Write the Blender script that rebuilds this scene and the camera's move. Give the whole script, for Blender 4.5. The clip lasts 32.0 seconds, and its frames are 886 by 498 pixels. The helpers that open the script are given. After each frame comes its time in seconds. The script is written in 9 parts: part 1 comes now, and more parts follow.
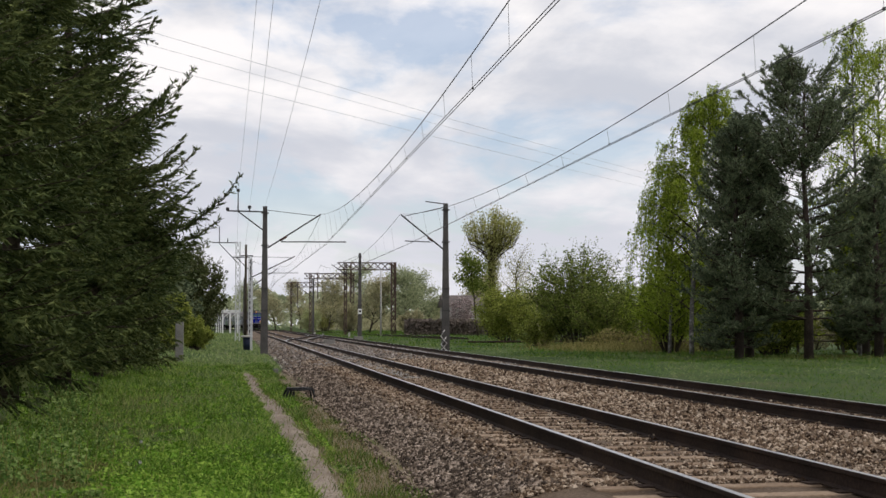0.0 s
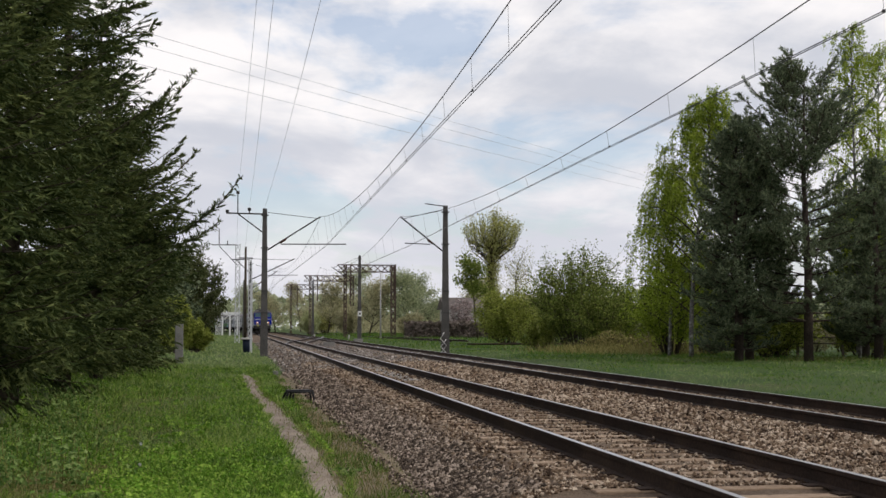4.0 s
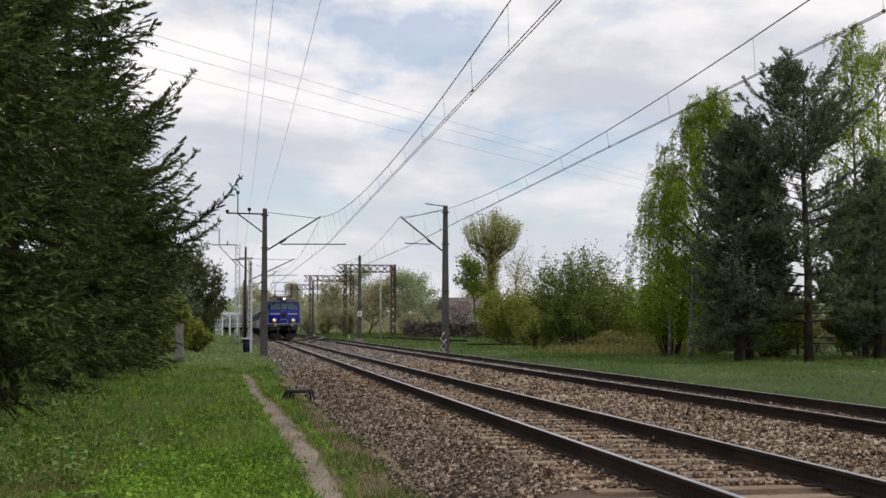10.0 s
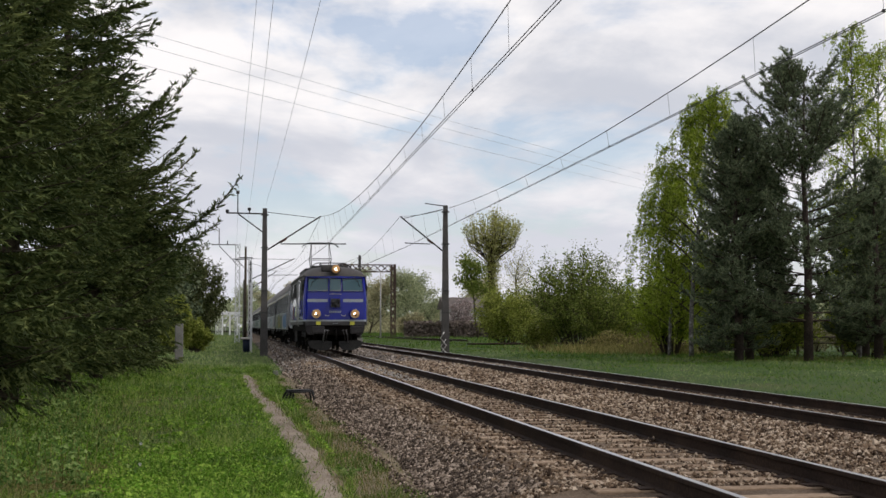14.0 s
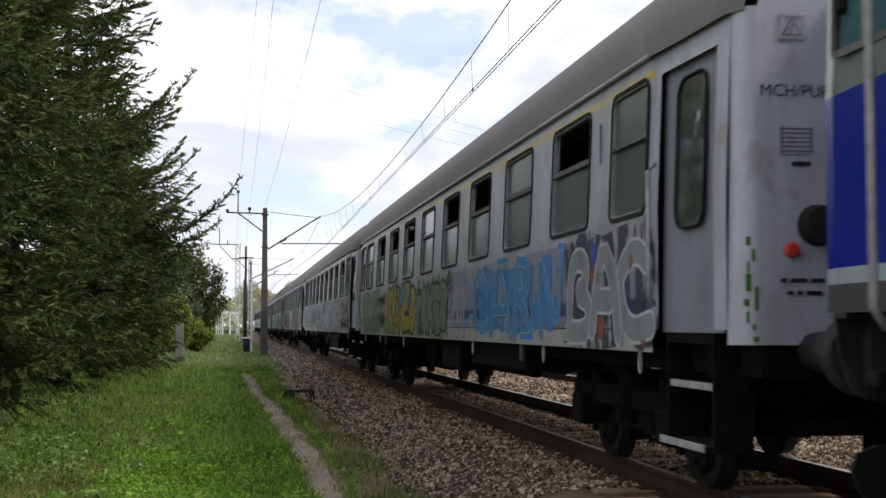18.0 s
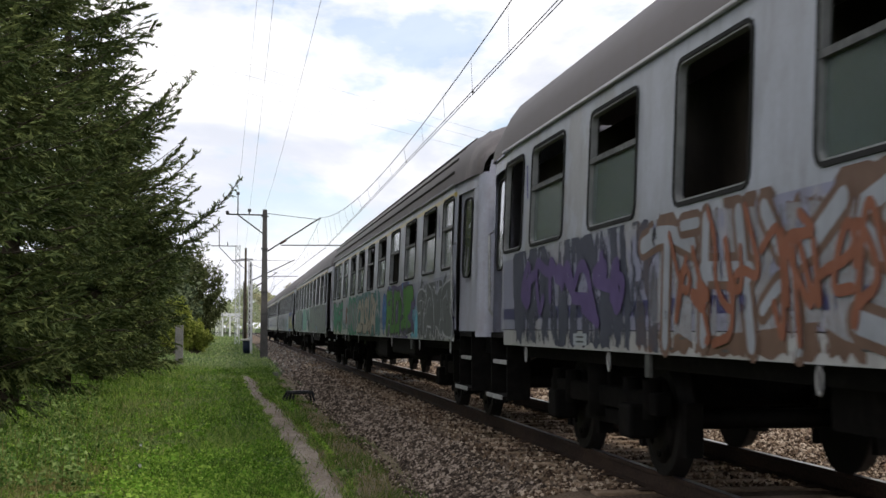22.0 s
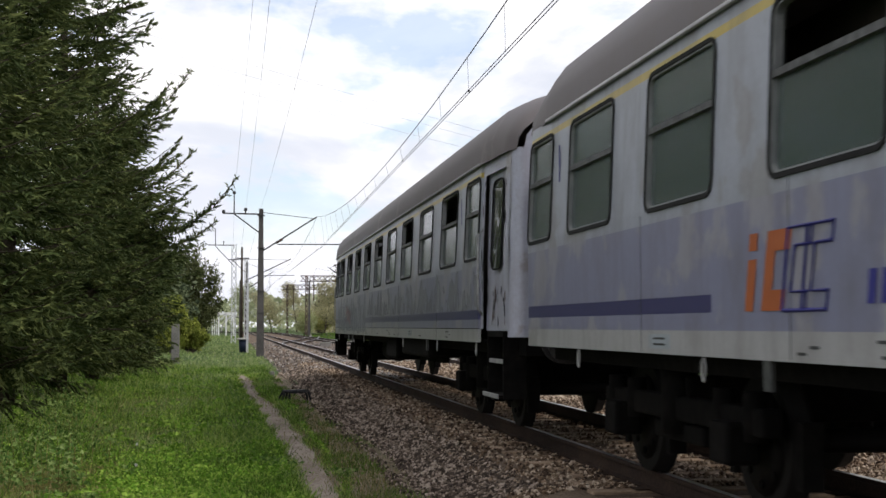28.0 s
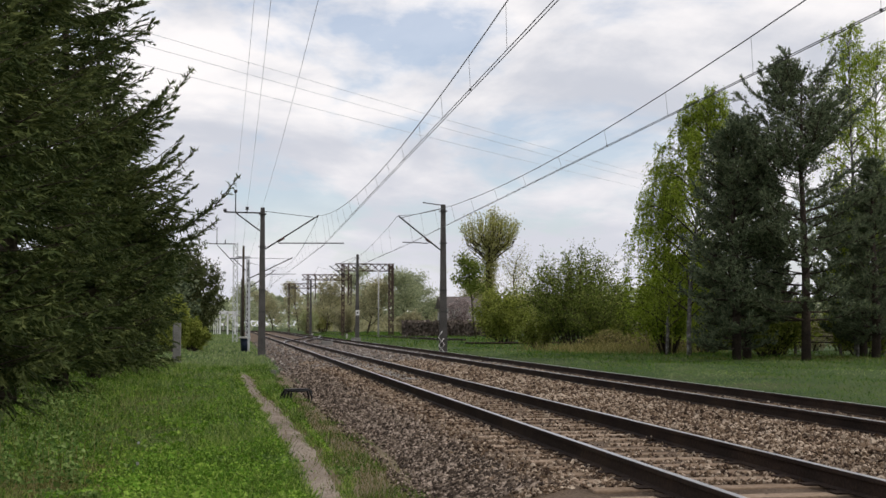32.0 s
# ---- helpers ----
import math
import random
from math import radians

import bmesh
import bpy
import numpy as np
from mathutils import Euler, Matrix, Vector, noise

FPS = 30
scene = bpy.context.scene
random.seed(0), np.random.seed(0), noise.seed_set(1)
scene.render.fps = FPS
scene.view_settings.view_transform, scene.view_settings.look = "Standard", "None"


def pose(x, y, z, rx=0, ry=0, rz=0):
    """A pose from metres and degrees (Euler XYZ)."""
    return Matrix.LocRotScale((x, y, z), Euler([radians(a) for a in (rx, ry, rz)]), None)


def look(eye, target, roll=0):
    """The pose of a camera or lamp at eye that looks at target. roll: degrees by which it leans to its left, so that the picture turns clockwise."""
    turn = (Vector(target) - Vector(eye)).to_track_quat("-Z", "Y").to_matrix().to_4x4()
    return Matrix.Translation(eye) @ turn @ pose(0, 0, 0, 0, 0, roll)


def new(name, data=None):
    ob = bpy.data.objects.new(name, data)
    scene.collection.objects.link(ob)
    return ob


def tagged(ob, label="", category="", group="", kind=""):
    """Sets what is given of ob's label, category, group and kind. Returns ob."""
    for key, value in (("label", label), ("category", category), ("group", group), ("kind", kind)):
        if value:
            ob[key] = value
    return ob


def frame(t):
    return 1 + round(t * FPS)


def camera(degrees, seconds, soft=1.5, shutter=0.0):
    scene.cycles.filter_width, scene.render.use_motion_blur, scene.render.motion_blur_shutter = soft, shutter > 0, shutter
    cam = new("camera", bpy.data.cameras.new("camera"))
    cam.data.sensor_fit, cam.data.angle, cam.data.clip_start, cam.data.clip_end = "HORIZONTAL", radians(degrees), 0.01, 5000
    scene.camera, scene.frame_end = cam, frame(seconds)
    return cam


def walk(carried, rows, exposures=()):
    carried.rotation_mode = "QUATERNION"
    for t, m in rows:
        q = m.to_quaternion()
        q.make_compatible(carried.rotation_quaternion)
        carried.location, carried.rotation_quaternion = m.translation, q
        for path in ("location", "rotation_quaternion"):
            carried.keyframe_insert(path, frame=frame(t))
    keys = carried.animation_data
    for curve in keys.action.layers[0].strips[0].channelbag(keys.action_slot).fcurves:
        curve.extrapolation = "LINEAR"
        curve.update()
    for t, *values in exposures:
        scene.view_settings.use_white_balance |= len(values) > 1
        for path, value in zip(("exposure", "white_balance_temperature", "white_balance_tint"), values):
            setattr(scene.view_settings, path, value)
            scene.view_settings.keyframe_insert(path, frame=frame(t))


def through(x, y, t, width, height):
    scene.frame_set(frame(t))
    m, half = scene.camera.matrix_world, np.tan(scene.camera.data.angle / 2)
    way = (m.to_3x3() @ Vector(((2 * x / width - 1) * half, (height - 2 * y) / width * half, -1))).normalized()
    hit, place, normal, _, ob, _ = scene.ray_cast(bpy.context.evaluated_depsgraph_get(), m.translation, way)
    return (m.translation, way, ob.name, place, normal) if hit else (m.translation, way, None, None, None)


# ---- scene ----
# ---------- camera: held by hand at the trackside, nearly still ----------
EYE = Vector((0.0, 0.0, 1.215))
YAW, PITCH, FOCAL = radians(8.892), radians(3.339), 2348.0


def held(dx, dy):
    """The camera's pose, with a small sway to the side and up."""
    yaw, tilt = YAW - dx / FOCAL, PITCH + dy / FOCAL
    way = Vector((math.sin(yaw) * math.cos(tilt), math.cos(yaw) * math.cos(tilt), math.sin(tilt)))
    return look(EYE, EYE + way)


SWAY = [(0, 0.5, -4), (0.5, 0.3, -3), (1, 0.3, -2.6), (2, 0.4, -1.2), (3, 0.2, -0.5), (3.5, 0.1, 0), (5.5, 0, 0), (10, 0, 0), (14, 0, -0.4),
        (16.5, 0.1, -0.8), (18, 0.4, -1), (19, 0.4, -1.2), (19.5, -2.6, -1.2), (20, -1, 0.2), (20.5, 0.3, 1.8), (21.5, 0.2, 1.8), (22.5, -0.1, 2.8),
        (23, -0.6, 4), (23.5, -0.4, 3.5), (24, -0.3, 3), (25, -0.2, 2.8), (25.5, 0, 3.6), (27.5, -1, 3.5), (28, -6.4, 0.4), (28.5, -7, 0.2), (29, -5.8, 1.6),
        (29.5, -4.9, 3), (30, -4.9, 2.6), (30.5, -2.5, 0.2), (31, -2.4, -1.4), (31.5, -3.6, -2), (32, -3.8, -1.8)]
cam = camera(36.93, 32.0, soft=1.5, shutter=0.1)
walk(cam, [(t, held(dx, dy)) for t, dx, dy in SWAY],
     exposures=[(t, stops, 6480 - 180 * stops, 13) for t, stops in ((0, 0.0), (14.5, 0.0), (16.5, 0.22), (17.5, 0.42), (19, 0.42), (25.5, 0.42), (28.5, 0.4), (29.3, 0.3), (30.0, 0.1), (31.0, 0.02), (32, 0.0))])

# ---------- light: bright broken cloud ----------
world = bpy.data.worlds.new("world")
scene.world = world
world.use_nodes = True


def build_sky():
    nt = world.node_tree
    nt.nodes.clear()
    n = nt.nodes.new

    def link(a, b):
        nt.links.new(a, b)

    out, bg = n("ShaderNodeOutputWorld"), n("ShaderNodeBackground")
    sky = n("ShaderNodeTexSky")
    sky.sky_type, sky.sun_disc = "NISHITA", False
    sky.sun_elevation, sky.sun_rotation = radians(47), radians(114)
    scale = n("ShaderNodeVectorMath")
    scale.operation = "SCALE"
    scale.inputs["Scale"].default_value = 0.15
    link(sky.outputs[0], scale.inputs[0])
    co, sep = n("ShaderNodeTexCoord"), n("ShaderNodeSeparateXYZ")
    link(co.outputs["Generated"], sep.inputs[0])
    up = n("ShaderNodeMath")
    up.operation = "ADD"
    up.inputs[1].default_value = 0.27
    link(sep.outputs["Z"], up.inputs[0])
    mx = n("ShaderNodeMath")
    mx.operation = "MAXIMUM"
    mx.inputs[1].default_value = 0.03
    link(up.outputs[0], mx.inputs[0])
    comb = n("ShaderNodeCombineXYZ")
    for i, axis in enumerate("XY"):
        d = n("ShaderNodeMath")
        d.operation = "DIVIDE"
        link(sep.outputs[axis], d.inputs[0])
        link(mx.outputs[0], d.inputs[1])
        link(d.outputs[0], comb.inputs[i])

    def cloud(scale_value, detail, rough, offset, lo, hi, distort=0.6):
        shift = n("ShaderNodeVectorMath")
        shift.inputs[1].default_value = offset
        link(comb.outputs[0], shift.inputs[0])
        tex, ramp = n("ShaderNodeTexNoise"), n("ShaderNodeMapRange")
        tex.inputs["Scale"].default_value = scale_value
        tex.inputs["Detail"].default_value = detail
        tex.inputs["Roughness"].default_value = rough
        tex.inputs["Distortion"].default_value = distort
        link(shift.outputs[0], tex.inputs["Vector"])
        ramp.inputs["From Min"].default_value, ramp.inputs["From Max"].default_value = lo, hi
        ramp.interpolation_type = "SMOOTHSTEP"
        link(tex.outputs["Fac"], ramp.inputs["Value"])
        return ramp.outputs[0]

    cover = cloud(1.6, 9, 0.56, (2.3, 6.4, 1), 0.35, 0.50, 0.25)
    body = cloud(2.1, 8, 0.55, (7.3, 2.2, 4), 0.36, 0.60, 0.2)
    tone = n("ShaderNodeMix")
    tone.data_type = "RGBA"
    tone.inputs["A"].default_value, tone.inputs["B"].default_value = (0.64, 0.675, 0.735, 1), (1.06, 1.04, 1.02, 1)
    link(body, tone.inputs["Factor"])
    haze = n("ShaderNodeMapRange")
    haze.inputs["From Min"].default_value, haze.inputs["From Max"].default_value = 0.17, 0.02
    haze.inputs["To Max"].default_value = 0.75
    link(sep.outputs["Z"], haze.inputs["Value"])
    least = n("ShaderNodeMath")
    least.operation = "MAXIMUM"
    least.inputs[1].default_value = 0.36
    link(cover, least.inputs[0])
    cov = n("ShaderNodeMath")
    cov.operation = "MAXIMUM"
    link(least.outputs[0], cov.inputs[0])
    link(haze.outputs[0], cov.inputs[1])
    mix = n("ShaderNodeMix")
    mix.data_type = "RGBA"
    link(cov.outputs[0], mix.inputs["Factor"])
    link(scale.outputs[0], mix.inputs["A"])
    soft = n("ShaderNodeMix")
    soft.data_type = "RGBA"
    soft.inputs["B"].default_value = (0.77, 0.785, 0.84, 1)
    link(haze.outputs[0], soft.inputs["Factor"])
    link(tone.outputs["Result"], soft.inputs["A"])
    link(soft.outputs["Result"], mix.inputs["B"])
    link(mix.outputs["Result"], bg.inputs["Color"])
    bg.inputs["Strength"].default_value = 0.95
    link(bg.outputs[0], out.inputs[0])


build_sky()
sun = new("sun", bpy.data.lights.new("sun", "SUN"))
sun.data.energy, sun.data.angle, sun.data.color = 1.5, radians(11), (1.0, 0.93, 0.83)
sun.matrix_world = look((82, -36, 96), (0, 0, 0))


# ---------- materials ----------
def material(name, colours, rough=0.8, metal=0.0, grain=12.0, stain=0.9, bump=0.25, spread=0.12, island=False, per_object=False, distance=0.02, gloss=0.15, each=0.6):
    """A surface whose colour runs over `colours` by fine grain and broad stains; island or per_object adds a tone for each piece."""
    m = bpy.data.materials.new(name)
    m.use_nodes = True
    nt = m.node_tree
    n, link = nt.nodes.new, nt.links.new
    bsdf = nt.nodes["Principled BSDF"]
    co = n("ShaderNodeTexCoord")
    fine, broad = n("ShaderNodeTexNoise"), n("ShaderNodeTexNoise")
    for tex, s, detail in ((fine, grain, 6), (broad, stain, 3)):
        tex.inputs["Scale"].default_value, tex.inputs["Detail"].default_value, tex.inputs["Roughness"].default_value = s, detail, 0.6
        link(co.outputs["Object"], tex.inputs["Vector"])
    add = n("ShaderNodeMath")
    add.operation = "MULTIPLY_ADD"
    add.inputs[1].default_value = 0.55
    link(fine.outputs["Fac"], add.inputs[0])
    half = n("ShaderNodeMath")
    half.operation = "MULTIPLY"
    half.inputs[1].default_value = 0.45
    link(broad.outputs["Fac"], half.inputs[0])
    link(half.outputs[0], add.inputs[2])
    value = add.outputs[0]
    if island or per_object:
        src = n("ShaderNodeNewGeometry").outputs["Random Per Island"] if island else n("ShaderNodeObjectInfo").outputs["Random"]
        blend = n("ShaderNodeMix")
        blend.data_type = "FLOAT"
        blend.inputs["Factor"].default_value = each if island else 0.4
        wide = n("ShaderNodeMapRange")
        wide.inputs["To Min"].default_value, wide.inputs["To Max"].default_value = 0.5 - spread * 2.2, 0.5 + spread * 2.2
        link(src, wide.inputs["Value"])
        link(value, blend.inputs["A"])
        link(wide.outputs[0], blend.inputs["B"])
        value = blend.outputs["Result"]
    ramp = n("ShaderNodeValToRGB")
    els = ramp.color_ramp.elements
    lo, hi = 0.5 - spread, 0.5 + spread
    while len(els) < len(colours):
        els.new(0.5)
    for i, c in enumerate(colours):
        els[i].position = lo + (hi - lo) * i / max(1, len(colours) - 1)
        els[i].color = (*c, 1)
    link(value, ramp.inputs["Fac"])
    link(ramp.outputs["Color"], bsdf.inputs["Base Color"])
    bsdf.inputs["Roughness"].default_value, bsdf.inputs["Metallic"].default_value = rough, metal
    bsdf.inputs["Specular IOR Level"].default_value = gloss
    if bump:
        b = n("ShaderNodeBump")
        b.inputs["Strength"].default_value, b.inputs["Distance"].default_value = bump, distance
        link(fine.outputs["Fac"], b.inputs["Height"])
        link(b.outputs["Normal"], bsdf.inputs["Normal"])
    return m


def leafy(name, colours, through=0.35, rough=0.65, spread=0.2, each=0.6):
    """Thin leaves or needles: a diffuse front with some light coming through."""
    m = material(name, colours, rough=rough, grain=3.0, stain=0.5, bump=0, spread=spread, island=True, gloss=0.07, each=each)
    nt = m.node_tree
    bsdf, out = nt.nodes["Principled BSDF"], nt.nodes["Material Output"]
    tr, mix = nt.nodes.new("ShaderNodeBsdfTranslucent"), nt.nodes.new("ShaderNodeMixShader")
    src = bsdf.inputs["Base Color"].links[0].from_socket
    nt.links.new(src, tr.inputs["Color"])
    mix.inputs[0].default_value = through
    nt.links.new(bsdf.outputs[0], mix.inputs[1])
    nt.links.new(tr.outputs[0], mix.inputs[2])
    nt.links.new(mix.outputs[0], out.inputs[0])
    return m


def glass(name, colour, rough=0.02, through=0.9):
    m = bpy.data.materials.new(name)
    m.use_nodes = True
    b = m.node_tree.nodes["Principled BSDF"]
    b.inputs["Base Color"].default_value = (*colour, 1)
    b.inputs["Roughness"].default_value = rough
    b.inputs["Transmission Weight"].default_value = through
    b.inputs["IOR"].default_value = 1.45
    return m


def glow(name, colour, strength):
    m = bpy.data.materials.new(name)
    m.use_nodes = True
    b = m.node_tree.nodes["Principled BSDF"]
    b.inputs["Base Color"].default_value = (*colour, 1)
    b.inputs["Emission Color"].default_value = (*colour, 1)
    b.inputs["Emission Strength"].default_value = strength
    b.inputs["Roughness"].default_value = 0.15
    return m


def painted(name, colour, worn, dirt=(0.10, 0.085, 0.07), rough=0.33, wear=0.62, streak=True):
    """Old vehicle paint: worn patches, run-down dirt streaks and fine grain."""
    m = bpy.data.materials.new(name)
    m.use_nodes = True
    nt = m.node_tree
    n, link = nt.nodes.new, nt.links.new
    bsdf = nt.nodes["Principled BSDF"]
    co = n("ShaderNodeTexCoord")
    info = n("ShaderNodeObjectInfo")
    shift = n("ShaderNodeVectorMath")
    shift.operation = "MULTIPLY_ADD"
    shift.inputs[1].default_value = (1, 1, 1)
    rnd = n("ShaderNodeMath")
    rnd.operation = "MULTIPLY"
    rnd.inputs[1].default_value = 37.0
    link(info.outputs["Random"], rnd.inputs[0])
    link(co.outputs["Object"], shift.inputs[0])
    link(rnd.outputs[0], shift.inputs[2])

    def noise_at(scale_xyz, detail, lo, hi):
        mapping, tex, r = n("ShaderNodeMapping"), n("ShaderNodeTexNoise"), n("ShaderNodeMapRange")
        mapping.inputs["Scale"].default_value = scale_xyz
        link(shift.outputs[0], mapping.inputs["Vector"])
        link(mapping.outputs[0], tex.inputs["Vector"])
        tex.inputs["Scale"].default_value, tex.inputs["Detail"].default_value, tex.inputs["Roughness"].default_value = 1.0, detail, 0.62
        r.inputs["From Min"].default_value, r.inputs["From Max"].default_value = lo, hi
        link(tex.outputs["Fac"], r.inputs["Value"])
        return r.outputs[0], tex.outputs["Fac"]

    patch, raw = noise_at((1.1, 1.1, 0.9), 5, wear - 0.02, wear + 0.02)
    runs, _ = noise_at((9, 9, 0.5), 4, 0.5, 0.75)
    mottled, _ = noise_at((24, 24, 24), 4, 0.3, 0.7)

    def mixed(a, b, fac, amount):
        mx, k = n("ShaderNodeMix"), n("ShaderNodeMath")
        mx.data_type = "RGBA"
        k.operation = "MULTIPLY"
        k.inputs[1].default_value = amount
        link(fac, k.inputs[0])
        link(k.outputs[0], mx.inputs["Factor"])
        for socket, v in (("A", a), ("B", b)):
            if isinstance(v, tuple):
                mx.inputs[socket].default_value = (*v, 1)
            else:
                link(v, mx.inputs[socket])
        return mx.outputs["Result"]

    c = mixed(colour, worn, patch, 0.85)
    c = mixed(c, dirt, runs, 0.26 if streak else 0.12)
    c = mixed(c, dirt, mottled, 0.16)
    if streak:
        grime, _ = noise_at((3.4, 3.4, 1.5), 7, 0.46, 0.72)
        c = mixed(c, dirt, grime, 0.38)
    link(c, bsdf.inputs["Base Color"])
    bsdf.inputs["Roughness"].default_value = rough
    b = n("ShaderNodeBump")
    b.inputs["Strength"].default_value, b.inputs["Distance"].default_value = 0.12, 0.01
    link(raw, b.inputs["Height"])
    link(b.outputs["Normal"], bsdf.inputs["Normal"])
    return m


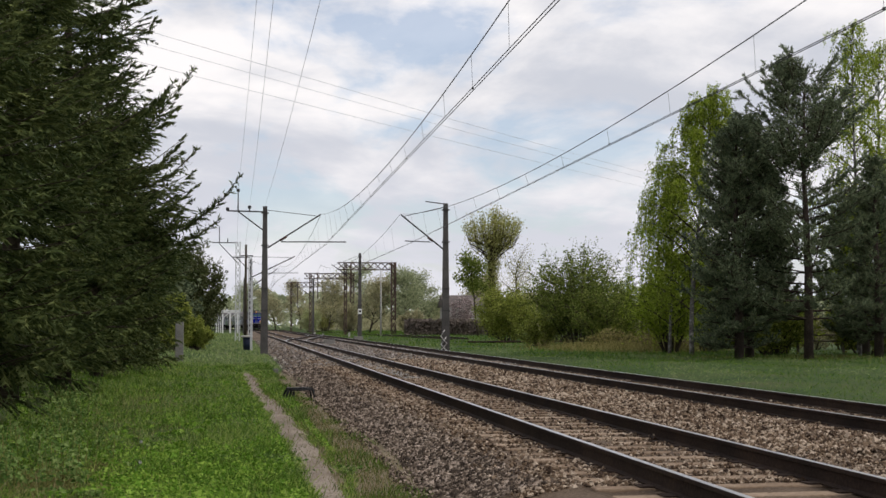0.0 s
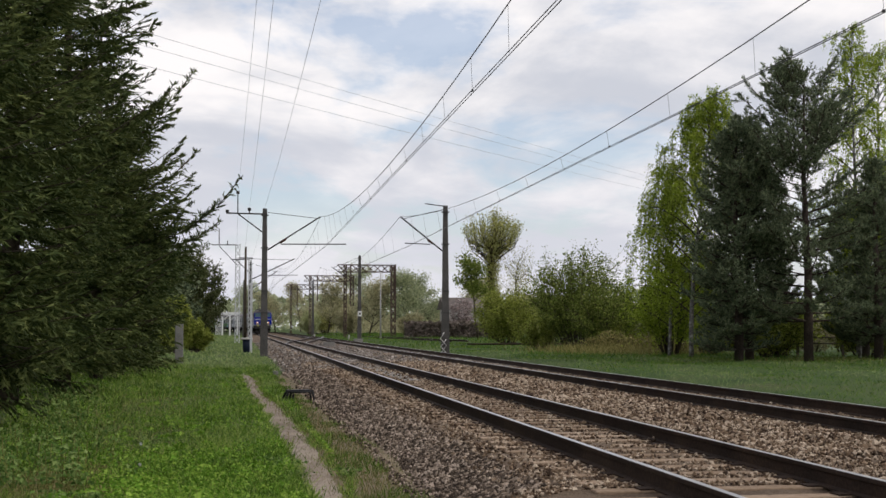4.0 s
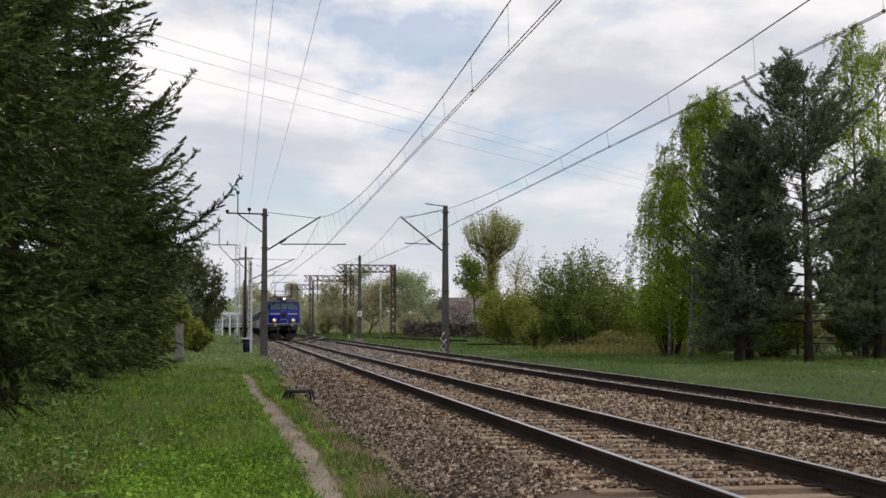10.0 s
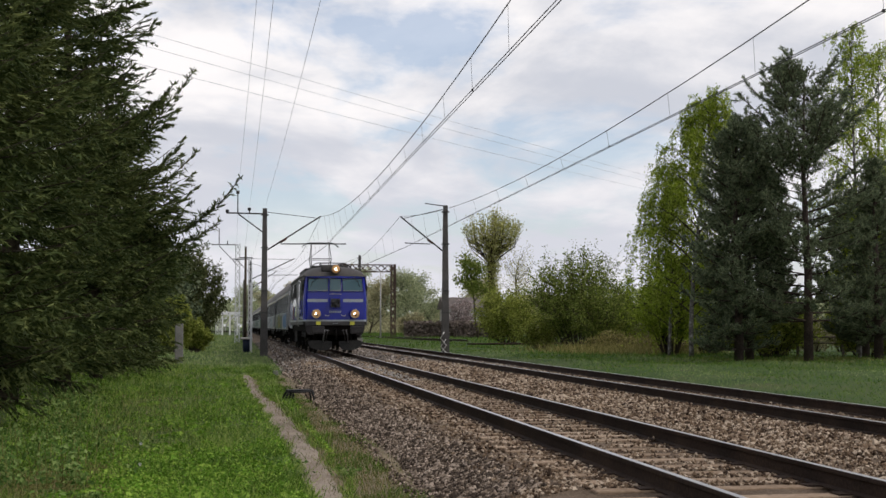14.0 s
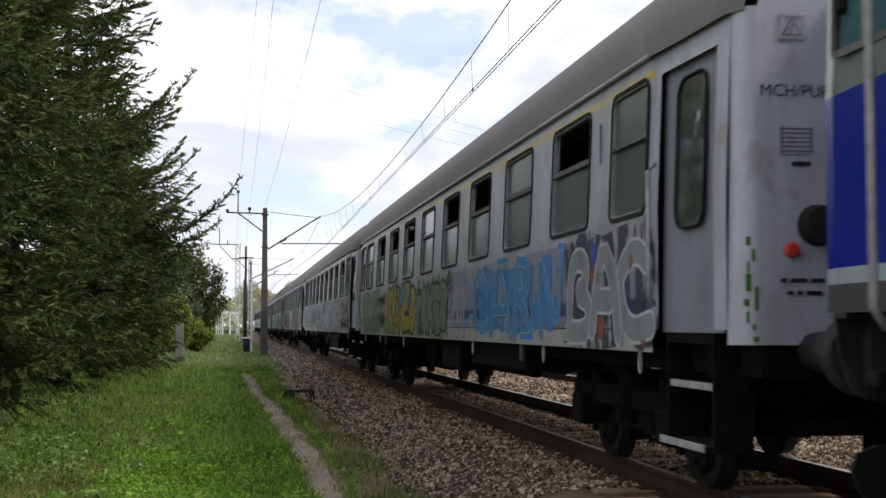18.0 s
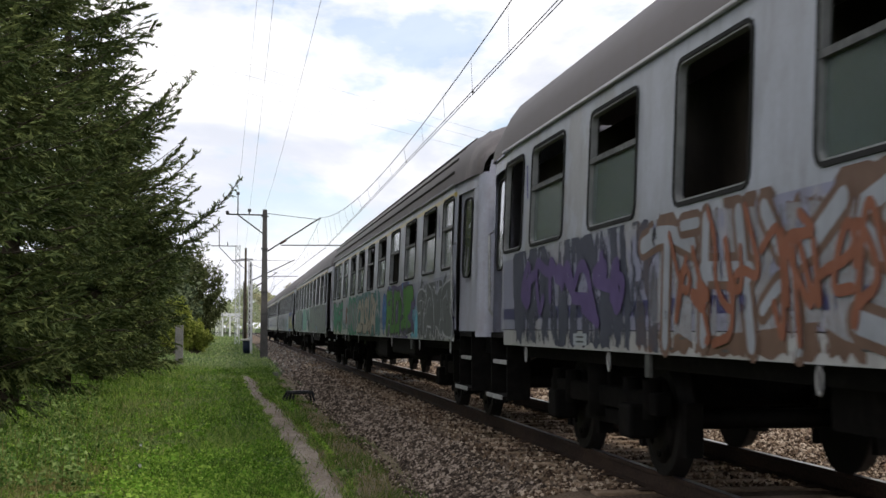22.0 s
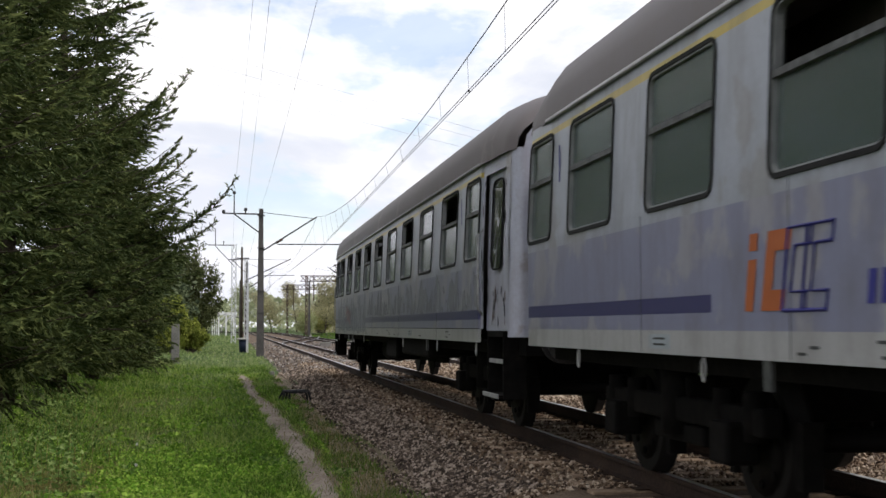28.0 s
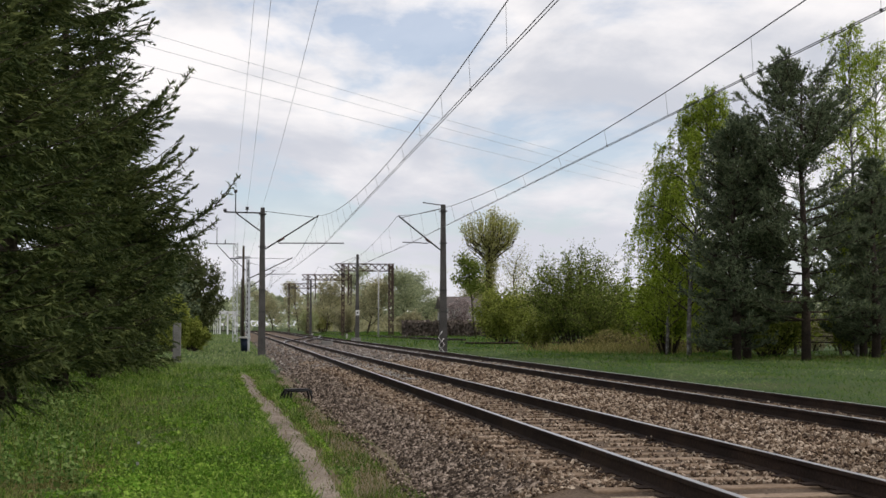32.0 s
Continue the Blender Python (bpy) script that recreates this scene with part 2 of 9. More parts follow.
MAT = {
    "soil": material("soil_and_turf", [(0.02, 0.042, 0.009), (0.036, 0.07, 0.014), (0.055, 0.08, 0.022), (0.08, 0.075, 0.04)], grain=9, stain=0.35, bump=0.6, rough=0.95),
    "verge": material("trampled_verge", [(0.07, 0.066, 0.032), (0.13, 0.108, 0.066), (0.19, 0.152, 0.10), (0.26, 0.215, 0.155)], grain=30, stain=1.4, bump=0.7, rough=0.95),
    "path": material("trodden_earth", [(0.14, 0.112, 0.083), (0.24, 0.197, 0.153), (0.34, 0.29, 0.235)], grain=25, stain=1.6, bump=0.5, rough=0.95),
    "bed": material("ballast_fines", [(0.055, 0.038, 0.027), (0.125, 0.09, 0.062), (0.21, 0.16, 0.115)], grain=40, stain=0.8, bump=0.9, rough=0.95),
    "stone_tan": material("tan_ballast_stone", [(0.048, 0.031, 0.021), (0.132, 0.089, 0.057), (0.23, 0.165, 0.11), (0.46, 0.375, 0.285)], grain=30, stain=0.5, bump=0.3, island=True, rough=0.9),
    "stone_dark": material("dark_ballast_stone", [(0.034, 0.025, 0.019), (0.085, 0.064, 0.048), (0.155, 0.118, 0.088), (0.38, 0.31, 0.25)], grain=30, stain=0.5, bump=0.3, island=True, rough=0.9),
    "stone_grey": material("grey_ballast_stone", [(0.07, 0.058, 0.05), (0.15, 0.13, 0.115), (0.23, 0.205, 0.185), (0.38, 0.345, 0.31)], grain=30, stain=0.5, bump=0.3, island=True, rough=0.9),
    "sleeper": material("weathered_sleeper_wood", [(0.13, 0.088, 0.058), (0.23, 0.165, 0.112), (0.35, 0.265, 0.19)], grain=18, stain=2, bump=0.5, per_object=True, rough=0.9),
    "rail_side": material("rusty_rail_steel", [(0.016, 0.011, 0.009), (0.032, 0.021, 0.016), (0.055, 0.035, 0.024)], grain=30, stain=1, bump=0.2, rough=0.85),
    "rail_top": material("polished_rail_steel", [(0.42, 0.42, 0.43), (0.56, 0.56, 0.57)], grain=20, stain=0.7, bump=0.05, rough=0.38, metal=1.0),
    "concrete": material("grey_concrete", [(0.13, 0.125, 0.115), (0.19, 0.185, 0.17), (0.26, 0.25, 0.235)], grain=22, stain=1.2, bump=0.3, rough=0.92),
    "concrete_dark": material("dark_mast_concrete", [(0.055, 0.052, 0.05), (0.085, 0.08, 0.076), (0.12, 0.115, 0.108)], grain=22, stain=0.8, bump=0.3, rough=0.92),
    "concrete_pale": material("pale_concrete", [(0.30, 0.29, 0.27), (0.40, 0.385, 0.36), (0.48, 0.465, 0.44)], grain=18, stain=1.2, bump=0.3, rough=0.92),
    "steel_dark": material("dark_painted_steel", [(0.03, 0.03, 0.032), (0.05, 0.05, 0.05), (0.075, 0.07, 0.065)], grain=14, stain=1, bump=0.1, rough=0.6, metal=0.2),
    "steel_zinc": material("galvanised_steel", [(0.42, 0.43, 0.44), (0.52, 0.53, 0.54), (0.62, 0.63, 0.64)], grain=14, stain=1, bump=0.1, rough=0.55, metal=0.3),
    "steel_rust": material("rusty_lattice_steel", [(0.05, 0.038, 0.032), (0.085, 0.06, 0.048), (0.13, 0.09, 0.07)], grain=14, stain=1, bump=0.1, rough=0.8),
    "wire": material("dull_copper_wire", [(0.05, 0.052, 0.055), (0.08, 0.082, 0.085)], grain=3, stain=0.5, bump=0, rough=0.5, metal=0.4),
    "wire_pale": material("aluminium_wire", [(0.33, 0.35, 0.37), (0.42, 0.44, 0.46)], grain=3, stain=0.5, bump=0, rough=0.5, metal=0.3),
    "ceramic": material("brown_ceramic", [(0.05, 0.03, 0.025), (0.08, 0.05, 0.04)], grain=6, stain=1, bump=0, rough=0.25),
    "white_paint": material("white_enamel", [(0.66, 0.66, 0.65), (0.78, 0.78, 0.77)], grain=10, stain=1.5, bump=0.05, rough=0.5),
    "black_paint": material("black_enamel", [(0.012, 0.012, 0.013), (0.025, 0.025, 0.026)], grain=10, stain=1.5, bump=0.1, rough=0.5),
    "grass": leafy("grass_blade", [(0.066, 0.130, 0.018), (0.135, 0.25, 0.032), (0.23, 0.35, 0.055), (0.34, 0.41, 0.12)], through=0.35),
    "grass_dry": leafy("dry_grass_blade", [(0.07, 0.10, 0.02), (0.16, 0.16, 0.055), (0.28, 0.23, 0.12)], through=0.3),
    "meadow": leafy("meadow_grass_blade", [(0.032, 0.082, 0.010), (0.064, 0.142, 0.017), (0.108, 0.195, 0.025), (0.17, 0.235, 0.045)], through=0.3),
    "grass_pale": leafy("pale_grass_blade", [(0.10, 0.15, 0.05), (0.17, 0.255, 0.075), (0.26, 0.35, 0.12), (0.36, 0.40, 0.19)], through=0.35),
    "herb": leafy("grey_green_herb_leaf", [(0.06, 0.12, 0.025), (0.13, 0.215, 0.05), (0.27, 0.36, 0.12)], through=0.3),
    "tawny": leafy("tawny_old_grass", [(0.11, 0.10, 0.03), (0.20, 0.19, 0.06), (0.33, 0.29, 0.12)], through=0.3),
    "olive": leafy("olive_bush_leaf", [(0.075, 0.11, 0.02), (0.155, 0.205, 0.038), (0.28, 0.325, 0.08)], through=0.4),
    "weed": leafy("broad_weed_leaf", [(0.08, 0.18, 0.016), (0.165, 0.32, 0.032), (0.31, 0.46, 0.075)], through=0.3),
    "needle": leafy("spruce_needles", [(0.022, 0.034, 0.012), (0.050, 0.073, 0.023), (0.098, 0.124, 0.041), (0.18, 0.205, 0.07)], through=0.2, spread=0.14, each=0.3),
    "pine": leafy("pine_needles", [(0.064, 0.086, 0.050), (0.135, 0.17, 0.098), (0.25, 0.29, 0.165)], through=0.4),
    "dusky": leafy("dusky_leaf", [(0.05, 0.062, 0.022), (0.09, 0.105, 0.04), (0.14, 0.16, 0.065)], through=0.3),
    "birch": leafy("young_birch_leaf", [(0.15, 0.22, 0.018), (0.27, 0.36, 0.032), (0.41, 0.49, 0.08)], through=0.5),
    "willow": leafy("young_willow_leaf", [(0.22, 0.22, 0.06), (0.35, 0.35, 0.11), (0.48, 0.47, 0.19)], through=0.4),
    "bush": leafy("spring_bush_leaf", [(0.12, 0.155, 0.026), (0.25, 0.29, 0.052), (0.38, 0.41, 0.10)], through=0.4),
    # the next two leaf colours are paled to include distance haze
    "thicket": leafy("hazed_budding_thicket", [(0.27, 0.26, 0.15), (0.42, 0.40, 0.23), (0.55, 0.51, 0.33)], through=0.6),
    "wood_far": leafy("hazed_far_wood_leaf", [(0.23, 0.265, 0.15), (0.37, 0.41, 0.235), (0.50, 0.53, 0.34)], through=0.6),
    "blossom": leafy("pale_blossom", [(0.30, 0.34, 0.14), (0.45, 0.48, 0.24), (0.55, 0.57, 0.36)], through=0.3),
    "blossom_pink": leafy("pinkish_blossom", [(0.22, 0.17, 0.16), (0.34, 0.27, 0.26), (0.45, 0.38, 0.36)], through=0.3),
    "bark": material("grey_brown_bark", [(0.03, 0.024, 0.018), (0.06, 0.047, 0.035), (0.10, 0.08, 0.06)], grain=14, stain=2, bump=0.7, rough=0.95),
    "bark_pine": material("reddish_pine_bark", [(0.028, 0.021, 0.018), (0.056, 0.042, 0.035), (0.095, 0.07, 0.058)], grain=14, stain=1.2, bump=0.7, rough=0.95),
    "bark_birch": material("white_birch_bark", [(0.04, 0.036, 0.032), (0.15, 0.14, 0.13), (0.36, 0.35, 0.33)], grain=7, stain=2, bump=0.4, rough=0.9),
    "dandelion": material("dandelion_clock", [(0.55, 0.56, 0.54), (0.7, 0.7, 0.68)], grain=40, stain=3, bump=0.3, rough=0.9),
    "coach_white": painted("coach_upper_paint", (0.335, 0.358, 0.405), (0.265, 0.265, 0.265), wear=0.57),
    "coach_band": painted("coach_lower_paint", (0.21, 0.218, 0.305), (0.30, 0.295, 0.32), wear=0.55),
    "coach_sill": painted("coach_sill_paint", (0.36, 0.36, 0.36), (0.27, 0.265, 0.26)),
    "coach_stripe": painted("coach_blue_stripe", (0.040, 0.040, 0.12), (0.08, 0.08, 0.15), wear=0.68, streak=False),
    "coach_first": painted("yellow_class_stripe", (0.50, 0.38, 0.075), (0.42, 0.36, 0.17), wear=0.58),
    "coach_roof": painted("grey_roof_paint", (0.115, 0.10, 0.10), (0.16, 0.14, 0.135), rough=0.6),
    "coach_end": painted("coach_end_paint", (0.41, 0.425, 0.50), (0.31, 0.295, 0.30), dirt=(0.13, 0.09, 0.06)),
    "coach_door": painted("worn_door_paint", (0.23, 0.24, 0.28), (0.32, 0.315, 0.33), dirt=(0.06, 0.05, 0.045)),
    "door_blue": painted("pale_blue_door_paint", (0.30, 0.46, 0.52), (0.38, 0.44, 0.46)),
    "frame_alu": material("dull_window_alloy", [(0.055, 0.057, 0.055), (0.09, 0.092, 0.09), (0.15, 0.152, 0.15)], grain=12, stain=2, bump=0.05, rough=0.5, metal=0.4),
    "primer": material("rusty_primer", [(0.06, 0.035, 0.028), (0.11, 0.065, 0.05)], grain=20, stain=3, bump=0.2, rough=0.8),
    "bead": material("bright_window_bead", [(0.20, 0.205, 0.205), (0.30, 0.305, 0.30)], grain=12, stain=2, bump=0.05, rough=0.45, metal=0.3),
    "hose": material("ribbed_grey_hose", [(0.05, 0.05, 0.053), (0.10, 0.10, 0.105), (0.17, 0.17, 0.175)], grain=40, stain=3, bump=0.3, rough=0.4, gloss=0.5),
    "rubber": material("black_rubber", [(0.010, 0.010, 0.010), (0.022, 0.022, 0.021)], grain=15, stain=2, bump=0.1, rough=0.8),
    # grime made near black: the shade below the train is in this colour
    "under": material("shade_dark_grime", [(0.0025, 0.0023, 0.0022), (0.005, 0.0045, 0.004), (0.010, 0.0085, 0.0075)], grain=10, stain=1, bump=0.3, rough=0.9, gloss=0.1),
    "grime_grey": material("oily_grey_iron", [(0.011, 0.0105, 0.011), (0.023, 0.022, 0.023), (0.040, 0.037, 0.037)], grain=10, stain=1, bump=0.3, rough=0.6, gloss=0.3),
    "step_edge": material("worn_step_edge", [(0.22, 0.22, 0.215), (0.38, 0.38, 0.375)], grain=12, stain=3, bump=0.1, rough=0.6),
    # oily steel, darkened with the same underbody shade in its colour
    "wheel": material("shade_dark_wheel_steel", [(0.004, 0.0036, 0.0033), (0.010, 0.0085, 0.0075)], grain=14, stain=1, bump=0.2, rough=0.7, metal=0.0, gloss=0.15),
    # near-black colour that stands for the shade inside the vehicles
    "interior": material("interior_shade", [(0.018, 0.015, 0.012), (0.035, 0.028, 0.022)], grain=6, stain=1, bump=0, rough=0.8),
    "pane": glass("green_tinted_pane", (0.26, 0.335, 0.305), rough=0.16, through=0.8),
    "pane_dark": glass("dusty_dark_pane", (0.05, 0.058, 0.056), rough=0.06, through=0.25),
    "curtain": material("drawn_green_blind", [(0.026, 0.038, 0.033), (0.046, 0.061, 0.054)], grain=6, stain=1.2, bump=0.1, rough=0.9, per_object=True),
    "loco_blue": painted("loco_blue_paint", (0.002, 0.010, 0.25), (0.005, 0.015, 0.21), dirt=(0.005, 0.010, 0.09), wear=0.72, rough=0.14, streak=False),
    "loco_grey": painted("loco_grey_paint", (0.125, 0.155, 0.150), (0.175, 0.205, 0.195), wear=0.66, rough=0.13),
    "loco_stripe": painted("loco_pale_stripe", (0.33, 0.37, 0.40), (0.28, 0.31, 0.33), wear=0.7),
    "loco_frame": painted("loco_dark_frame", (0.024, 0.027, 0.031), (0.038, 0.039, 0.042), rough=0.5),
    "loco_roof": painted("loco_roof_paint", (0.038, 0.036, 0.038), (0.060, 0.052, 0.05), rough=0.7),
    "windscreen": glass("tinted_windscreen", (0.10, 0.22, 0.27), through=0.5),
    "lamp_warm": glow("warm_headlamp", (0.46, 0.26, 0.11), 0.25),
    "lamp_core": glow("headlamp_core", (1.0, 0.84, 0.62), 16.0),
    "yellow": material("yellow_plate", [(0.55, 0.52, 0.06), (0.66, 0.62, 0.10)], grain=10, stain=2, bump=0, rough=0.6),
    "orange": material("orange_vinyl", [(0.30, 0.085, 0.03), (0.36, 0.11, 0.04)], grain=10, stain=1.5, bump=0, rough=0.5),
    "navy": material("navy_vinyl", [(0.030, 0.030, 0.16), (0.045, 0.045, 0.20)], grain=10, stain=1.5, bump=0, rough=0.5),
    "red": material("red_paint", [(0.42, 0.03, 0.03), (0.5, 0.05, 0.04)], grain=10, stain=1.5, bump=0, rough=0.5),
    "house": material("white_house_plaster", [(0.48, 0.46, 0.45), (0.60, 0.58, 0.56)], grain=5, stain=0.6, bump=0.1, rough=0.9),
    "roof_tile": material("grey_brown_roof", [(0.10, 0.085, 0.08), (0.16, 0.135, 0.125)], grain=6, stain=1, bump=0.3, rough=0.9),
    "hedge": leafy("dry_beech_hedge", [(0.10, 0.082, 0.072), (0.17, 0.14, 0.12), (0.25, 0.205, 0.175)], through=0.15),
    "fence": material("weathered_fence_wood", [(0.05, 0.042, 0.035), (0.09, 0.078, 0.065), (0.14, 0.12, 0.10)], grain=10, stain=1.5, bump=0.4, rough=0.9),
    "bin": material("dark_blue_plastic", [(0.012, 0.018, 0.035), (0.022, 0.03, 0.055)], grain=8, stain=1, bump=0.05, rough=0.5),
}


def spray(name, colour, rough=0.5):
    """Sprayed lacquer, thin and mottled."""
    dark = tuple(max(0.0, c * 0.72) for c in colour)
    return material("spray_" + name, [dark, colour, tuple(min(0.8, c * 1.15 + 0.01) for c in colour)], grain=5, stain=1.8, bump=0, rough=rough, spread=0.2)


PAINTS = {
    "black": (0.022, 0.022, 0.026), "white": (0.41, 0.42, 0.44), "grey": (0.20, 0.21, 0.22), "silver": (0.25, 0.265, 0.29), "sage": (0.115, 0.145, 0.125), "moss": (0.15, 0.19, 0.14),
    "blue": (0.05, 0.175, 0.37), "deep_blue": (0.04, 0.07, 0.27), "cyan": (0.13, 0.40, 0.50), "yellow": (0.27, 0.25, 0.045), "olive": (0.20, 0.22, 0.05), "green": (0.06, 0.185, 0.03),
    "emerald": (0.02, 0.22, 0.12), "teal": (0.05, 0.17, 0.17), "mint": (0.14, 0.31, 0.235), "purple": (0.085, 0.06, 0.15), "mauve": (0.17, 0.12, 0.21), "pink": (0.33, 0.20, 0.20),
    "brown": (0.12, 0.075, 0.055), "rust": (0.19, 0.075, 0.045), "slate": (0.048, 0.052, 0.072), "pale_blue": (0.38, 0.48, 0.54), "cream": (0.40, 0.36, 0.29), "dusk": (0.105, 0.115, 0.115), "violet": (0.045, 0.02, 0.16)}
SPRAY = {k: spray(k, c) for k, c in PAINTS.items()}


def flaking(name, colour, cut_at=0.455, kind="flaking_"):
    """Old overpaint that has flaked off in upright rags, so that the wall shows through its holes."""
    m = spray(kind + name, colour)
    nt = m.node_tree
    n, link = nt.nodes.new, nt.links.new
    mapping, tex, cut = n("ShaderNodeMapping"), n("ShaderNodeTexNoise"), n("ShaderNodeMapRange")
    mapping.inputs["Scale"].default_value = (1, 3.2, 1.1)
    link(n("ShaderNodeTexCoord").outputs["Object"], mapping.inputs["Vector"])
    link(mapping.outputs[0], tex.inputs["Vector"])
    tex.inputs["Scale"].default_value, tex.inputs["Detail"].default_value, tex.inputs["Roughness"].default_value = 1.5, 7, 0.62
    cut.inputs["From Min"].default_value, cut.inputs["From Max"].default_value = cut_at, cut_at + 0.025
    link(tex.outputs["Fac"], cut.inputs["Value"])
    link(cut.outputs[0], nt.nodes["Principled BSDF"].inputs["Alpha"])
    return m


FLAKE = {k: flaking(k, PAINTS[k]) for k in PAINTS}
WORN = {k: flaking(k, PAINTS[k], 0.365, "worn_") for k in PAINTS}


# ---------- mesh tools ----------
class Build:
    """Collects faces for one mesh, with a material slot for each face."""

    def __init__(self):
        self.v, self.f, self.m, self.s = [], [], [], []

    def add(self, verts, faces, slot=0, smooth=False):
        k = len(self.v)
        self.v.extend(tuple(map(float, p)) for p in verts)
        self.f.extend(tuple(int(i) + k for i in f) for f in faces)
        self.m.extend([slot] * len(faces))
        self.s.extend([smooth] * len(faces))
        return self

    def box(self, x0, x1, y0, y1, z0, z1, slot=0, bevel=0.0):
        if bevel:
            bm = bmesh.new()
            bmesh.ops.create_cube(bm, size=1.0)
            for v in bm.verts:
                v.co = Vector(((x0 + x1) / 2 + v.co.x * (x1 - x0), (y0 + y1) / 2 + v.co.y * (y1 - y0), (z0 + z1) / 2 + v.co.z * (z1 - z0)))
            bmesh.ops.bevel(bm, geom=bm.edges[:], offset=bevel, segments=2, affect="EDGES", profile=0.5)
            bm.verts.index_update()
            self.add([v.co for v in bm.verts], [[v.index for v in f.verts] for f in bm.faces], slot)
            bm.free()
            return self
        v = [(x, y, z) for x in (x0, x1) for y in (y0, y1) for z in (z0, z1)]
        return self.add(v, [(0, 1, 3, 2), (4, 6, 7, 5), (0, 4, 5, 1), (2, 3, 7, 6), (0, 2, 6, 4), (1, 5, 7, 3)], slot)

    def tube(self, pts, radii, sides=6, slot=0, caps=True, smooth=True):
        pts = [Vector(p) for p in pts]
        if not hasattr(radii, "__len__"):
            radii = [radii] * len(pts)
        rings, faces = [], []
        for i, p in enumerate(pts):
            way = (pts[min(i + 1, len(pts) - 1)] - pts[max(i - 1, 0)]).normalized()
            side = way.cross(Vector((0, 0, 1)) if abs(way.z) < 0.95 else Vector((1, 0, 0))).normalized()
            over = way.cross(side)
            for k in range(sides):
                a = 2 * math.pi * k / sides
                rings.append(p + (side * math.cos(a) + over * math.sin(a)) * radii[i])
        for i in range(len(pts) - 1):
            for k in range(sides):
                a, b = i * sides + k, i * sides + (k + 1) % sides
                faces.append((a, a + sides, b + sides, b))
        self.add(rings, faces, slot, smooth)
        if caps:
            n = len(self.v) - len(rings)
            for off, order in ((0, 1), ((len(pts) - 1) * sides, -1)):
                ring = [n + off + k for k in range(sides)][::order]
                self.f.append(tuple(ring))
                self.m.append(slot)
                self.s.append(False)
        return self

    def mesh(self, name, materials):
        me = bpy.data.meshes.new(name)
        me.from_pydata(self.v, [], self.f)
        for m in materials:
            me.materials.append(m)
        me.polygons.foreach_set("material_index", self.m)
        me.polygons.foreach_set("use_smooth", self.s)
        me.update()
        return me


def quick(name, verts, faces, mat, smooth=False):
    """A large mesh from arrays; all faces have the same number of corners."""
    me = bpy.data.meshes.new(name)
    verts, faces = np.asarray(verts, np.float32), np.asarray(faces, np.int32)
    m, k = faces.shape
    me.vertices.add(len(verts))
    me.vertices.foreach_set("co", verts.ravel())
    me.loops.add(m * k)
    me.loops.foreach_set("vertex_index", faces.ravel())
    me.polygons.add(m)
    me.polygons.foreach_set("loop_start", np.arange(0, m * k, k, dtype=np.int32))
    me.polygons.foreach_set("use_smooth", np.full(m, smooth))
    me.update(calc_edges=True)
    me.materials.append(mat)
    return me


def part(name, built, mats, parent=None, label="", at=None):
    """Links a Build, or a ready mesh, as one mesh object under a thing or a part."""
    mats = mats if isinstance(mats, (list, tuple)) else [mats]
    me = built if isinstance(built, bpy.types.Mesh) else built.mesh(name, mats)
    ob = new(name, me)
    if parent is not None:
        ob.parent = parent
    if at is not None:
        ob.matrix_basis = at
    return tagged(ob, label)


def thing(name, label, category, at=None, group="", kind=""):
    ob = new(name)
    if at is not None:
        ob.matrix_basis = at
    ob.empty_display_size = 0.2
    return tagged(ob, label, category, group, kind)


RNG = np.random.default_rng(7)
CENTRE, FAR = 4.325, 8.873
HALF_GAUGE = 0.75


def ground_z(x, y):
    """Height of the earth, with the rail heads at zero."""
    x, y = np.asarray(x, float), np.asarray(y, float)
    z = -0.42 + 0.03 * np.sin(x * 0.9 + y * 0.31) + 0.025 * np.sin(y * 0.53 - x * 0.4)
    bank = np.clip((-x - 1.2) / 3.0, 0, 1) * 0.10
    rise = np.clip((y - 95) / 80, 0, 1) * 0.35 * np.clip((x - 10.5) / 4, 0, 1)
    bed = np.clip((x - 1.7) / 0.8, 0, 1) * np.clip((11.3 - x) / 0.8, 0, 1)
    ditch = -0.12 * np.exp(-((x - 13.2) / 1.2) ** 2)
    return z + bank + rise + ditch - bed * 0.12


def noisy(v, k=1.0, seed=0.0):
    return noise.noise(Vector((v[0] * k + seed, v[1] * k - seed * 0.7, v[2] * k + seed * 1.3)))


# ---------- earth, path, track bed ----------
def build_ground():
    xs = np.concatenate([-np.geomspace(1500, 14, 26), np.arange(-13, 26, 0.5), np.geomspace(27, 1500, 30)])
    ys = np.concatenate([-np.geomspace(600, 12, 12), np.arange(-10, 70, 0.6), np.geomspace(71, 3000, 60)])
    gx, gy = np.meshgrid(xs, ys)
    gz = ground_z(gx, gy)
    far = np.clip((np.hypot(gx, gy) - 250) / 250, 0, 1)
    gz = gz * (1 - far) + far * -0.4
    v = np.stack([gx.ravel(), gy.ravel(), gz.ravel()], 1)
    w = len(xs)
    i = (np.arange(len(ys) - 1)[:, None] * w + np.arange(w - 1)[None, :]).ravel()
    tagged(new("ground", quick("ground", v, np.stack([i, i + 1, i + w + 1, i + w], 1), MAT["soil"], True)), "grassy earth beside the railway", "ground", kind="structure")


PATH = [(0.92, 4.0), (0.92, 13.0), (0.87, 20.0), (0.60, 31.0), (0.36, 44.0), (0.0, 58.0), (-0.7, 80.0)]


def path_x(y):
    return float(np.interp(y, [p[1] for p in PATH], [p[0] for p in PATH]))


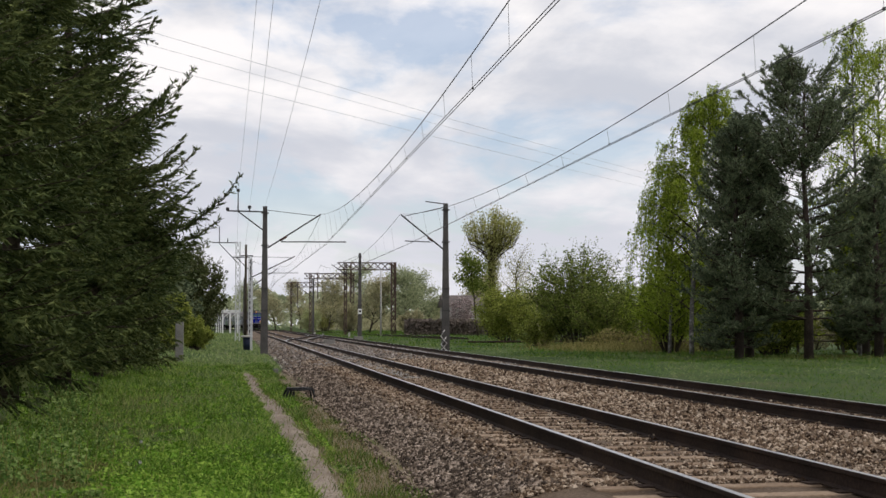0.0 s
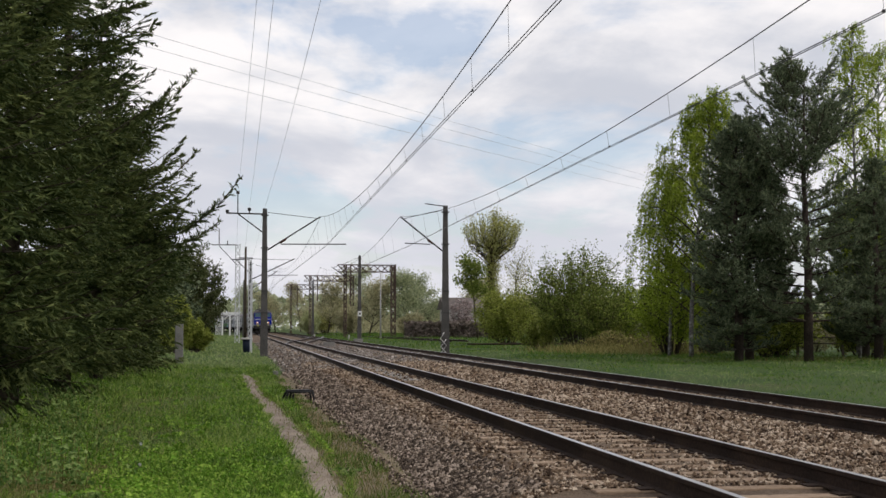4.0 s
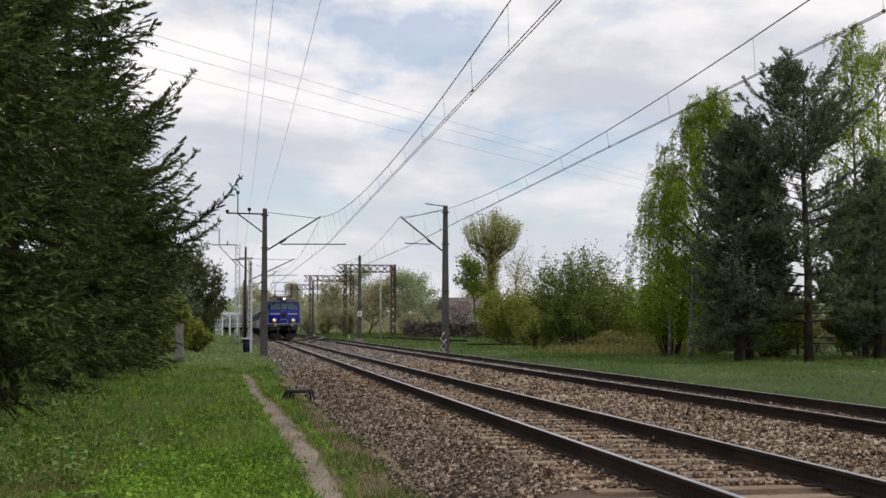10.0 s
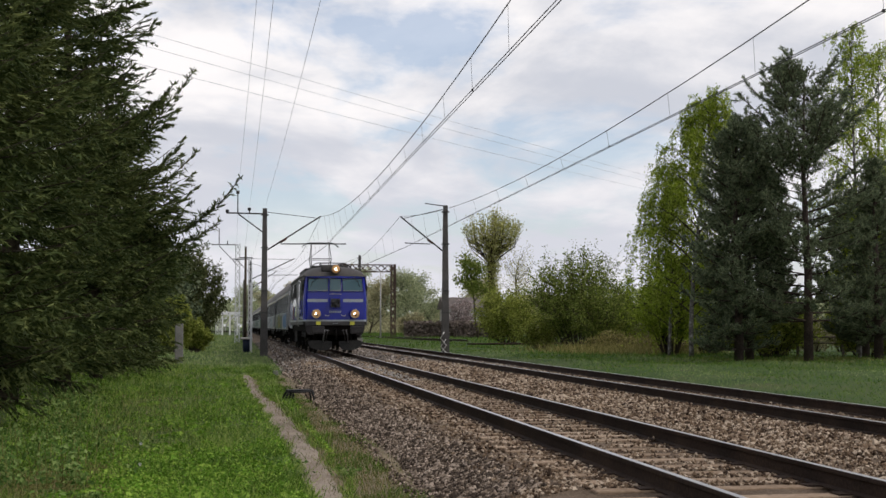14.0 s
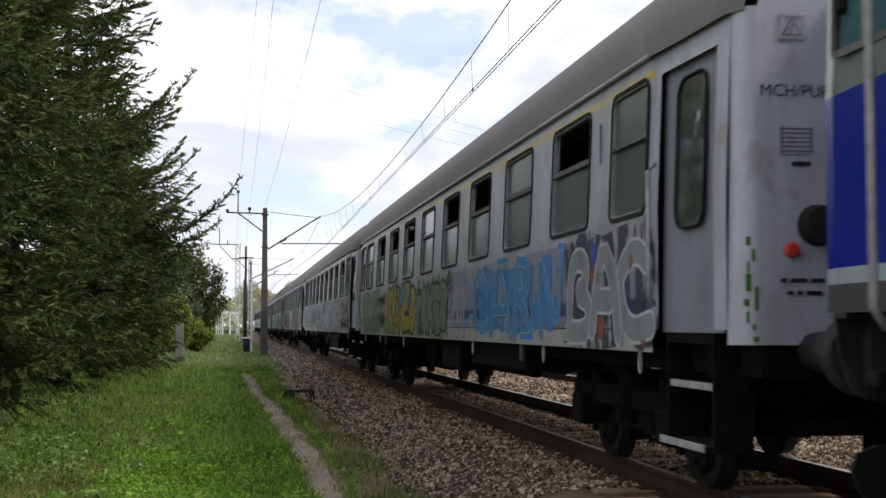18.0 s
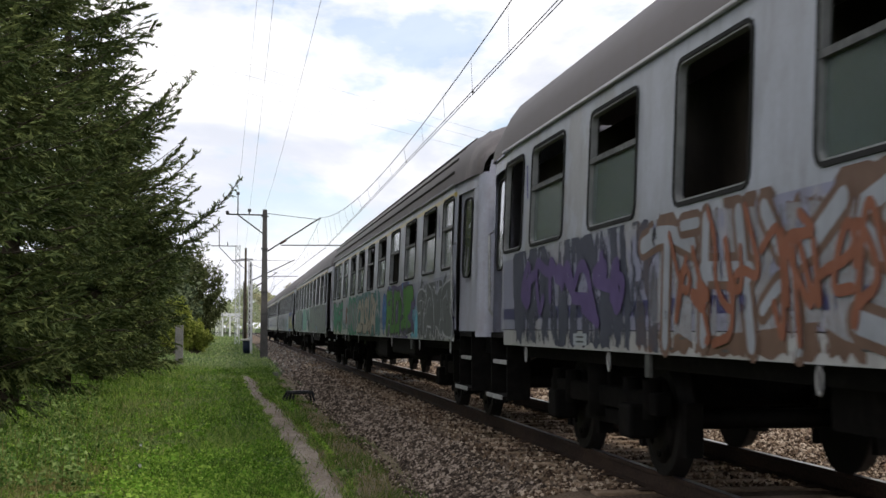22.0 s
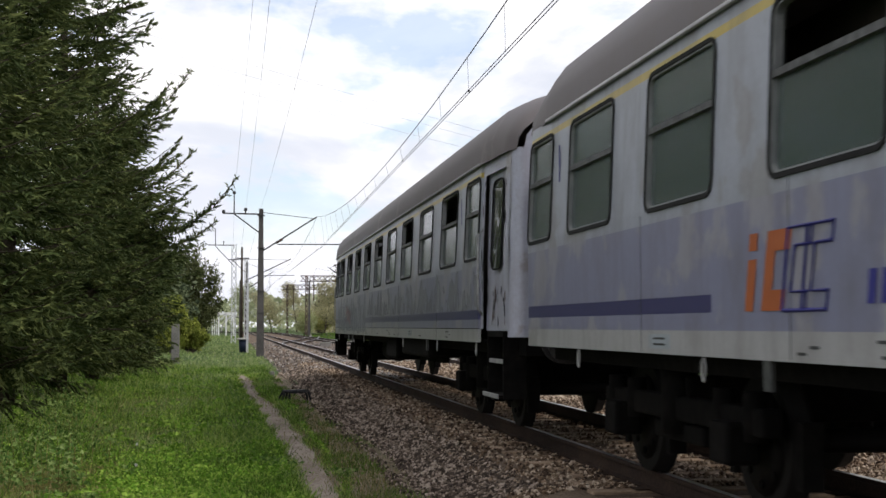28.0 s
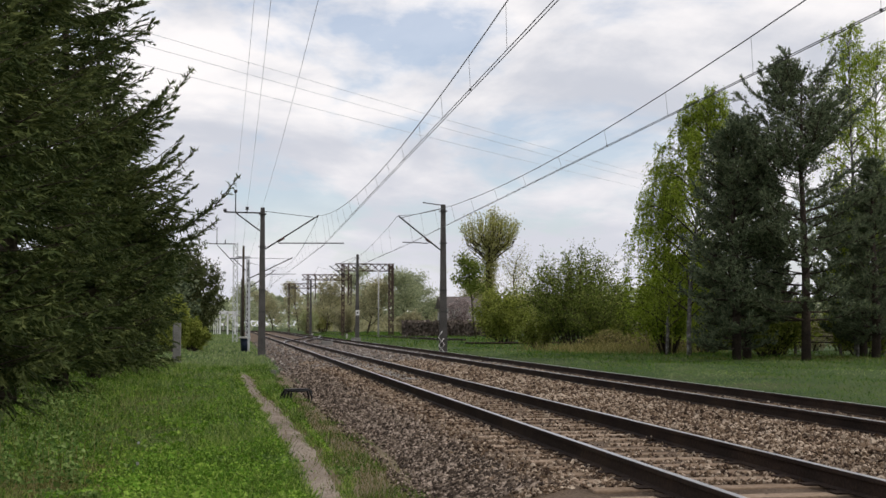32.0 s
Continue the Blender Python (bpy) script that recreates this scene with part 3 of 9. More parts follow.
def build_path():
    v, f = [], []
    ys = np.arange(5, 47, 0.25)
    for y in ys:
        fade = np.interp(y, [5, 28, 33, 37, 39, 41, 47], [1, 0.95, 0.55, 0.5, 1.5, 1.3, 0.1])
        c = path_x(y) + 0.08 * noisy((y, 0, 0), 0.5)
        lo, hi = (float(np.interp(y, [10, 18, 30], [0.21, 0.28, 0.34])) + 0.12 * noisy((y, q, 0), 1.3) for q in (3, 9))
        for s in (-lo * fade, -lo * 0.3, hi * 0.3, hi * fade):
            x = c + s
            v.append((x, y, float(ground_z(x, y)) + (0.012 if s in (-lo * 0.3, hi * 0.3) else -0.006)))
    for k in range(len(ys) - 1):
        for j in range(3):
            a = k * 4 + j
            f.append((a, a + 1, a + 5, a + 4))
    tagged(new("footpath", quick("footpath", v, f, MAT["path"], True)), "narrow trodden footpath of pale bare earth", "path", kind="structure")


def build_verge():
    v, f = [], []
    ys = np.arange(5, 46, 0.25)
    for y in ys:
        left = path_x(y) + 0.10
        right = 1.98 - 0.012 * max(0.0, y - 20)
        for k in range(6):
            x = left + (max(right, left + 0.1) - left) * k / 5
            v.append((x, y, float(ground_z(x, y)) + 0.004 + 0.01 * noisy((x, y, 0), 2.1) * (k > 1)))
    for k in range(len(ys) - 1):
        for j in range(5):
            a = k * 6 + j
            f.append((a, a + 1, a + 7, a + 6))
    tagged(new("verge", quick("verge", v, f, MAT["verge"], True)), "brown trampled verge between path and ballast", "verge", kind="structure")


BED = [(1.75, -0.50), (2.05, -0.40), (2.45, -0.27), (2.85, -0.20), (3.4, -0.185), (5.3, -0.185), (6.0, -0.20), (6.6, -0.235), (7.3, -0.20), (7.9, -0.185), (9.8, -0.185), (10.3, -0.22), (10.8, -0.33), (11.4, -0.55)]


def bed_z(x):
    return np.interp(x, [p[0] for p in BED], [p[1] for p in BED])


def build_bed():
    xs = np.arange(1.75, 11.41, 0.23)
    ys = np.concatenate([np.arange(-25, 50, 0.3), np.geomspace(50.5, 330, 90)])
    gx, gy = np.meshgrid(xs, ys)
    gz = bed_z(gx) + 0.018 * np.sin(gx * 7.1 + gy * 3.3) * np.sin(gy * 5.7)
    v = np.stack([gx.ravel(), gy.ravel(), gz.ravel()], 1)
    w = len(xs)
    i = (np.arange(len(ys) - 1)[:, None] * w + np.arange(w - 1)[None, :]).ravel()
    tagged(new("track_bed", quick("track_bed", v, np.stack([i, i + 1, i + w + 1, i + w], 1), MAT["bed"], True)), "crushed stone ballast bed under two tracks", "track bed", kind="structure")


def scatter_stones(name, label, mat, count, x_of, y_of, size, sink=0.25, clear=False):
    """Many small crushed stones, each a bent octahedron turned its own way."""
    octa = np.array([(1, 0, 0), (0.1, 1, 0), (-1, 0.1, 0), (0, -1, 0.1), (0.15, 0, 1), (0, 0.1, -1)]) * 1.12
    tri = np.array([(0, 1, 4), (1, 2, 4), (2, 3, 4), (3, 0, 4), (1, 0, 5), (2, 1, 5), (3, 2, 5), (0, 3, 5)])
    x, y = x_of(count), y_of(count)
    if clear:
        on = (np.minimum(np.abs(x - CENTRE), np.abs(x - FAR)) < 0.66) & (np.abs((y - 2.0 + 0.3) % 0.6 - 0.3) < 0.135)
        keep = ~on | (RNG.uniform(0, 1, count) < 0.03)
        x, y = x[keep], y[keep]
        count = len(x)
    s = size * np.exp(RNG.normal(0, 0.28, count)) / 2
    s *= np.interp(y, [8, 16, 30, 60], [0.85, 1.0, 1.25, 1.9])
    z = np.where((x > 1.8) & (x < 11.3), bed_z(x), ground_z(x, y)) + s * (0.5 - sink) + RNG.uniform(0, 0.02, count)
    shape = octa[None] * (1 + RNG.uniform(-0.3, 0.3, (count, 6, 1))) + RNG.uniform(-0.2, 0.2, (count, 6, 3))
    shape = shape * RNG.uniform([0.8, 0.75, 0.65], [1.35, 1.1, 1.0], (count, 3))[:, None, :]
    a, b = RNG.uniform(0, 6.283, count), RNG.normal(0, 0.8, count)
    ca, sa, cb, sb = np.cos(a), np.sin(a), np.cos(b), np.sin(b)
    rot = np.zeros((count, 3, 3))
    rot[:, 0, 0], rot[:, 0, 1], rot[:, 0, 2] = ca, -sa * cb, sa * sb
    rot[:, 1, 0], rot[:, 1, 1], rot[:, 1, 2] = sa, ca * cb, -ca * sb
    rot[:, 2, 1], rot[:, 2, 2] = sb, cb
    v = np.einsum("nij,nkj->nki", rot, shape) * s[:, None, None] + np.stack([x, y, z], 1)[:, None, :]
    f = (tri[None] + (np.arange(count) * 6)[:, None, None]).reshape(-1, 3)
    return tagged(new(name, quick(name, v.reshape(-1, 3), f, mat)), label, "gravel", kind="stuff")


def near_y(lo, hi, power=2.0):
    """More stones close to the camera, fewer far off."""
    return lambda n: lo + (hi - lo) * RNG.uniform(0, 1, n) ** power


def keep_off_rails(sample):
    def f(n):
        x = sample(n)
        for r in (CENTRE - HALF_GAUGE, CENTRE + HALF_GAUGE, FAR - HALF_GAUGE, FAR + HALF_GAUGE):
            near = np.abs(x - r) < 0.09
            x = np.where(near, r + np.where(x > r, 1, -1) * RNG.uniform(0.1, 0.3, n), x)
        return x
    return f


build_ground()
build_path()
build_verge()
build_bed()

# ---------- tracks ----------
RAIL = [(-0.062, -0.172), (0.062, -0.172), (0.062, -0.160), (0.012, -0.145), (0.010, -0.045), (0.036, -0.034), (0.036, -0.006), (0.030, 0.0), (-0.030, 0.0), (-0.036, -0.006), (-0.036, -0.034), (-0.010, -0.045), (-0.012, -0.145), (-0.062, -0.160)]
CURVE_AT, RADIUS = 264.0, 205.0


def on_track(s, off=0.0):
    """Place and heading (turn to the left) of the running line, s metres along it."""
    if s <= CURVE_AT:
        return CENTRE + off, s, 0.0
    a = (s - CURVE_AT) / RADIUS
    r = RADIUS + off
    return CENTRE - RADIUS + r * math.cos(a), CURVE_AT + r * math.sin(a), a


def rail_mesh(line):
    b = Build()
    n = len(RAIL)
    pts = [Vector((x, y, 0)) for x, y in line]
    for i, p in enumerate(pts):
        way = (pts[min(i + 1, len(pts) - 1)] - pts[max(i - 1, 0)]).normalized()
        side = Vector((way.y, -way.x, 0))
        b.v.extend(tuple(p + side * u + Vector((0, 0, w))) for u, w in RAIL)
    for i in range(len(pts) - 1):
        for k in range(n):
            a, c = i * n + k, i * n + (k + 1) % n
            b.f.append((a, c, c + n, a + n))
            b.m.append(1 if k == 7 else 0)
            b.s.append(False)
    return b


def build_tracks():
    steps = [-30, 0, 30, 60, 90, 120, 150, 180, 210, 240, 264] + [264 + 8 * k for k in range(1, 20)]
    sleeper = Build().box(-1.3, 1.3, -0.11, 0.11, -0.30, -0.172, bevel=0.012).mesh("sleeper", [MAT["sleeper"]])
    plate = Build().box(-0.17, 0.17, -0.09, 0.09, -0.169, -0.158).mesh("tie_plate", [MAT["rail_side"]])
    for cx, label in ((0.0, "straight railway track with worn rails on wooden sleepers"), (FAR - CENTRE, "second railway track with rusty rails on wooden sleepers")):
        track = thing("railway_track", label, "railway track", kind="structure", group="railway tracks")
        for side in (-HALF_GAUGE, HALF_GAUGE):
            part("rail", rail_mesh([on_track(s, cx + side)[:2] for s in steps]), [MAT["rail_side"], MAT["rail_top"]], track, "rusty rail with a bright worn head")
        for k in range(230):
            y = -10.0 + k * 0.6
            jitter = RNG.normal(0, 1, 3)
            sl = part("sleeper", sleeper, None, track, at=pose(CENTRE + cx + jitter[0] * 0.02, y + jitter[1] * 0.015, jitter[2] * 0.004, 0, 0, jitter[1] * 0.4))
            if y < 40:
                for side in (-HALF_GAUGE, HALF_GAUGE):
                    part("tie_plate", plate, None, sl, at=pose(side, 0, 0))
    cross = thing("crossover_track", "crossover with rusty rails linking the two tracks", "railway track", kind="structure")
    for side in (-HALF_GAUGE, HALF_GAUGE):
        line = []
        for k in range(17):
            u = k / 16
            line.append((CENTRE + (FAR - CENTRE) * (3 * u * u - 2 * u ** 3) + side, 92 + 62 * u))
        part("rail", rail_mesh(line), [MAT["rail_side"], MAT["rail_top"]], cross)
    b = Build().box(CENTRE + 0.02, CENTRE + 0.42, 34, 58, -0.27, -0.175, bevel=0.01)
    for k in range(12):
        b.box(CENTRE + 0.0, CENTRE + 0.44, 34 + 2 * k, 35.92 + 2 * k, -0.25, -0.165, bevel=0.01)
    tagged(part("cable_trough", b, MAT["concrete"]), "grey concrete cable trough lids between the rails", "cable trough")


build_tracks()
scatter_stones("ballast_stones", "tan crushed stone ballast between the rails", MAT["stone_tan"], 44000, keep_off_rails(lambda n: RNG.uniform(2.4, 10.6, n)), near_y(11.2, 52, 1.8), 0.033, clear=True)
scatter_stones("ballast_shoulder", "dark coarse crushed stone on the ballast shoulder", MAT["stone_dark"], 29000, lambda n: 1.62 + 1.15 * RNG.beta(2.2, 2.0, n), near_y(11.6, 48, 1.7), 0.036)
scatter_stones("ballast_between_tracks", "tan crushed stone heaped between the two tracks", MAT["stone_tan"], 15000, lambda n: RNG.normal(6.6, 0.55, n), near_y(14, 52, 1.5), 0.042, sink=0.0)
scatter_stones("far_ballast", "far grey crushed stone ballast along the line", MAT["stone_grey"], 9000, keep_off_rails(lambda n: RNG.uniform(1.7, 10.8, n)), near_y(44, 130, 1.5), 0.04)


# ---------- overhead line, masts, gantries ----------
def contact_mast(x, y, height, reach, label):
    """Concrete catenary mast with a raked cantilever; reach is the side to which it leans over the track."""
    s = 1 if reach > 0 else -1
    mast = thing("catenary_mast", label, "catenary mast", at=pose(x, y, float(ground_z(x, y)) - 0.05), group="catenary masts")
    z0 = float(ground_z(x, y)) - 0.05
    h = height - z0
    b = Build()
    b.add([(dx * w, dy * w, z) for z, w in ((0, 0.21), (h, 0.115)) for dx, dy in ((-1, -1), (1, -1), (1, 1), (-1, 1))], [(0, 1, 5, 4), (1, 2, 6, 5), (2, 3, 7, 6), (3, 0, 4, 7), (4, 5, 6, 7)])
    part("pole", b, MAT["concrete_dark"], mast)
    for z in (0.5, 2.4, 3.6, h - 2.2, h - 0.4):
        part("clamp_band", Build().box(-0.2, 0.2, -0.2, 0.2, z, z + 0.06), MAT["steel_dark"], mast)
    arm = part("cantilever", Build().tube([(0.15 * s, 0, 5.42 - z0), (reach, 0, 7.31 - z0)], 0.045), MAT["steel_dark"], mast)
    part("insulator", Build().tube([(0.15 * s + 0.22 * reach, 0, 5.42 - z0 + 0.22 * 1.89), (0.15 * s + 0.34 * reach, 0, 5.42 - z0 + 0.34 * 1.89)], [0.07, 0.07], 8), MAT["ceramic"], arm)
    part("stay_rod", Build().tube([(0.05 * s, 0, h - 0.2), (reach * 0.93, 0, 7.22 - z0)], 0.018), MAT["steel_dark"], mast)
    return mast, z0


def build_masts():
    m, z0 = contact_mast(1.57, 73.8, 7.72, 3.07, "tall dark concrete catenary mast with brackets for feeder wires")
    part("steady_tube", Build().tube([(0.9, 0, 5.76 - z0), (4.5, 0, 5.79 - z0)], 0.035), MAT["steel_dark"], m)
    br = part("feeder_bracket", Build().tube([(0, 0, 7.42 - z0), (-2.1, 0, 7.45 - z0)], 0.045).tube([(-0.1, 0, 6.4 - z0), (-1.45, 0, 7.4 - z0)], 0.04), MAT["steel_dark"], m)
    for x, tall in ((-1.48, 1.25), (-0.85, 0.32), (-2.05, 0.2)):
        part("insulator_pin", Build().tube([(x, 0, 7.43 - z0), (x, 0, 7.43 - z0 + tall)], [0.04, 0.03]).tube([(x, 0, 7.43 - z0 + tall - 0.16), (x, 0, 7.43 - z0 + tall)], 0.09, 8), MAT["steel_dark"], br)
    m2, z0 = contact_mast(11.6, 73.3, 7.98, -2.52, "tall grey concrete catenary mast with a white scrawled sign")
    part("top_arm", Build().tube([(0.1, 0, 7.93 - z0), (-1.15, 0, 8.08 - z0)], 0.03), MAT["steel_dark"], m2)
    part("steady_tube", Build().tube([(-0.85, 0, 5.8 - z0), (-2.3, 0, 5.85 - z0)], 0.03), MAT["steel_dark"], m2)
    part("painted_mark", Build().tube([(-0.34, -0.26, 0.15), (0.02, -0.26, 0.6), (-0.32, -0.26, 1.0), (-0.1, -0.26, 1.35)], 0.03, 4).tube([(0.08, -0.26, 0.1), (-0.3, -0.26, 0.55), (0.0, -0.26, 0.95)], 0.03, 4), MAT["white_paint"], m2, "white zigzag brush mark")
    m3, z0 = contact_mast(12.6, 136.0, 8.5, -2.9, "distant concrete catenary mast with a small white plate")
    part("sign_plate", Build().box(-0.2, 0.2, -0.25, -0.22, 2.25 - z0, 2.78 - z0).box(-0.09, 0.09, -0.262, -0.25, 2.42 - z0, 2.62 - z0, 1), [MAT["white_paint"], MAT["black_paint"]], m3)
    for x, y, top, reach in ((1.65, 147.0, 8.35, 2.9), (1.3, 205.0, 8.3, 2.9), (11.8, 205.0, 8.3, -2.9)):
        contact_mast(x, y, top, reach, "far concrete catenary mast beside the line")
    contact_mast(1.57, 2.0, 7.7, 3.07, "concrete catenary mast beside the near track")
    contact_mast(11.6, 4.0, 7.9, -2.6, "concrete catenary mast beyond the far track")


def lattice(b, p0, p1, width, step, r=0.035, depth=None):
    """A four-chord lattice from p0 to p1."""
    p0, p1 = Vector(p0), Vector(p1)
    way = (p1 - p0).normalized()
    u = way.cross(Vector((0, 1, 0))).normalized() * width / 2
    w = Vector((0, 1, 0)) * (depth or width) / 2
    for a in (u + w, u - w, -u + w, -u - w):
        b.tube([p0 + a, p1 + a], r, 4, smooth=False)
    n = max(2, round((p1 - p0).length / step))
    for i in range(n):
        a, c = p0 + (p1 - p0) * i / n, p0 + (p1 - p0) * (i + 1) / n
        for d in (w, -w):
            b.tube([a + u + d, c - u + d], r * 0.7, 4, smooth=False, caps=False)
            b.tube([a - u + d, c + u + d], r * 0.7, 4, smooth=False, caps=False)
    return b


def build_gantries():
    for y, x0, x1, top, drops in ((170.0, 12.9, 20.4, 9.1, (14.6, 20.2)), (220.0, 11.2, 19.4, 9.6, (13.4,)), (262.0, 9.8, 17.5, 9.4, (12.0, 17.0))):
        g = thing("signal_gantry", "rusty steel lattice gantry over the far sidings", "gantry", at=pose(0, y, 0), group="gantries")
        part("beam", lattice(Build(), (x0, 0, top - 0.45), (x1, 0, top - 0.45), 0.9, 0.9, 0.05), MAT["steel_rust"], g)
        part("column", lattice(Build(), (x1 - 0.3, 0, -0.3), (x1 - 0.3, 0, top), 0.55, 0.9, 0.06), MAT["steel_rust"], g)
        part("column", lattice(Build(), (x0 + 1.0, 0, -0.3), (x0 + 1.0, 0, top), 0.3, 0.9, 0.05), MAT["steel_rust"], g)
        for x in drops:
            part("drop_post", Build().box(x - 0.08, x + 0.08, -0.08, 0.08, top - 4.2, top + 0.1), MAT["steel_rust"], g)
    p = thing("lamp_post", "slim grey lamp post with a curved arm", "lamp post", at=pose(16.3, 150, -0.1))
    part("pole", Build().tube([(0, 0, 0), (0, 0, 7.5)], [0.11, 0.06], 8), MAT["concrete_pale"], p)
    part("arm", Build().tube([(0, 0, 7.4), (-0.5, 0, 7.65), (-1.4, 0, 7.6)], 0.04), MAT["steel_zinc"], p)
    m = thing("lattice_mast", "white galvanised lattice mast with a wire bracket", "lattice mast", at=pose(0.2, 130, -0.4), group="lattice masts")
    part("column", lattice(Build(), (0, 0, 0), (0, 0, 9.6), 0.42, 0.6, 0.035), MAT["steel_zinc"], m)
    part("bracket", Build().tube([(0, 0, 9.5), (-2.5, 0, 9.5)], 0.05).tube([(-0.1, 0, 7.6), (-1.8, 0, 9.4)], 0.04).tube([(-1.8, 0, 9.5), (-1.8, 0, 11.1)], 0.045).tube([(-1.0, 0, 9.5), (-1.0, 0, 9.9)], 0.05), MAT["steel_dark"], m)
    m = thing("lattice_mast", "slim white galvanised mast beside the line", "lattice mast", at=pose(1.25, 118, -0.4), group="lattice masts")
    part("column", lattice(Build(), (0, 0, 0), (0, 0, 7.6), 0.25, 0.5, 0.03), MAT["steel_zinc"], m)
    part("cantilever", Build().tube([(0.15, 0, 5.75), (3.9, 0, 7.6)], 0.05).tube([(0.1, 0, 7.55), (3.6, 0, 7.5)], 0.02), MAT["steel_dark"], m)
    part("steady_tube", Build().tube([(0.8, 0, 6.1), (4.2, 0, 6.15)], 0.03), MAT["steel_dark"], m)
    part("bracket", Build().tube([(0, 0, 7.5), (-1.6, 0, 7.5)], 0.045).tube([(0, 0, 6.3), (-1.2, 0, 7.45)], 0.035), MAT["steel_dark"], m)
    m = thing("utility_pole", "dark wooden pole beyond the lattice masts", "utility pole", at=pose(1.25, 170, -0.4))
    part("pole", Build().tube([(0, 0, 0), (0, 0, 11.7)], [0.2, 0.13], 8), MAT["bark"], m)
    part("crossarm", Build().box(-0.9, 0.9, -0.06, 0.06, 10.2, 10.34), MAT["steel_dark"], m)
    for x in (21.5, 6.2, 17.0):
        q = thing("utility_pole", "far thin grey pole before the woods", "utility pole", at=pose(x, 285, -0.4))
        part("pole", Build().tube([(0, 0, 0), (0, 0, 9.0)], [0.15, 0.1], 6), MAT["concrete_pale"], q)


def sag(p0, p1, drop, n=22):
    p0, p1 = Vector(p0), Vector(p1)
    return [p0 + (p1 - p0) * (i / n) - Vector((0, 0, drop * 4 * (i / n) * (1 - i / n))) for i in range(n + 1)]


def build_wires():
    def line(name, label, pts, r, mat="wire", group="overhead wires"):
        return tagged(part(name, Build().tube(pts, r, 5), MAT[mat]), label, "overhead wire", group)

    for lo0, lo1, up0, up1, z0, z1, drop in ((4.12, 4.85, 4.17, 4.64, 7.6, 7.3, 1.52), (8.80, 9.3, 8.84, 9.08, 7.42, 7.36, 1.47)):
        spans = [(-66.0, 3.0), (3.0, 73.6), (73.6, 140.0), (140.0, 205.0), (205.0, 262.0)]
        for k, (y0, y1) in enumerate(spans):
            (xa, xb, ua, ub, za, zb) = (lo0, lo1, up0, up1, z0, z1) if k % 2 else (lo1, lo0, up1, up0, z1, z0)
            w = line("catenary_set", "suspension wire and paired contact wires over the track", sag((ua, y0, za), (ub, y1, zb), drop * ((y1 - y0) / 70.6) ** 2), 0.011)
            for off in (-0.03, 0.03):
                part("contact_wire", Build().tube([(xa + off, y0, 5.6), (xb + off, y1, 5.58)], 0.008, 5), MAT["wire"], w)
            n = 20 if lo0 < 6 else 15
            for i in range(1, n):
                u = i / n
                top = za + (zb - za) * u - drop * ((y1 - y0) / 70.6) ** 2 * 4 * u * (1 - u)
                x1, x2 = ua + (ub - ua) * u, xa + (xb - xa) * u
                y = y0 + (y1 - y0) * u
                part("dropper", Build().tube([(x1, y, top), (x2, y, 5.61)], 0.0035, 4), MAT["wire"], w)
                if i % 3 == 0:
                    part("clip", Build().box(x2 - 0.018, x2 + 0.018, y - 0.015, y + 0.015, 5.59, 5.63), MAT["steel_dark"], w)
    for xa, za, xb, zb in ((0.1, 8.68, 0.57, 8.6), (0.72, 7.75, 0.6, 7.6), (1.5, 7.6, 1.45, 7.45)):
        line("feeder_wire", "thin pale feeder wire strung between the masts", sag((xa, 73.8, za), (xb, 0.0, zb), 0.5), 0.0045, "wire_pale")
        line("feeder_wire", "thin pale feeder wire strung between the masts", sag((xa, 73.8, za), (xa, 130, za + 0.4), 0.5), 0.006, "wire_pale")
    for k, h in enumerate((19.8, 18.8, 17.4)):
        line("power_line", "high power line crossing the sky", sag((-5.6 - 40, 84.0 - 50, h + 0.9), (67 + 60, 168 + 82, h + (0.9, 1.5, 2.2)[k]), 1.6, 30), 0.013, "wire_pale")


build_masts()
build_gantries()
build_wires()


# ---------- plants ----------
def blades(name, label, mat, count, place, height, width, lean=0.35, kind="stuff", zf=ground_z):
    """Grass: one leaning, tapering blade each."""
    x, y = place(count)
    z = zf(x, y)
    a = RNG.uniform(0, 6.283, count)
    h = height * np.exp(RNG.normal(0, 0.35, count))
    w = width * RNG.uniform(0.7, 1.3, count)
    k = np.interp(np.hypot(x, y), [10, 20, 45, 110], [1.0, 1.25, 2.2, 4.5])
    w = w * k
    dx, dy = np.cos(a), np.sin(a)
    l = lean * h * RNG.uniform(0.2, 1.4, count)
    b = RNG.uniform(0, 6.283, count)
    lx, ly = np.cos(b) * l, np.sin(b) * l
    p = np.stack([x, y, z - 0.01], 1)
    side = np.stack([dx, dy, np.zeros(count)], 1) * w[:, None] / 2
    tip = p + np.stack([lx, ly, h], 1)
    v = np.stack([p - side, p + side, tip + side * 0.25, tip - side * 0.25], 1).reshape(-1, 3)
    f = np.arange(count * 4).reshape(-1, 4)
    return tagged(new(name, quick(name, v, f, mat)), label, "grass", kind=kind)


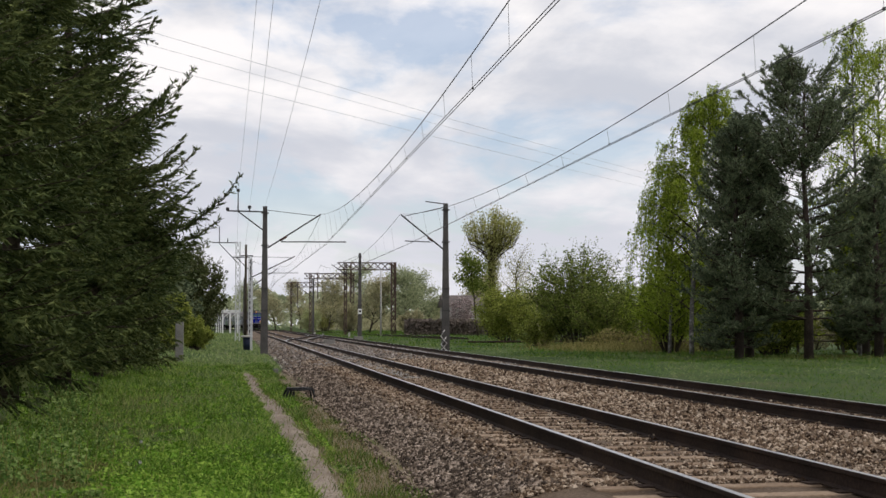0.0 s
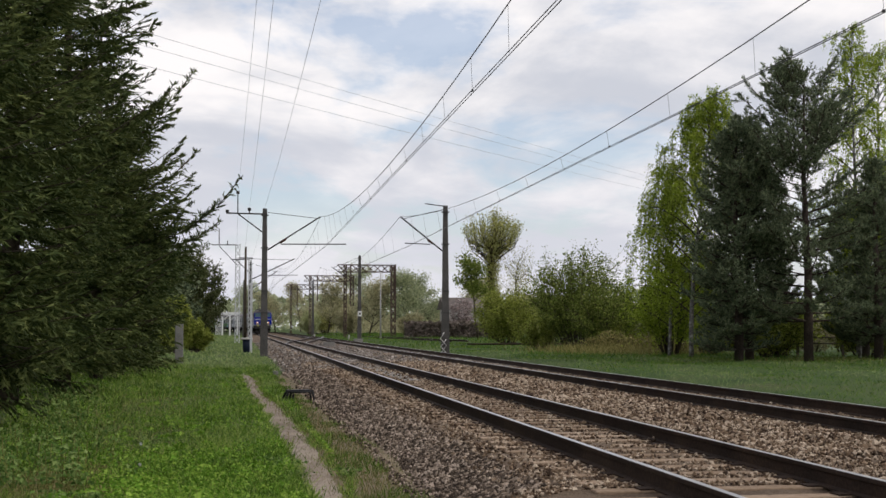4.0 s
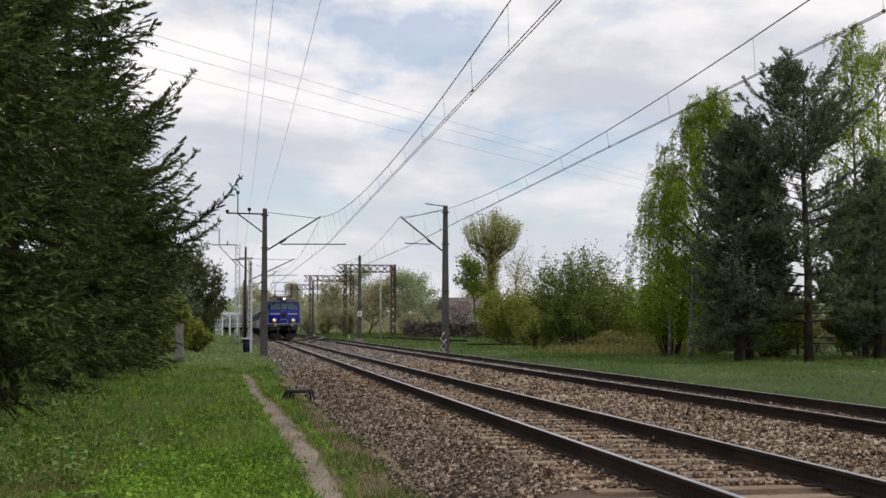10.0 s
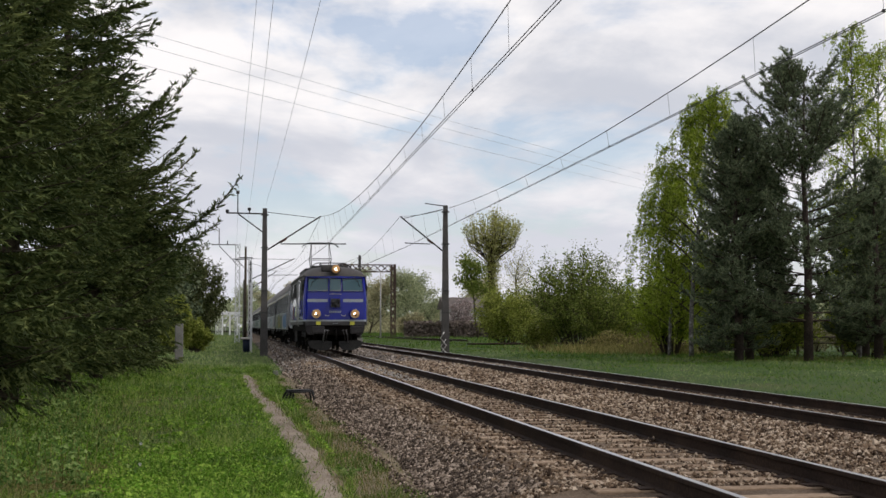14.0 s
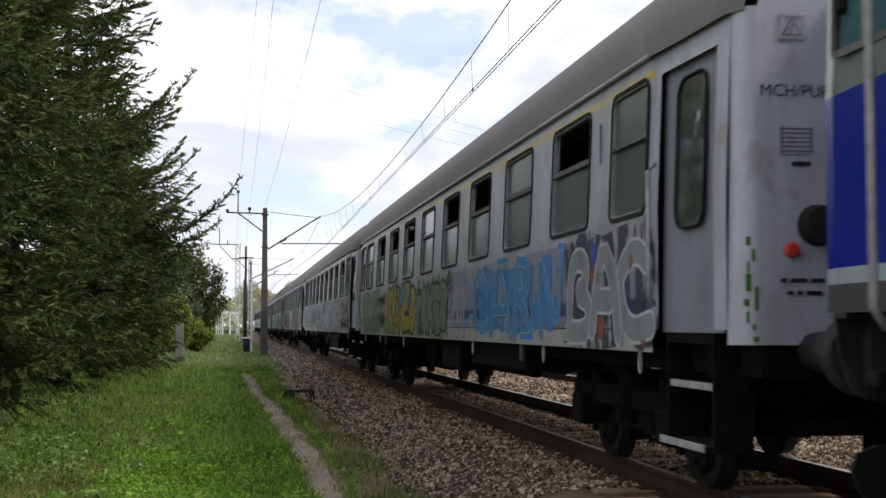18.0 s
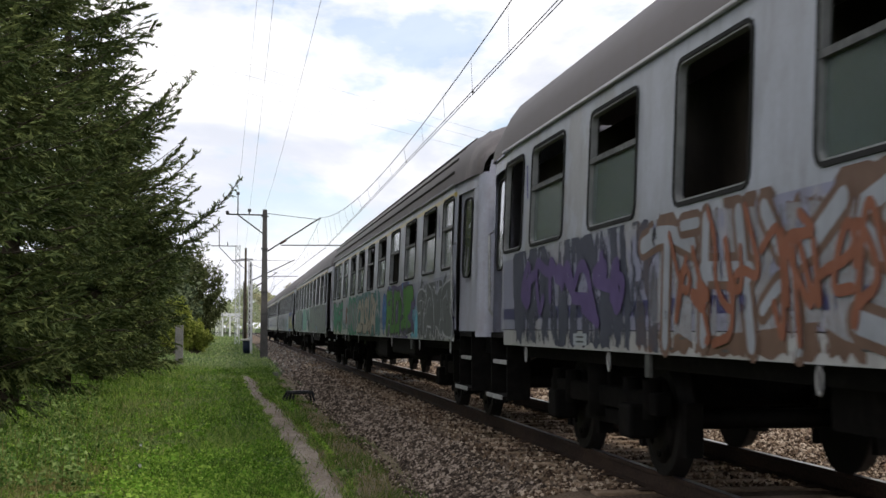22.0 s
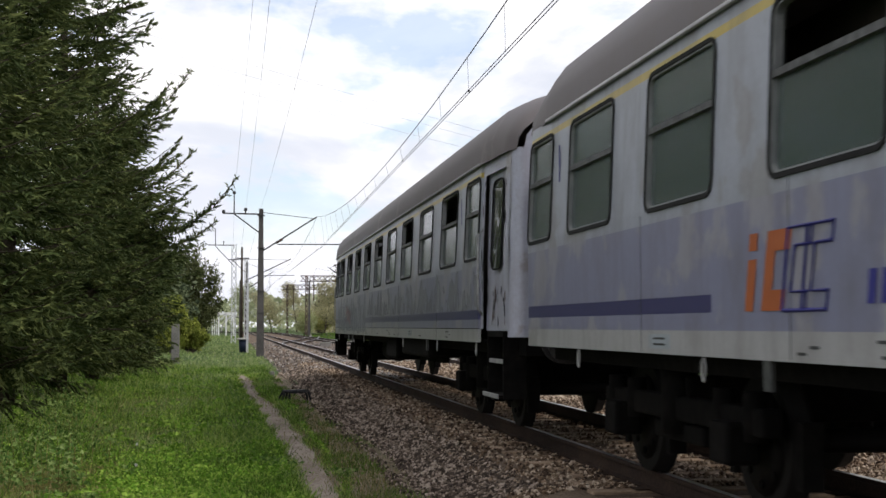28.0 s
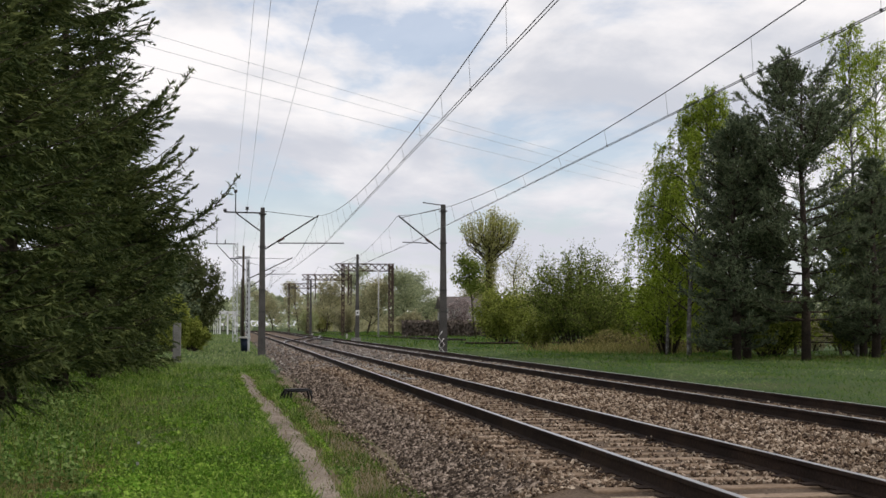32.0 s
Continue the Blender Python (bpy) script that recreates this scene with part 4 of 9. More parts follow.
def leaf_cloud(centres, size, mat_name, name, flat=0.0, drop=0.0, long=1.6):
    """Small leaves, each a bent pair of faces, at the given places."""
    n = len(centres)
    s = size * np.exp(RNG.normal(0, 0.25, n))
    u = RNG.normal(0, 1, (n, 3))
    u[:, 2] = u[:, 2] * (1 - flat) - drop
    u /= np.linalg.norm(u, axis=1, keepdims=True) + 1e-9
    w = np.cross(u, RNG.normal(0, 1, (n, 3)))
    w /= np.linalg.norm(w, axis=1, keepdims=True) + 1e-9
    t = np.cross(u, w)
    u, w, t = u * s[:, None] * long / 2, w * s[:, None] / 2, t * s[:, None] * 0.18
    v = np.stack([centres - u, centres + w + t, centres + u, centres - w + t], 1).reshape(-1, 3)
    f = np.arange(n * 4).reshape(n, 4)
    return quick(name, v, f, MAT[mat_name])


def bough_axis(r, z, a, ln, rise, droop, curl, m):
    """Points along one arching bough and its heading."""
    t = np.linspace(0.08, 1, m)
    bend = a + r.normal(0, 0.10) * t
    pos = np.stack([np.cos(bend) * ln * t, np.sin(bend) * ln * t, z + ln * (rise * t - droop * t ** 1.5 + curl * t ** 4)], 1)
    way = np.gradient(pos, axis=0)
    return t, pos, way / (np.linalg.norm(way, axis=1, keepdims=True) + 1e-9)


def bough_sprays(r, t, pos, way, ln, hang, gap, out, wide=1.0):
    """Flat sprays of needled shoots on both sides of a bough, drooping like a comb."""
    side = np.cross(way, [0, 0, 1.0])
    side /= np.linalg.norm(side, axis=1, keepdims=True) + 1e-9
    for sgn in (-1, 1):
        size = (0.14 + 0.27 * ln * np.sin(np.pi * np.clip(t * 0.86 + 0.10, 0, 1)) ** 0.8 * wide) * r.uniform(0.6, 1.2, len(t))
        d = way * 0.62 + side * (sgn * 0.72) + r.normal(0, 0.10, pos.shape)
        d[:, 2] -= hang * r.uniform(0.3, 1.3, len(t))
        d /= np.linalg.norm(d, axis=1, keepdims=True)
        out.append((pos, d, size, np.full(len(t), 0.85)))
        k = max(3, int(np.max(size) / gap))
        u = (np.arange(k)[None] + r.uniform(0.1, 0.9, (len(t), k))) / k
        base = pos[:, None] + d[:, None] * (size[:, None, None] * u[:, :, None])
        base[:, :, 2] -= 0.10 * size[:, None] * u ** 2
        flat = np.cross(d, side)
        flat /= np.linalg.norm(flat, axis=1, keepdims=True) + 1e-9
        across = np.cross(flat, d)
        for s2 in (-1, 1):
            e = d[:, None] * 0.66 + across[:, None] * (s2 * 0.66) + r.normal(0, 0.22, base.shape)
            e[:, :, 2] -= hang * 0.35
            e /= np.linalg.norm(e, axis=2, keepdims=True)
            long = (0.085 + 0.12 * (1 - u) * np.minimum(size, 0.6)[:, None] / 0.4) * r.uniform(0.6, 1.3, u.shape)
            keep = u * size[:, None] < size[:, None] * 0.99
            out.append((base[keep], e[keep], long[keep], np.full(int(keep.sum()), 1.0)))


def spruce(x, y, height, radius, seed, levels=46, per_level=9, gap=0.065, thick=0.030, label="", reach_out=(), skirt=0.62, away=0.5, low=0.7):
    """A spruce: whorls of arching boughs hung with flat sprays of needled shoots. The side away from the light is thinner."""
    r = np.random.default_rng(seed)
    z0 = float(ground_z(x, y))
    out, limbs = [], Build()
    for z in np.linspace(low, height * 0.985, levels):
        u = z / height
        reach = radius * (1 - u) ** 0.72 * float(np.interp(u, [0, 0.08, 0.18, 0.32, 1], [skirt, skirt + 0.05, skirt + 0.16, 1, 1]))
        n = max(4, int(per_level * (0.4 + 0.6 * (1 - u))))
        for k in range(n):
            a = 6.283 * (k + r.uniform(0, 0.9)) / n + z * 2.4
            if math.cos(a) < -0.25 and r.uniform() > away:
                continue
            ln = reach * r.uniform(0.62, 1.12) + 0.15
            m = max(6, int(ln / (gap * 1.9)))
            t, pos, way = bough_axis(r, z, a, ln, r.uniform(0.0, 0.35) + 0.3 * u, r.uniform(0.3, 0.6) * (1 - u), r.uniform(0.15, 0.42), m)
            bough_sprays(r, t, pos, way, ln, r.uniform(0.0, 0.75) * (1 - 0.4 * u), gap, out)
            limbs.tube([(0, 0, z), tuple(pos[m // 2]), tuple(pos[-1])], [0.026, 0.016, 0.005], 3, caps=False)
    for turn, ln, z_a, z_b in reach_out:
        m = int(ln / 0.11)
        t, pos, way = bough_axis(r, z_a, radians(turn), ln, 0.02, 0.0, (z_b - z_a) / ln, m)
        for _ in range(4):
            d = way * 0.75 + r.normal(0, 0.5, pos.shape) + [0, 0, 0.12]
            d /= np.linalg.norm(d, axis=1, keepdims=True)
            size = (0.10 + 0.42 * (1.05 - t) ** 0.8) * r.uniform(0.5, 1.15, m)
            out.append((pos, d, size, np.full(m, 0.95)))
            for u in (0.35, 0.6, 0.85):
                e = d * 0.75 + r.normal(0, 0.42, pos.shape)
                e /= np.linalg.norm(e, axis=1, keepdims=True)
                out.append((pos + d * (size * u)[:, None], e, size * 0.45 + 0.05, np.full(m, 0.95)))
        limbs.tube([(0, 0, z_a), *[tuple(q) for q in pos[m // 5::m // 5]], tuple(pos[-1])], 0.014, 4, caps=False)
    p, d, ln, thin = (np.concatenate([o[i] for o in out]) for i in range(4))
    n = len(p)
    side = np.cross(d, r.normal(0, 1, (n, 3)) + [0, 0, 0.6])
    side /= np.linalg.norm(side, axis=1, keepdims=True) + 1e-9
    w = (thick * r.uniform(0.75, 1.15, n) * thin)[:, None] / 2
    tip = p + d * ln[:, None]
    v = np.stack([p - side * w * 1.4, p + side * w * 1.4, tip], 1).reshape(-1, 3)
    t = thing("spruce_tree", label or "tall dark green spruce with drooping boughs to the ground", "tree", at=pose(x, y, z0), group="spruces")
    part("crown", quick("crown", v, np.arange(n * 3).reshape(-1, 3), MAT["needle"]), None, t)
    part("trunk", Build().tube([(0, 0, -0.1), (0, 0, height * 0.5), (0, 0, height * 0.98)], [0.2, 0.11, 0.02], 8), MAT["bark"], t)
    tagged(part("limb_wood", limbs, MAT["bark"], t), kind="stuff")
    return t


def branching(seed, height, trunk_r, start, spread, levels=3, limbs=9, curve=0.25, up=0.5, lean=(0, 0)):
    """Trunk and limbs as tubes, and the tips where leaves hang."""
    r = np.random.default_rng(seed)
    b, tips = Build(), []

    def grow(p, way, length, rad, depth):
        pts, radii = [tuple(p)], [rad]
        q, w = np.array(p, float), np.array(way, float)
        n = 5 if depth == 0 else 4
        for i in range(n):
            w = w + r.normal(0, curve, 3) * 0.5 + np.array([0, 0, 0.10 if depth else 0])
            w /= np.linalg.norm(w)
            q = q + w * length / n
            pts.append(tuple(q))
            radii.append(rad * (1 - 0.75 * (i + 1) / n))
            if depth >= levels - 2:
                tips.append((q.copy(), w.copy(), depth))
        b.tube(pts, radii, 7 if depth == 0 else 4 if depth == 1 else 3, caps=depth == 0)
        if depth + 1 < levels:
            m = limbs if depth == 0 else max(3, limbs // 2)
            for k in range(m):
                u = start + (1 - start) * (k + r.uniform(0.1, 0.9)) / m if depth == 0 else r.uniform(0.3, 1)
                i = min(n - 1, int(u * n))
                f = u * n - i
                base = np.array(pts[i]) * (1 - f) + np.array(pts[i + 1]) * f
                a = r.uniform(0, 6.283) if depth else 2.4 * k + r.uniform(-0.4, 0.4)
                out = np.array([math.cos(a), math.sin(a), up + r.uniform(-0.25, 0.3)])
                out = out / np.linalg.norm(out) + (np.array(way) * 0.25 if depth else 0)
                grow(base, out / np.linalg.norm(out), length * spread * (1.15 - 0.6 * u) * r.uniform(0.7, 1.1) if depth == 0 else length * 0.55 * r.uniform(0.6, 1.1), radii[i] * 0.5, depth + 1)

    grow((0, 0, -0.1), np.array([lean[0], lean[1], 1.0]) / np.linalg.norm([lean[0], lean[1], 1.0]), height, trunk_r, 0)
    return b, tips, r


def leaf_tree(name, label, x, y, seed, height, trunk_r, leaf_mat, bark_mat, leaf=0.12, count=9000, start=0.2, spread=0.42, limbs=12, cloud=0.55, hang=0.0, levels=3, up=0.5, flat=0.0, lean=(0, 0), group="", category="tree", long=1.6):
    b, tips, r = branching(seed, height, trunk_r, start, spread, levels, limbs, up=up, lean=lean)
    z0 = float(ground_z(x, y))
    t = thing(name, label, category, at=pose(x, y, z0), group=group)
    part("trunk", b, MAT[bark_mat], t)
    pts = np.array([p for p, *_ in tips])
    pick = r.integers(0, len(pts), count)
    c = pts[pick] + r.normal(0, cloud, (count, 3)) * [1, 1, 0.75]
    if hang:
        c[:, 2] -= np.abs(r.normal(0, hang, count))
    c[:, 2] = np.maximum(c[:, 2], 0.15)
    part("crown", leaf_cloud(c, leaf, leaf_mat, "crown", flat, 0.9 if hang else 0.0, long), None, t)
    return t


def birch(x, y, seed, height, radius, label, strands=420, leaf=0.062, per=44, lean=(0, 0), trunk_r=0.14):
    """A weeping birch: a slim white trunk, rising limbs, and long hanging strands beset with small leaves."""
    r = np.random.default_rng(seed)
    t = thing("birch_tree", label, "tree", at=pose(x, y, float(ground_z(x, y))), group="birches")

    def stem(z):
        u = z / height
        return np.array([lean[0] * u * u + 0.12 * math.sin(5 * u + seed), lean[1] * u * u + 0.12 * math.sin(4 * u), z])

    part("trunk", Build().tube([stem(height * u) for u in np.linspace(-0.01, 1, 12)], [trunk_r * (1 - 0.93 * u) for u in np.linspace(0, 1, 12)], 7), MAT["bark_birch"], t)
    wood, leaves, ends = Build(), [], []
    for k in range(46):
        u = 0.14 + 0.85 * (k + r.uniform(0, 0.9)) / 46
        a = 2.4 * k + r.uniform(-0.5, 0.5)
        ln = radius * float(np.interp(u, [0.1, 0.3, 0.55, 0.8, 1.0], [0.85, 1.0, 0.85, 0.55, 0.16])) * r.uniform(0.6, 1.1)
        base = stem(height * u)
        rise = ln * float(np.interp(u, [0.1, 1], [0.75, 1.4]))
        pts = [base + np.array([math.cos(a) * ln * s, math.sin(a) * ln * s, rise * (s - 0.45 * s ** 3)]) for s in (0, 0.35, 0.7, 1.0)]
        pts = [p * [1, 1, 1] if p[2] < height * 1.01 else p * [1, 1, 0] + [0, 0, height * 1.01] for p in pts]
        wood.tube(pts, [0.045, 0.03, 0.018, 0.007], 4, caps=False)
        ends.append(pts)
    for k in range(strands):
        pts = ends[int(r.integers(0, len(ends)))]
        s = r.uniform(0.35, 1.0) * 3
        i = min(2, int(s))
        p = pts[i] + (pts[i + 1] - pts[i]) * (s - i)
        out = pts[-1] - pts[0]
        out[2] = 0
        out /= np.linalg.norm(out) + 1e-6
        q = p + r.normal(0, 0.22, 3)
        drop = min(r.uniform(0.7, 2.6), max(0.5, q[2] - 0.4))
        reach = out * r.uniform(0.05, 0.45) + r.normal(0, 0.12, 3) * [1, 1, 0]
        line = [q + reach * math.sqrt(w) + np.array([0, 0, 0.18 * w - drop * w * w]) for w in (0, 0.35, 0.7, 1)]
        wood.tube([p, *line], [0.008, 0.007, 0.006, 0.005, 0.003], 3, caps=False)
        w = r.uniform(0, 1, per)
        c = q + reach * np.sqrt(w)[:, None] + np.stack([0 * w, 0 * w, 0.18 * w - drop * w * w], 1)
        leaves.append(c + r.normal(0, 0.075, (per, 3)))
    tagged(part("limb_wood", wood, MAT["bark"], t), kind="stuff")
    part("crown", leaf_cloud(np.concatenate(leaves), leaf, "birch", "crown", 0.0, 0.7, 1.5), None, t)
    return t


def pine(x, y, seed, height, radius, label, bare=0.12, airy=0.0, profile=((0, 0.75), (0.15, 1.0), (0.4, 0.95), (0.75, 0.6), (1.0, 0.12)), needles=34):
    """Scots pine: whorled limbs with side twigs that each end in a brush of long needles."""
    r = np.random.default_rng(seed)
    z0 = float(ground_z(x, y))
    t = thing("pine_tree", label, "tree", at=pose(x, y, z0), group="pines")
    b = Build().tube([(0, 0, -0.1), (0.05, 0, height * 0.3), (-0.08, 0.05, height * 0.65), (0, 0, height)], [0.24, 0.19, 0.11, 0.02], 8)
    cs, ws = [], []

    def brush(p, w, size):
        n = max(2, int(size / 0.11))
        for i in range(n):
            cs.append(p + w * size * i / n)
            ws.append(w)

    z = height * bare
    while z < height * 0.97:
        u = z / height
        reach = radius * float(np.interp(u, [q[0] for q in profile], [q[1] for q in profile]))
        for k in range(int(r.integers(5, 8))):
            a = r.uniform(0, 6.283)
            if airy and math.cos(a) > 0.1 and 0.15 < u < 0.62 and r.uniform() < airy:
                continue
            ln = reach * r.uniform(0.5, 1.12)
            rise = float(np.interp(u, [0, 0.5, 1], [-0.10, 0.22, 0.85])) + r.normal(0, 0.06)
            way = np.array([math.cos(a), math.sin(a), 0.0])
            side = np.array([-way[1], way[0], 0.0])

            def at(s):
                return np.array([0, 0, z]) + way * ln * s + np.array([0, 0, ln * (rise * s + 0.22 * s ** 3)])

            b.tube([at(s) for s in (0, 0.4, 0.75, 1.0)], [0.05 * (1.1 - u), 0.035 * (1.1 - u), 0.02, 0.01], 4, caps=False)
            for s in np.arange(0.34, 1.0, 0.20 / max(ln, 0.4)):
                for sgn in (-1, 1):
                    w = way * r.uniform(0.3, 0.8) + side * sgn * r.uniform(0.4, 1.0) + np.array([0, 0, r.uniform(-0.25, 0.8)])
                    w /= np.linalg.norm(w)
                    twig = r.uniform(0.2, 0.85) * (1.15 - 0.5 * s) * min(1.0, ln / 1.5)
                    p = at(s)
                    b.tube([p, p + w * twig], [0.012, 0.005], 3, caps=False)
                    up = w + np.array([0, 0, 0.45])
                    brush(p + w * twig * 0.45, up / np.linalg.norm(up), twig * 0.55 + r.uniform(0.12, 0.24))
            tip = way * 0.7 + np.array([0, 0, 0.75])
            brush(at(0.96), tip / np.linalg.norm(tip), 0.32)
        z += height * (0.034 if u < 0.55 else 0.027) * r.uniform(0.8, 1.2)
    brush(np.array([0, 0, height * 0.95]), np.array([0, 0, 1.0]), height * 0.07)
    part("trunk", b, MAT["bark_pine"], t)
    cs, ws = np.array(cs), np.array(ws)
    ways = r.normal(0, 0.62, (len(cs), needles // 4, 3)) + ws[:, None] * 0.95
    ways /= np.linalg.norm(ways, axis=2, keepdims=True)
    ln = r.uniform(0.10, 0.19, ways.shape[:2] + (1,))
    p = (cs[:, None] + r.normal(0, 0.018, ways.shape)).reshape(-1, 3)
    tip = p + (ways * ln).reshape(-1, 3)
    side = np.cross(tip - p, r.normal(0, 1, p.shape))
    side /= np.linalg.norm(side, axis=1, keepdims=True) + 1e-9
    side *= 0.019
    v = np.stack([p - side, p + side, tip + side * 0.6, tip - side * 0.6], 1).reshape(-1, 3)
    part("crown", quick("crown", v, np.arange(len(v)).reshape(-1, 4), MAT["pine"]), None, t)
    return t


def shrub(name, label, x, y, seed, width, height, mat, leaf=0.14, count=5000, stems=9, group="", squash=0.9, spiky=0.25):
    """A many-stemmed bush: arching stems, twigs that rise to an uneven domed outline, and leaves along them."""
    r = np.random.default_rng(seed)
    z0 = float(ground_z(x, y))
    t = thing(name, label, "bush", at=pose(x, y, z0), group=group)
    b, bases, ways = Build(), [], []
    for k in range(stems + 6):
        a, o = 2.4 * k + r.uniform(-0.4, 0.4), math.sqrt((k + 0.6) / (stems + 6))
        top = np.array([math.cos(a) * width * 0.44 * o, math.sin(a) * width * 0.44 * o * squash, height * r.uniform(0.76, 0.92) * math.sqrt(max(0.10, 1 - 0.82 * o * o))])
        foot = np.array([math.cos(a) * width * 0.09 * o, math.sin(a) * width * 0.09 * o, -0.1])
        mid = foot * 0.45 + top * 0.55 + np.array([0, 0, height * 0.10])
        b.tube([foot, mid, top], [0.055, 0.03, 0.008], 4, caps=False)
        for s in np.linspace(0.22, 1, 12):
            c = foot * (1 - s) ** 2 + 2 * mid * s * (1 - s) + top * s * s
            for _ in range(3):
                w = np.array([math.cos(a), math.sin(a), 0]) * r.uniform(-0.2, 0.8) + r.normal(0, 0.55, 3) + np.array([0, 0, 0.55])
                w = w / np.linalg.norm(w) * width * 0.13 * r.uniform(0.5, 1.1) * (1 + (spiky if r.uniform() < 0.3 else 0))
                b.tube([c, c + w], [0.012, 0.004], 3, caps=False)
                bases.append(c)
                ways.append(w)
    tagged(part("stem_wood", b, MAT["bark"], t), kind="stuff")
    bases, ways = np.array(bases), np.array(ways)
    count = int(count * 1.9)
    i = r.integers(0, len(bases), count)
    c = bases[i] + ways[i] * r.uniform(0.1, 1.05, (count, 1)) + r.normal(0, 1, (count, 3)) * min(0.16, width * 0.026)
    c[:, 2] = np.maximum(c[:, 2], 0.06)
    part("leaves", leaf_cloud(c, leaf * 0.66, mat, "leaves"), None, t)
    return t


def pollard(x, y, seed):
    """A pollarded willow: a leaf-clad trunk and a rounded head of thin rising shoots."""
    r = np.random.default_rng(seed)
    t = thing("willow_tree", "pollarded willow with a rounded head of yellowish shoots", "tree", at=pose(x, y, float(ground_z(x, y))))
    part("trunk", Build().tube([(0, 0, -0.1), (0.05, 0, 4), (-0.1, 0, 8.2), (0.0, 0, 10.4)], [0.45, 0.40, 0.36, 0.2], 9), MAT["bark"], t)
    b, cs = Build(), []
    for k in range(70):
        a, o = r.uniform(0, 6.283), r.uniform(0.0, 1.0) ** 0.55
        z = r.uniform(7.8, 10.2)
        top = np.array([math.cos(a) * 3.3 * o, math.sin(a) * 3.3 * o, 10.8 + 3.4 * math.sqrt(max(0.0, 1 - 0.8 * o * o)) * r.uniform(0.75, 1.05)])
        mid = np.array([top[0] * 0.85, top[1] * 0.85, z + (top[2] - z) * 0.42])
        b.tube([(0, 0, z), mid, top], [0.07, 0.04, 0.01], 4, caps=False)
        for s in np.linspace(0.35, 1.03, 11):
            p = np.array([0, 0, z]) * (1 - s) ** 2 + 2 * mid * s * (1 - s) + top * s * s
            cs.append(p + r.normal(0, 0.26, (8, 3)))
    part("shoots", b, MAT["bark"], t)
    for _ in range(420):
        z = r.uniform(2.0, 11)
        a = r.uniform(0, 6.283)
        cs.append(np.array([math.cos(a) * 0.5, math.sin(a) * 0.5, z]) + r.normal(0, 0.27 + 0.05 * max(0, z - 8), (14, 3)))
    for _ in range(46):
        a, o, z = r.uniform(0, 6.283), r.uniform(1.6, 3.3), r.uniform(9.5, 12.6)
        u = np.linspace(0, 1, 22)
        cs.append(np.stack([math.cos(a) * o * (0.75 + 0.3 * u), math.sin(a) * o * (0.75 + 0.3 * u), z + 0.6 * u - r.uniform(2.0, 4.6) * u ** 2], 1) + r.normal(0, 0.09, (22, 3)))
    part("crown", leaf_cloud(np.concatenate(cs), 0.115, "willow", "crown"), None, t)
    return t


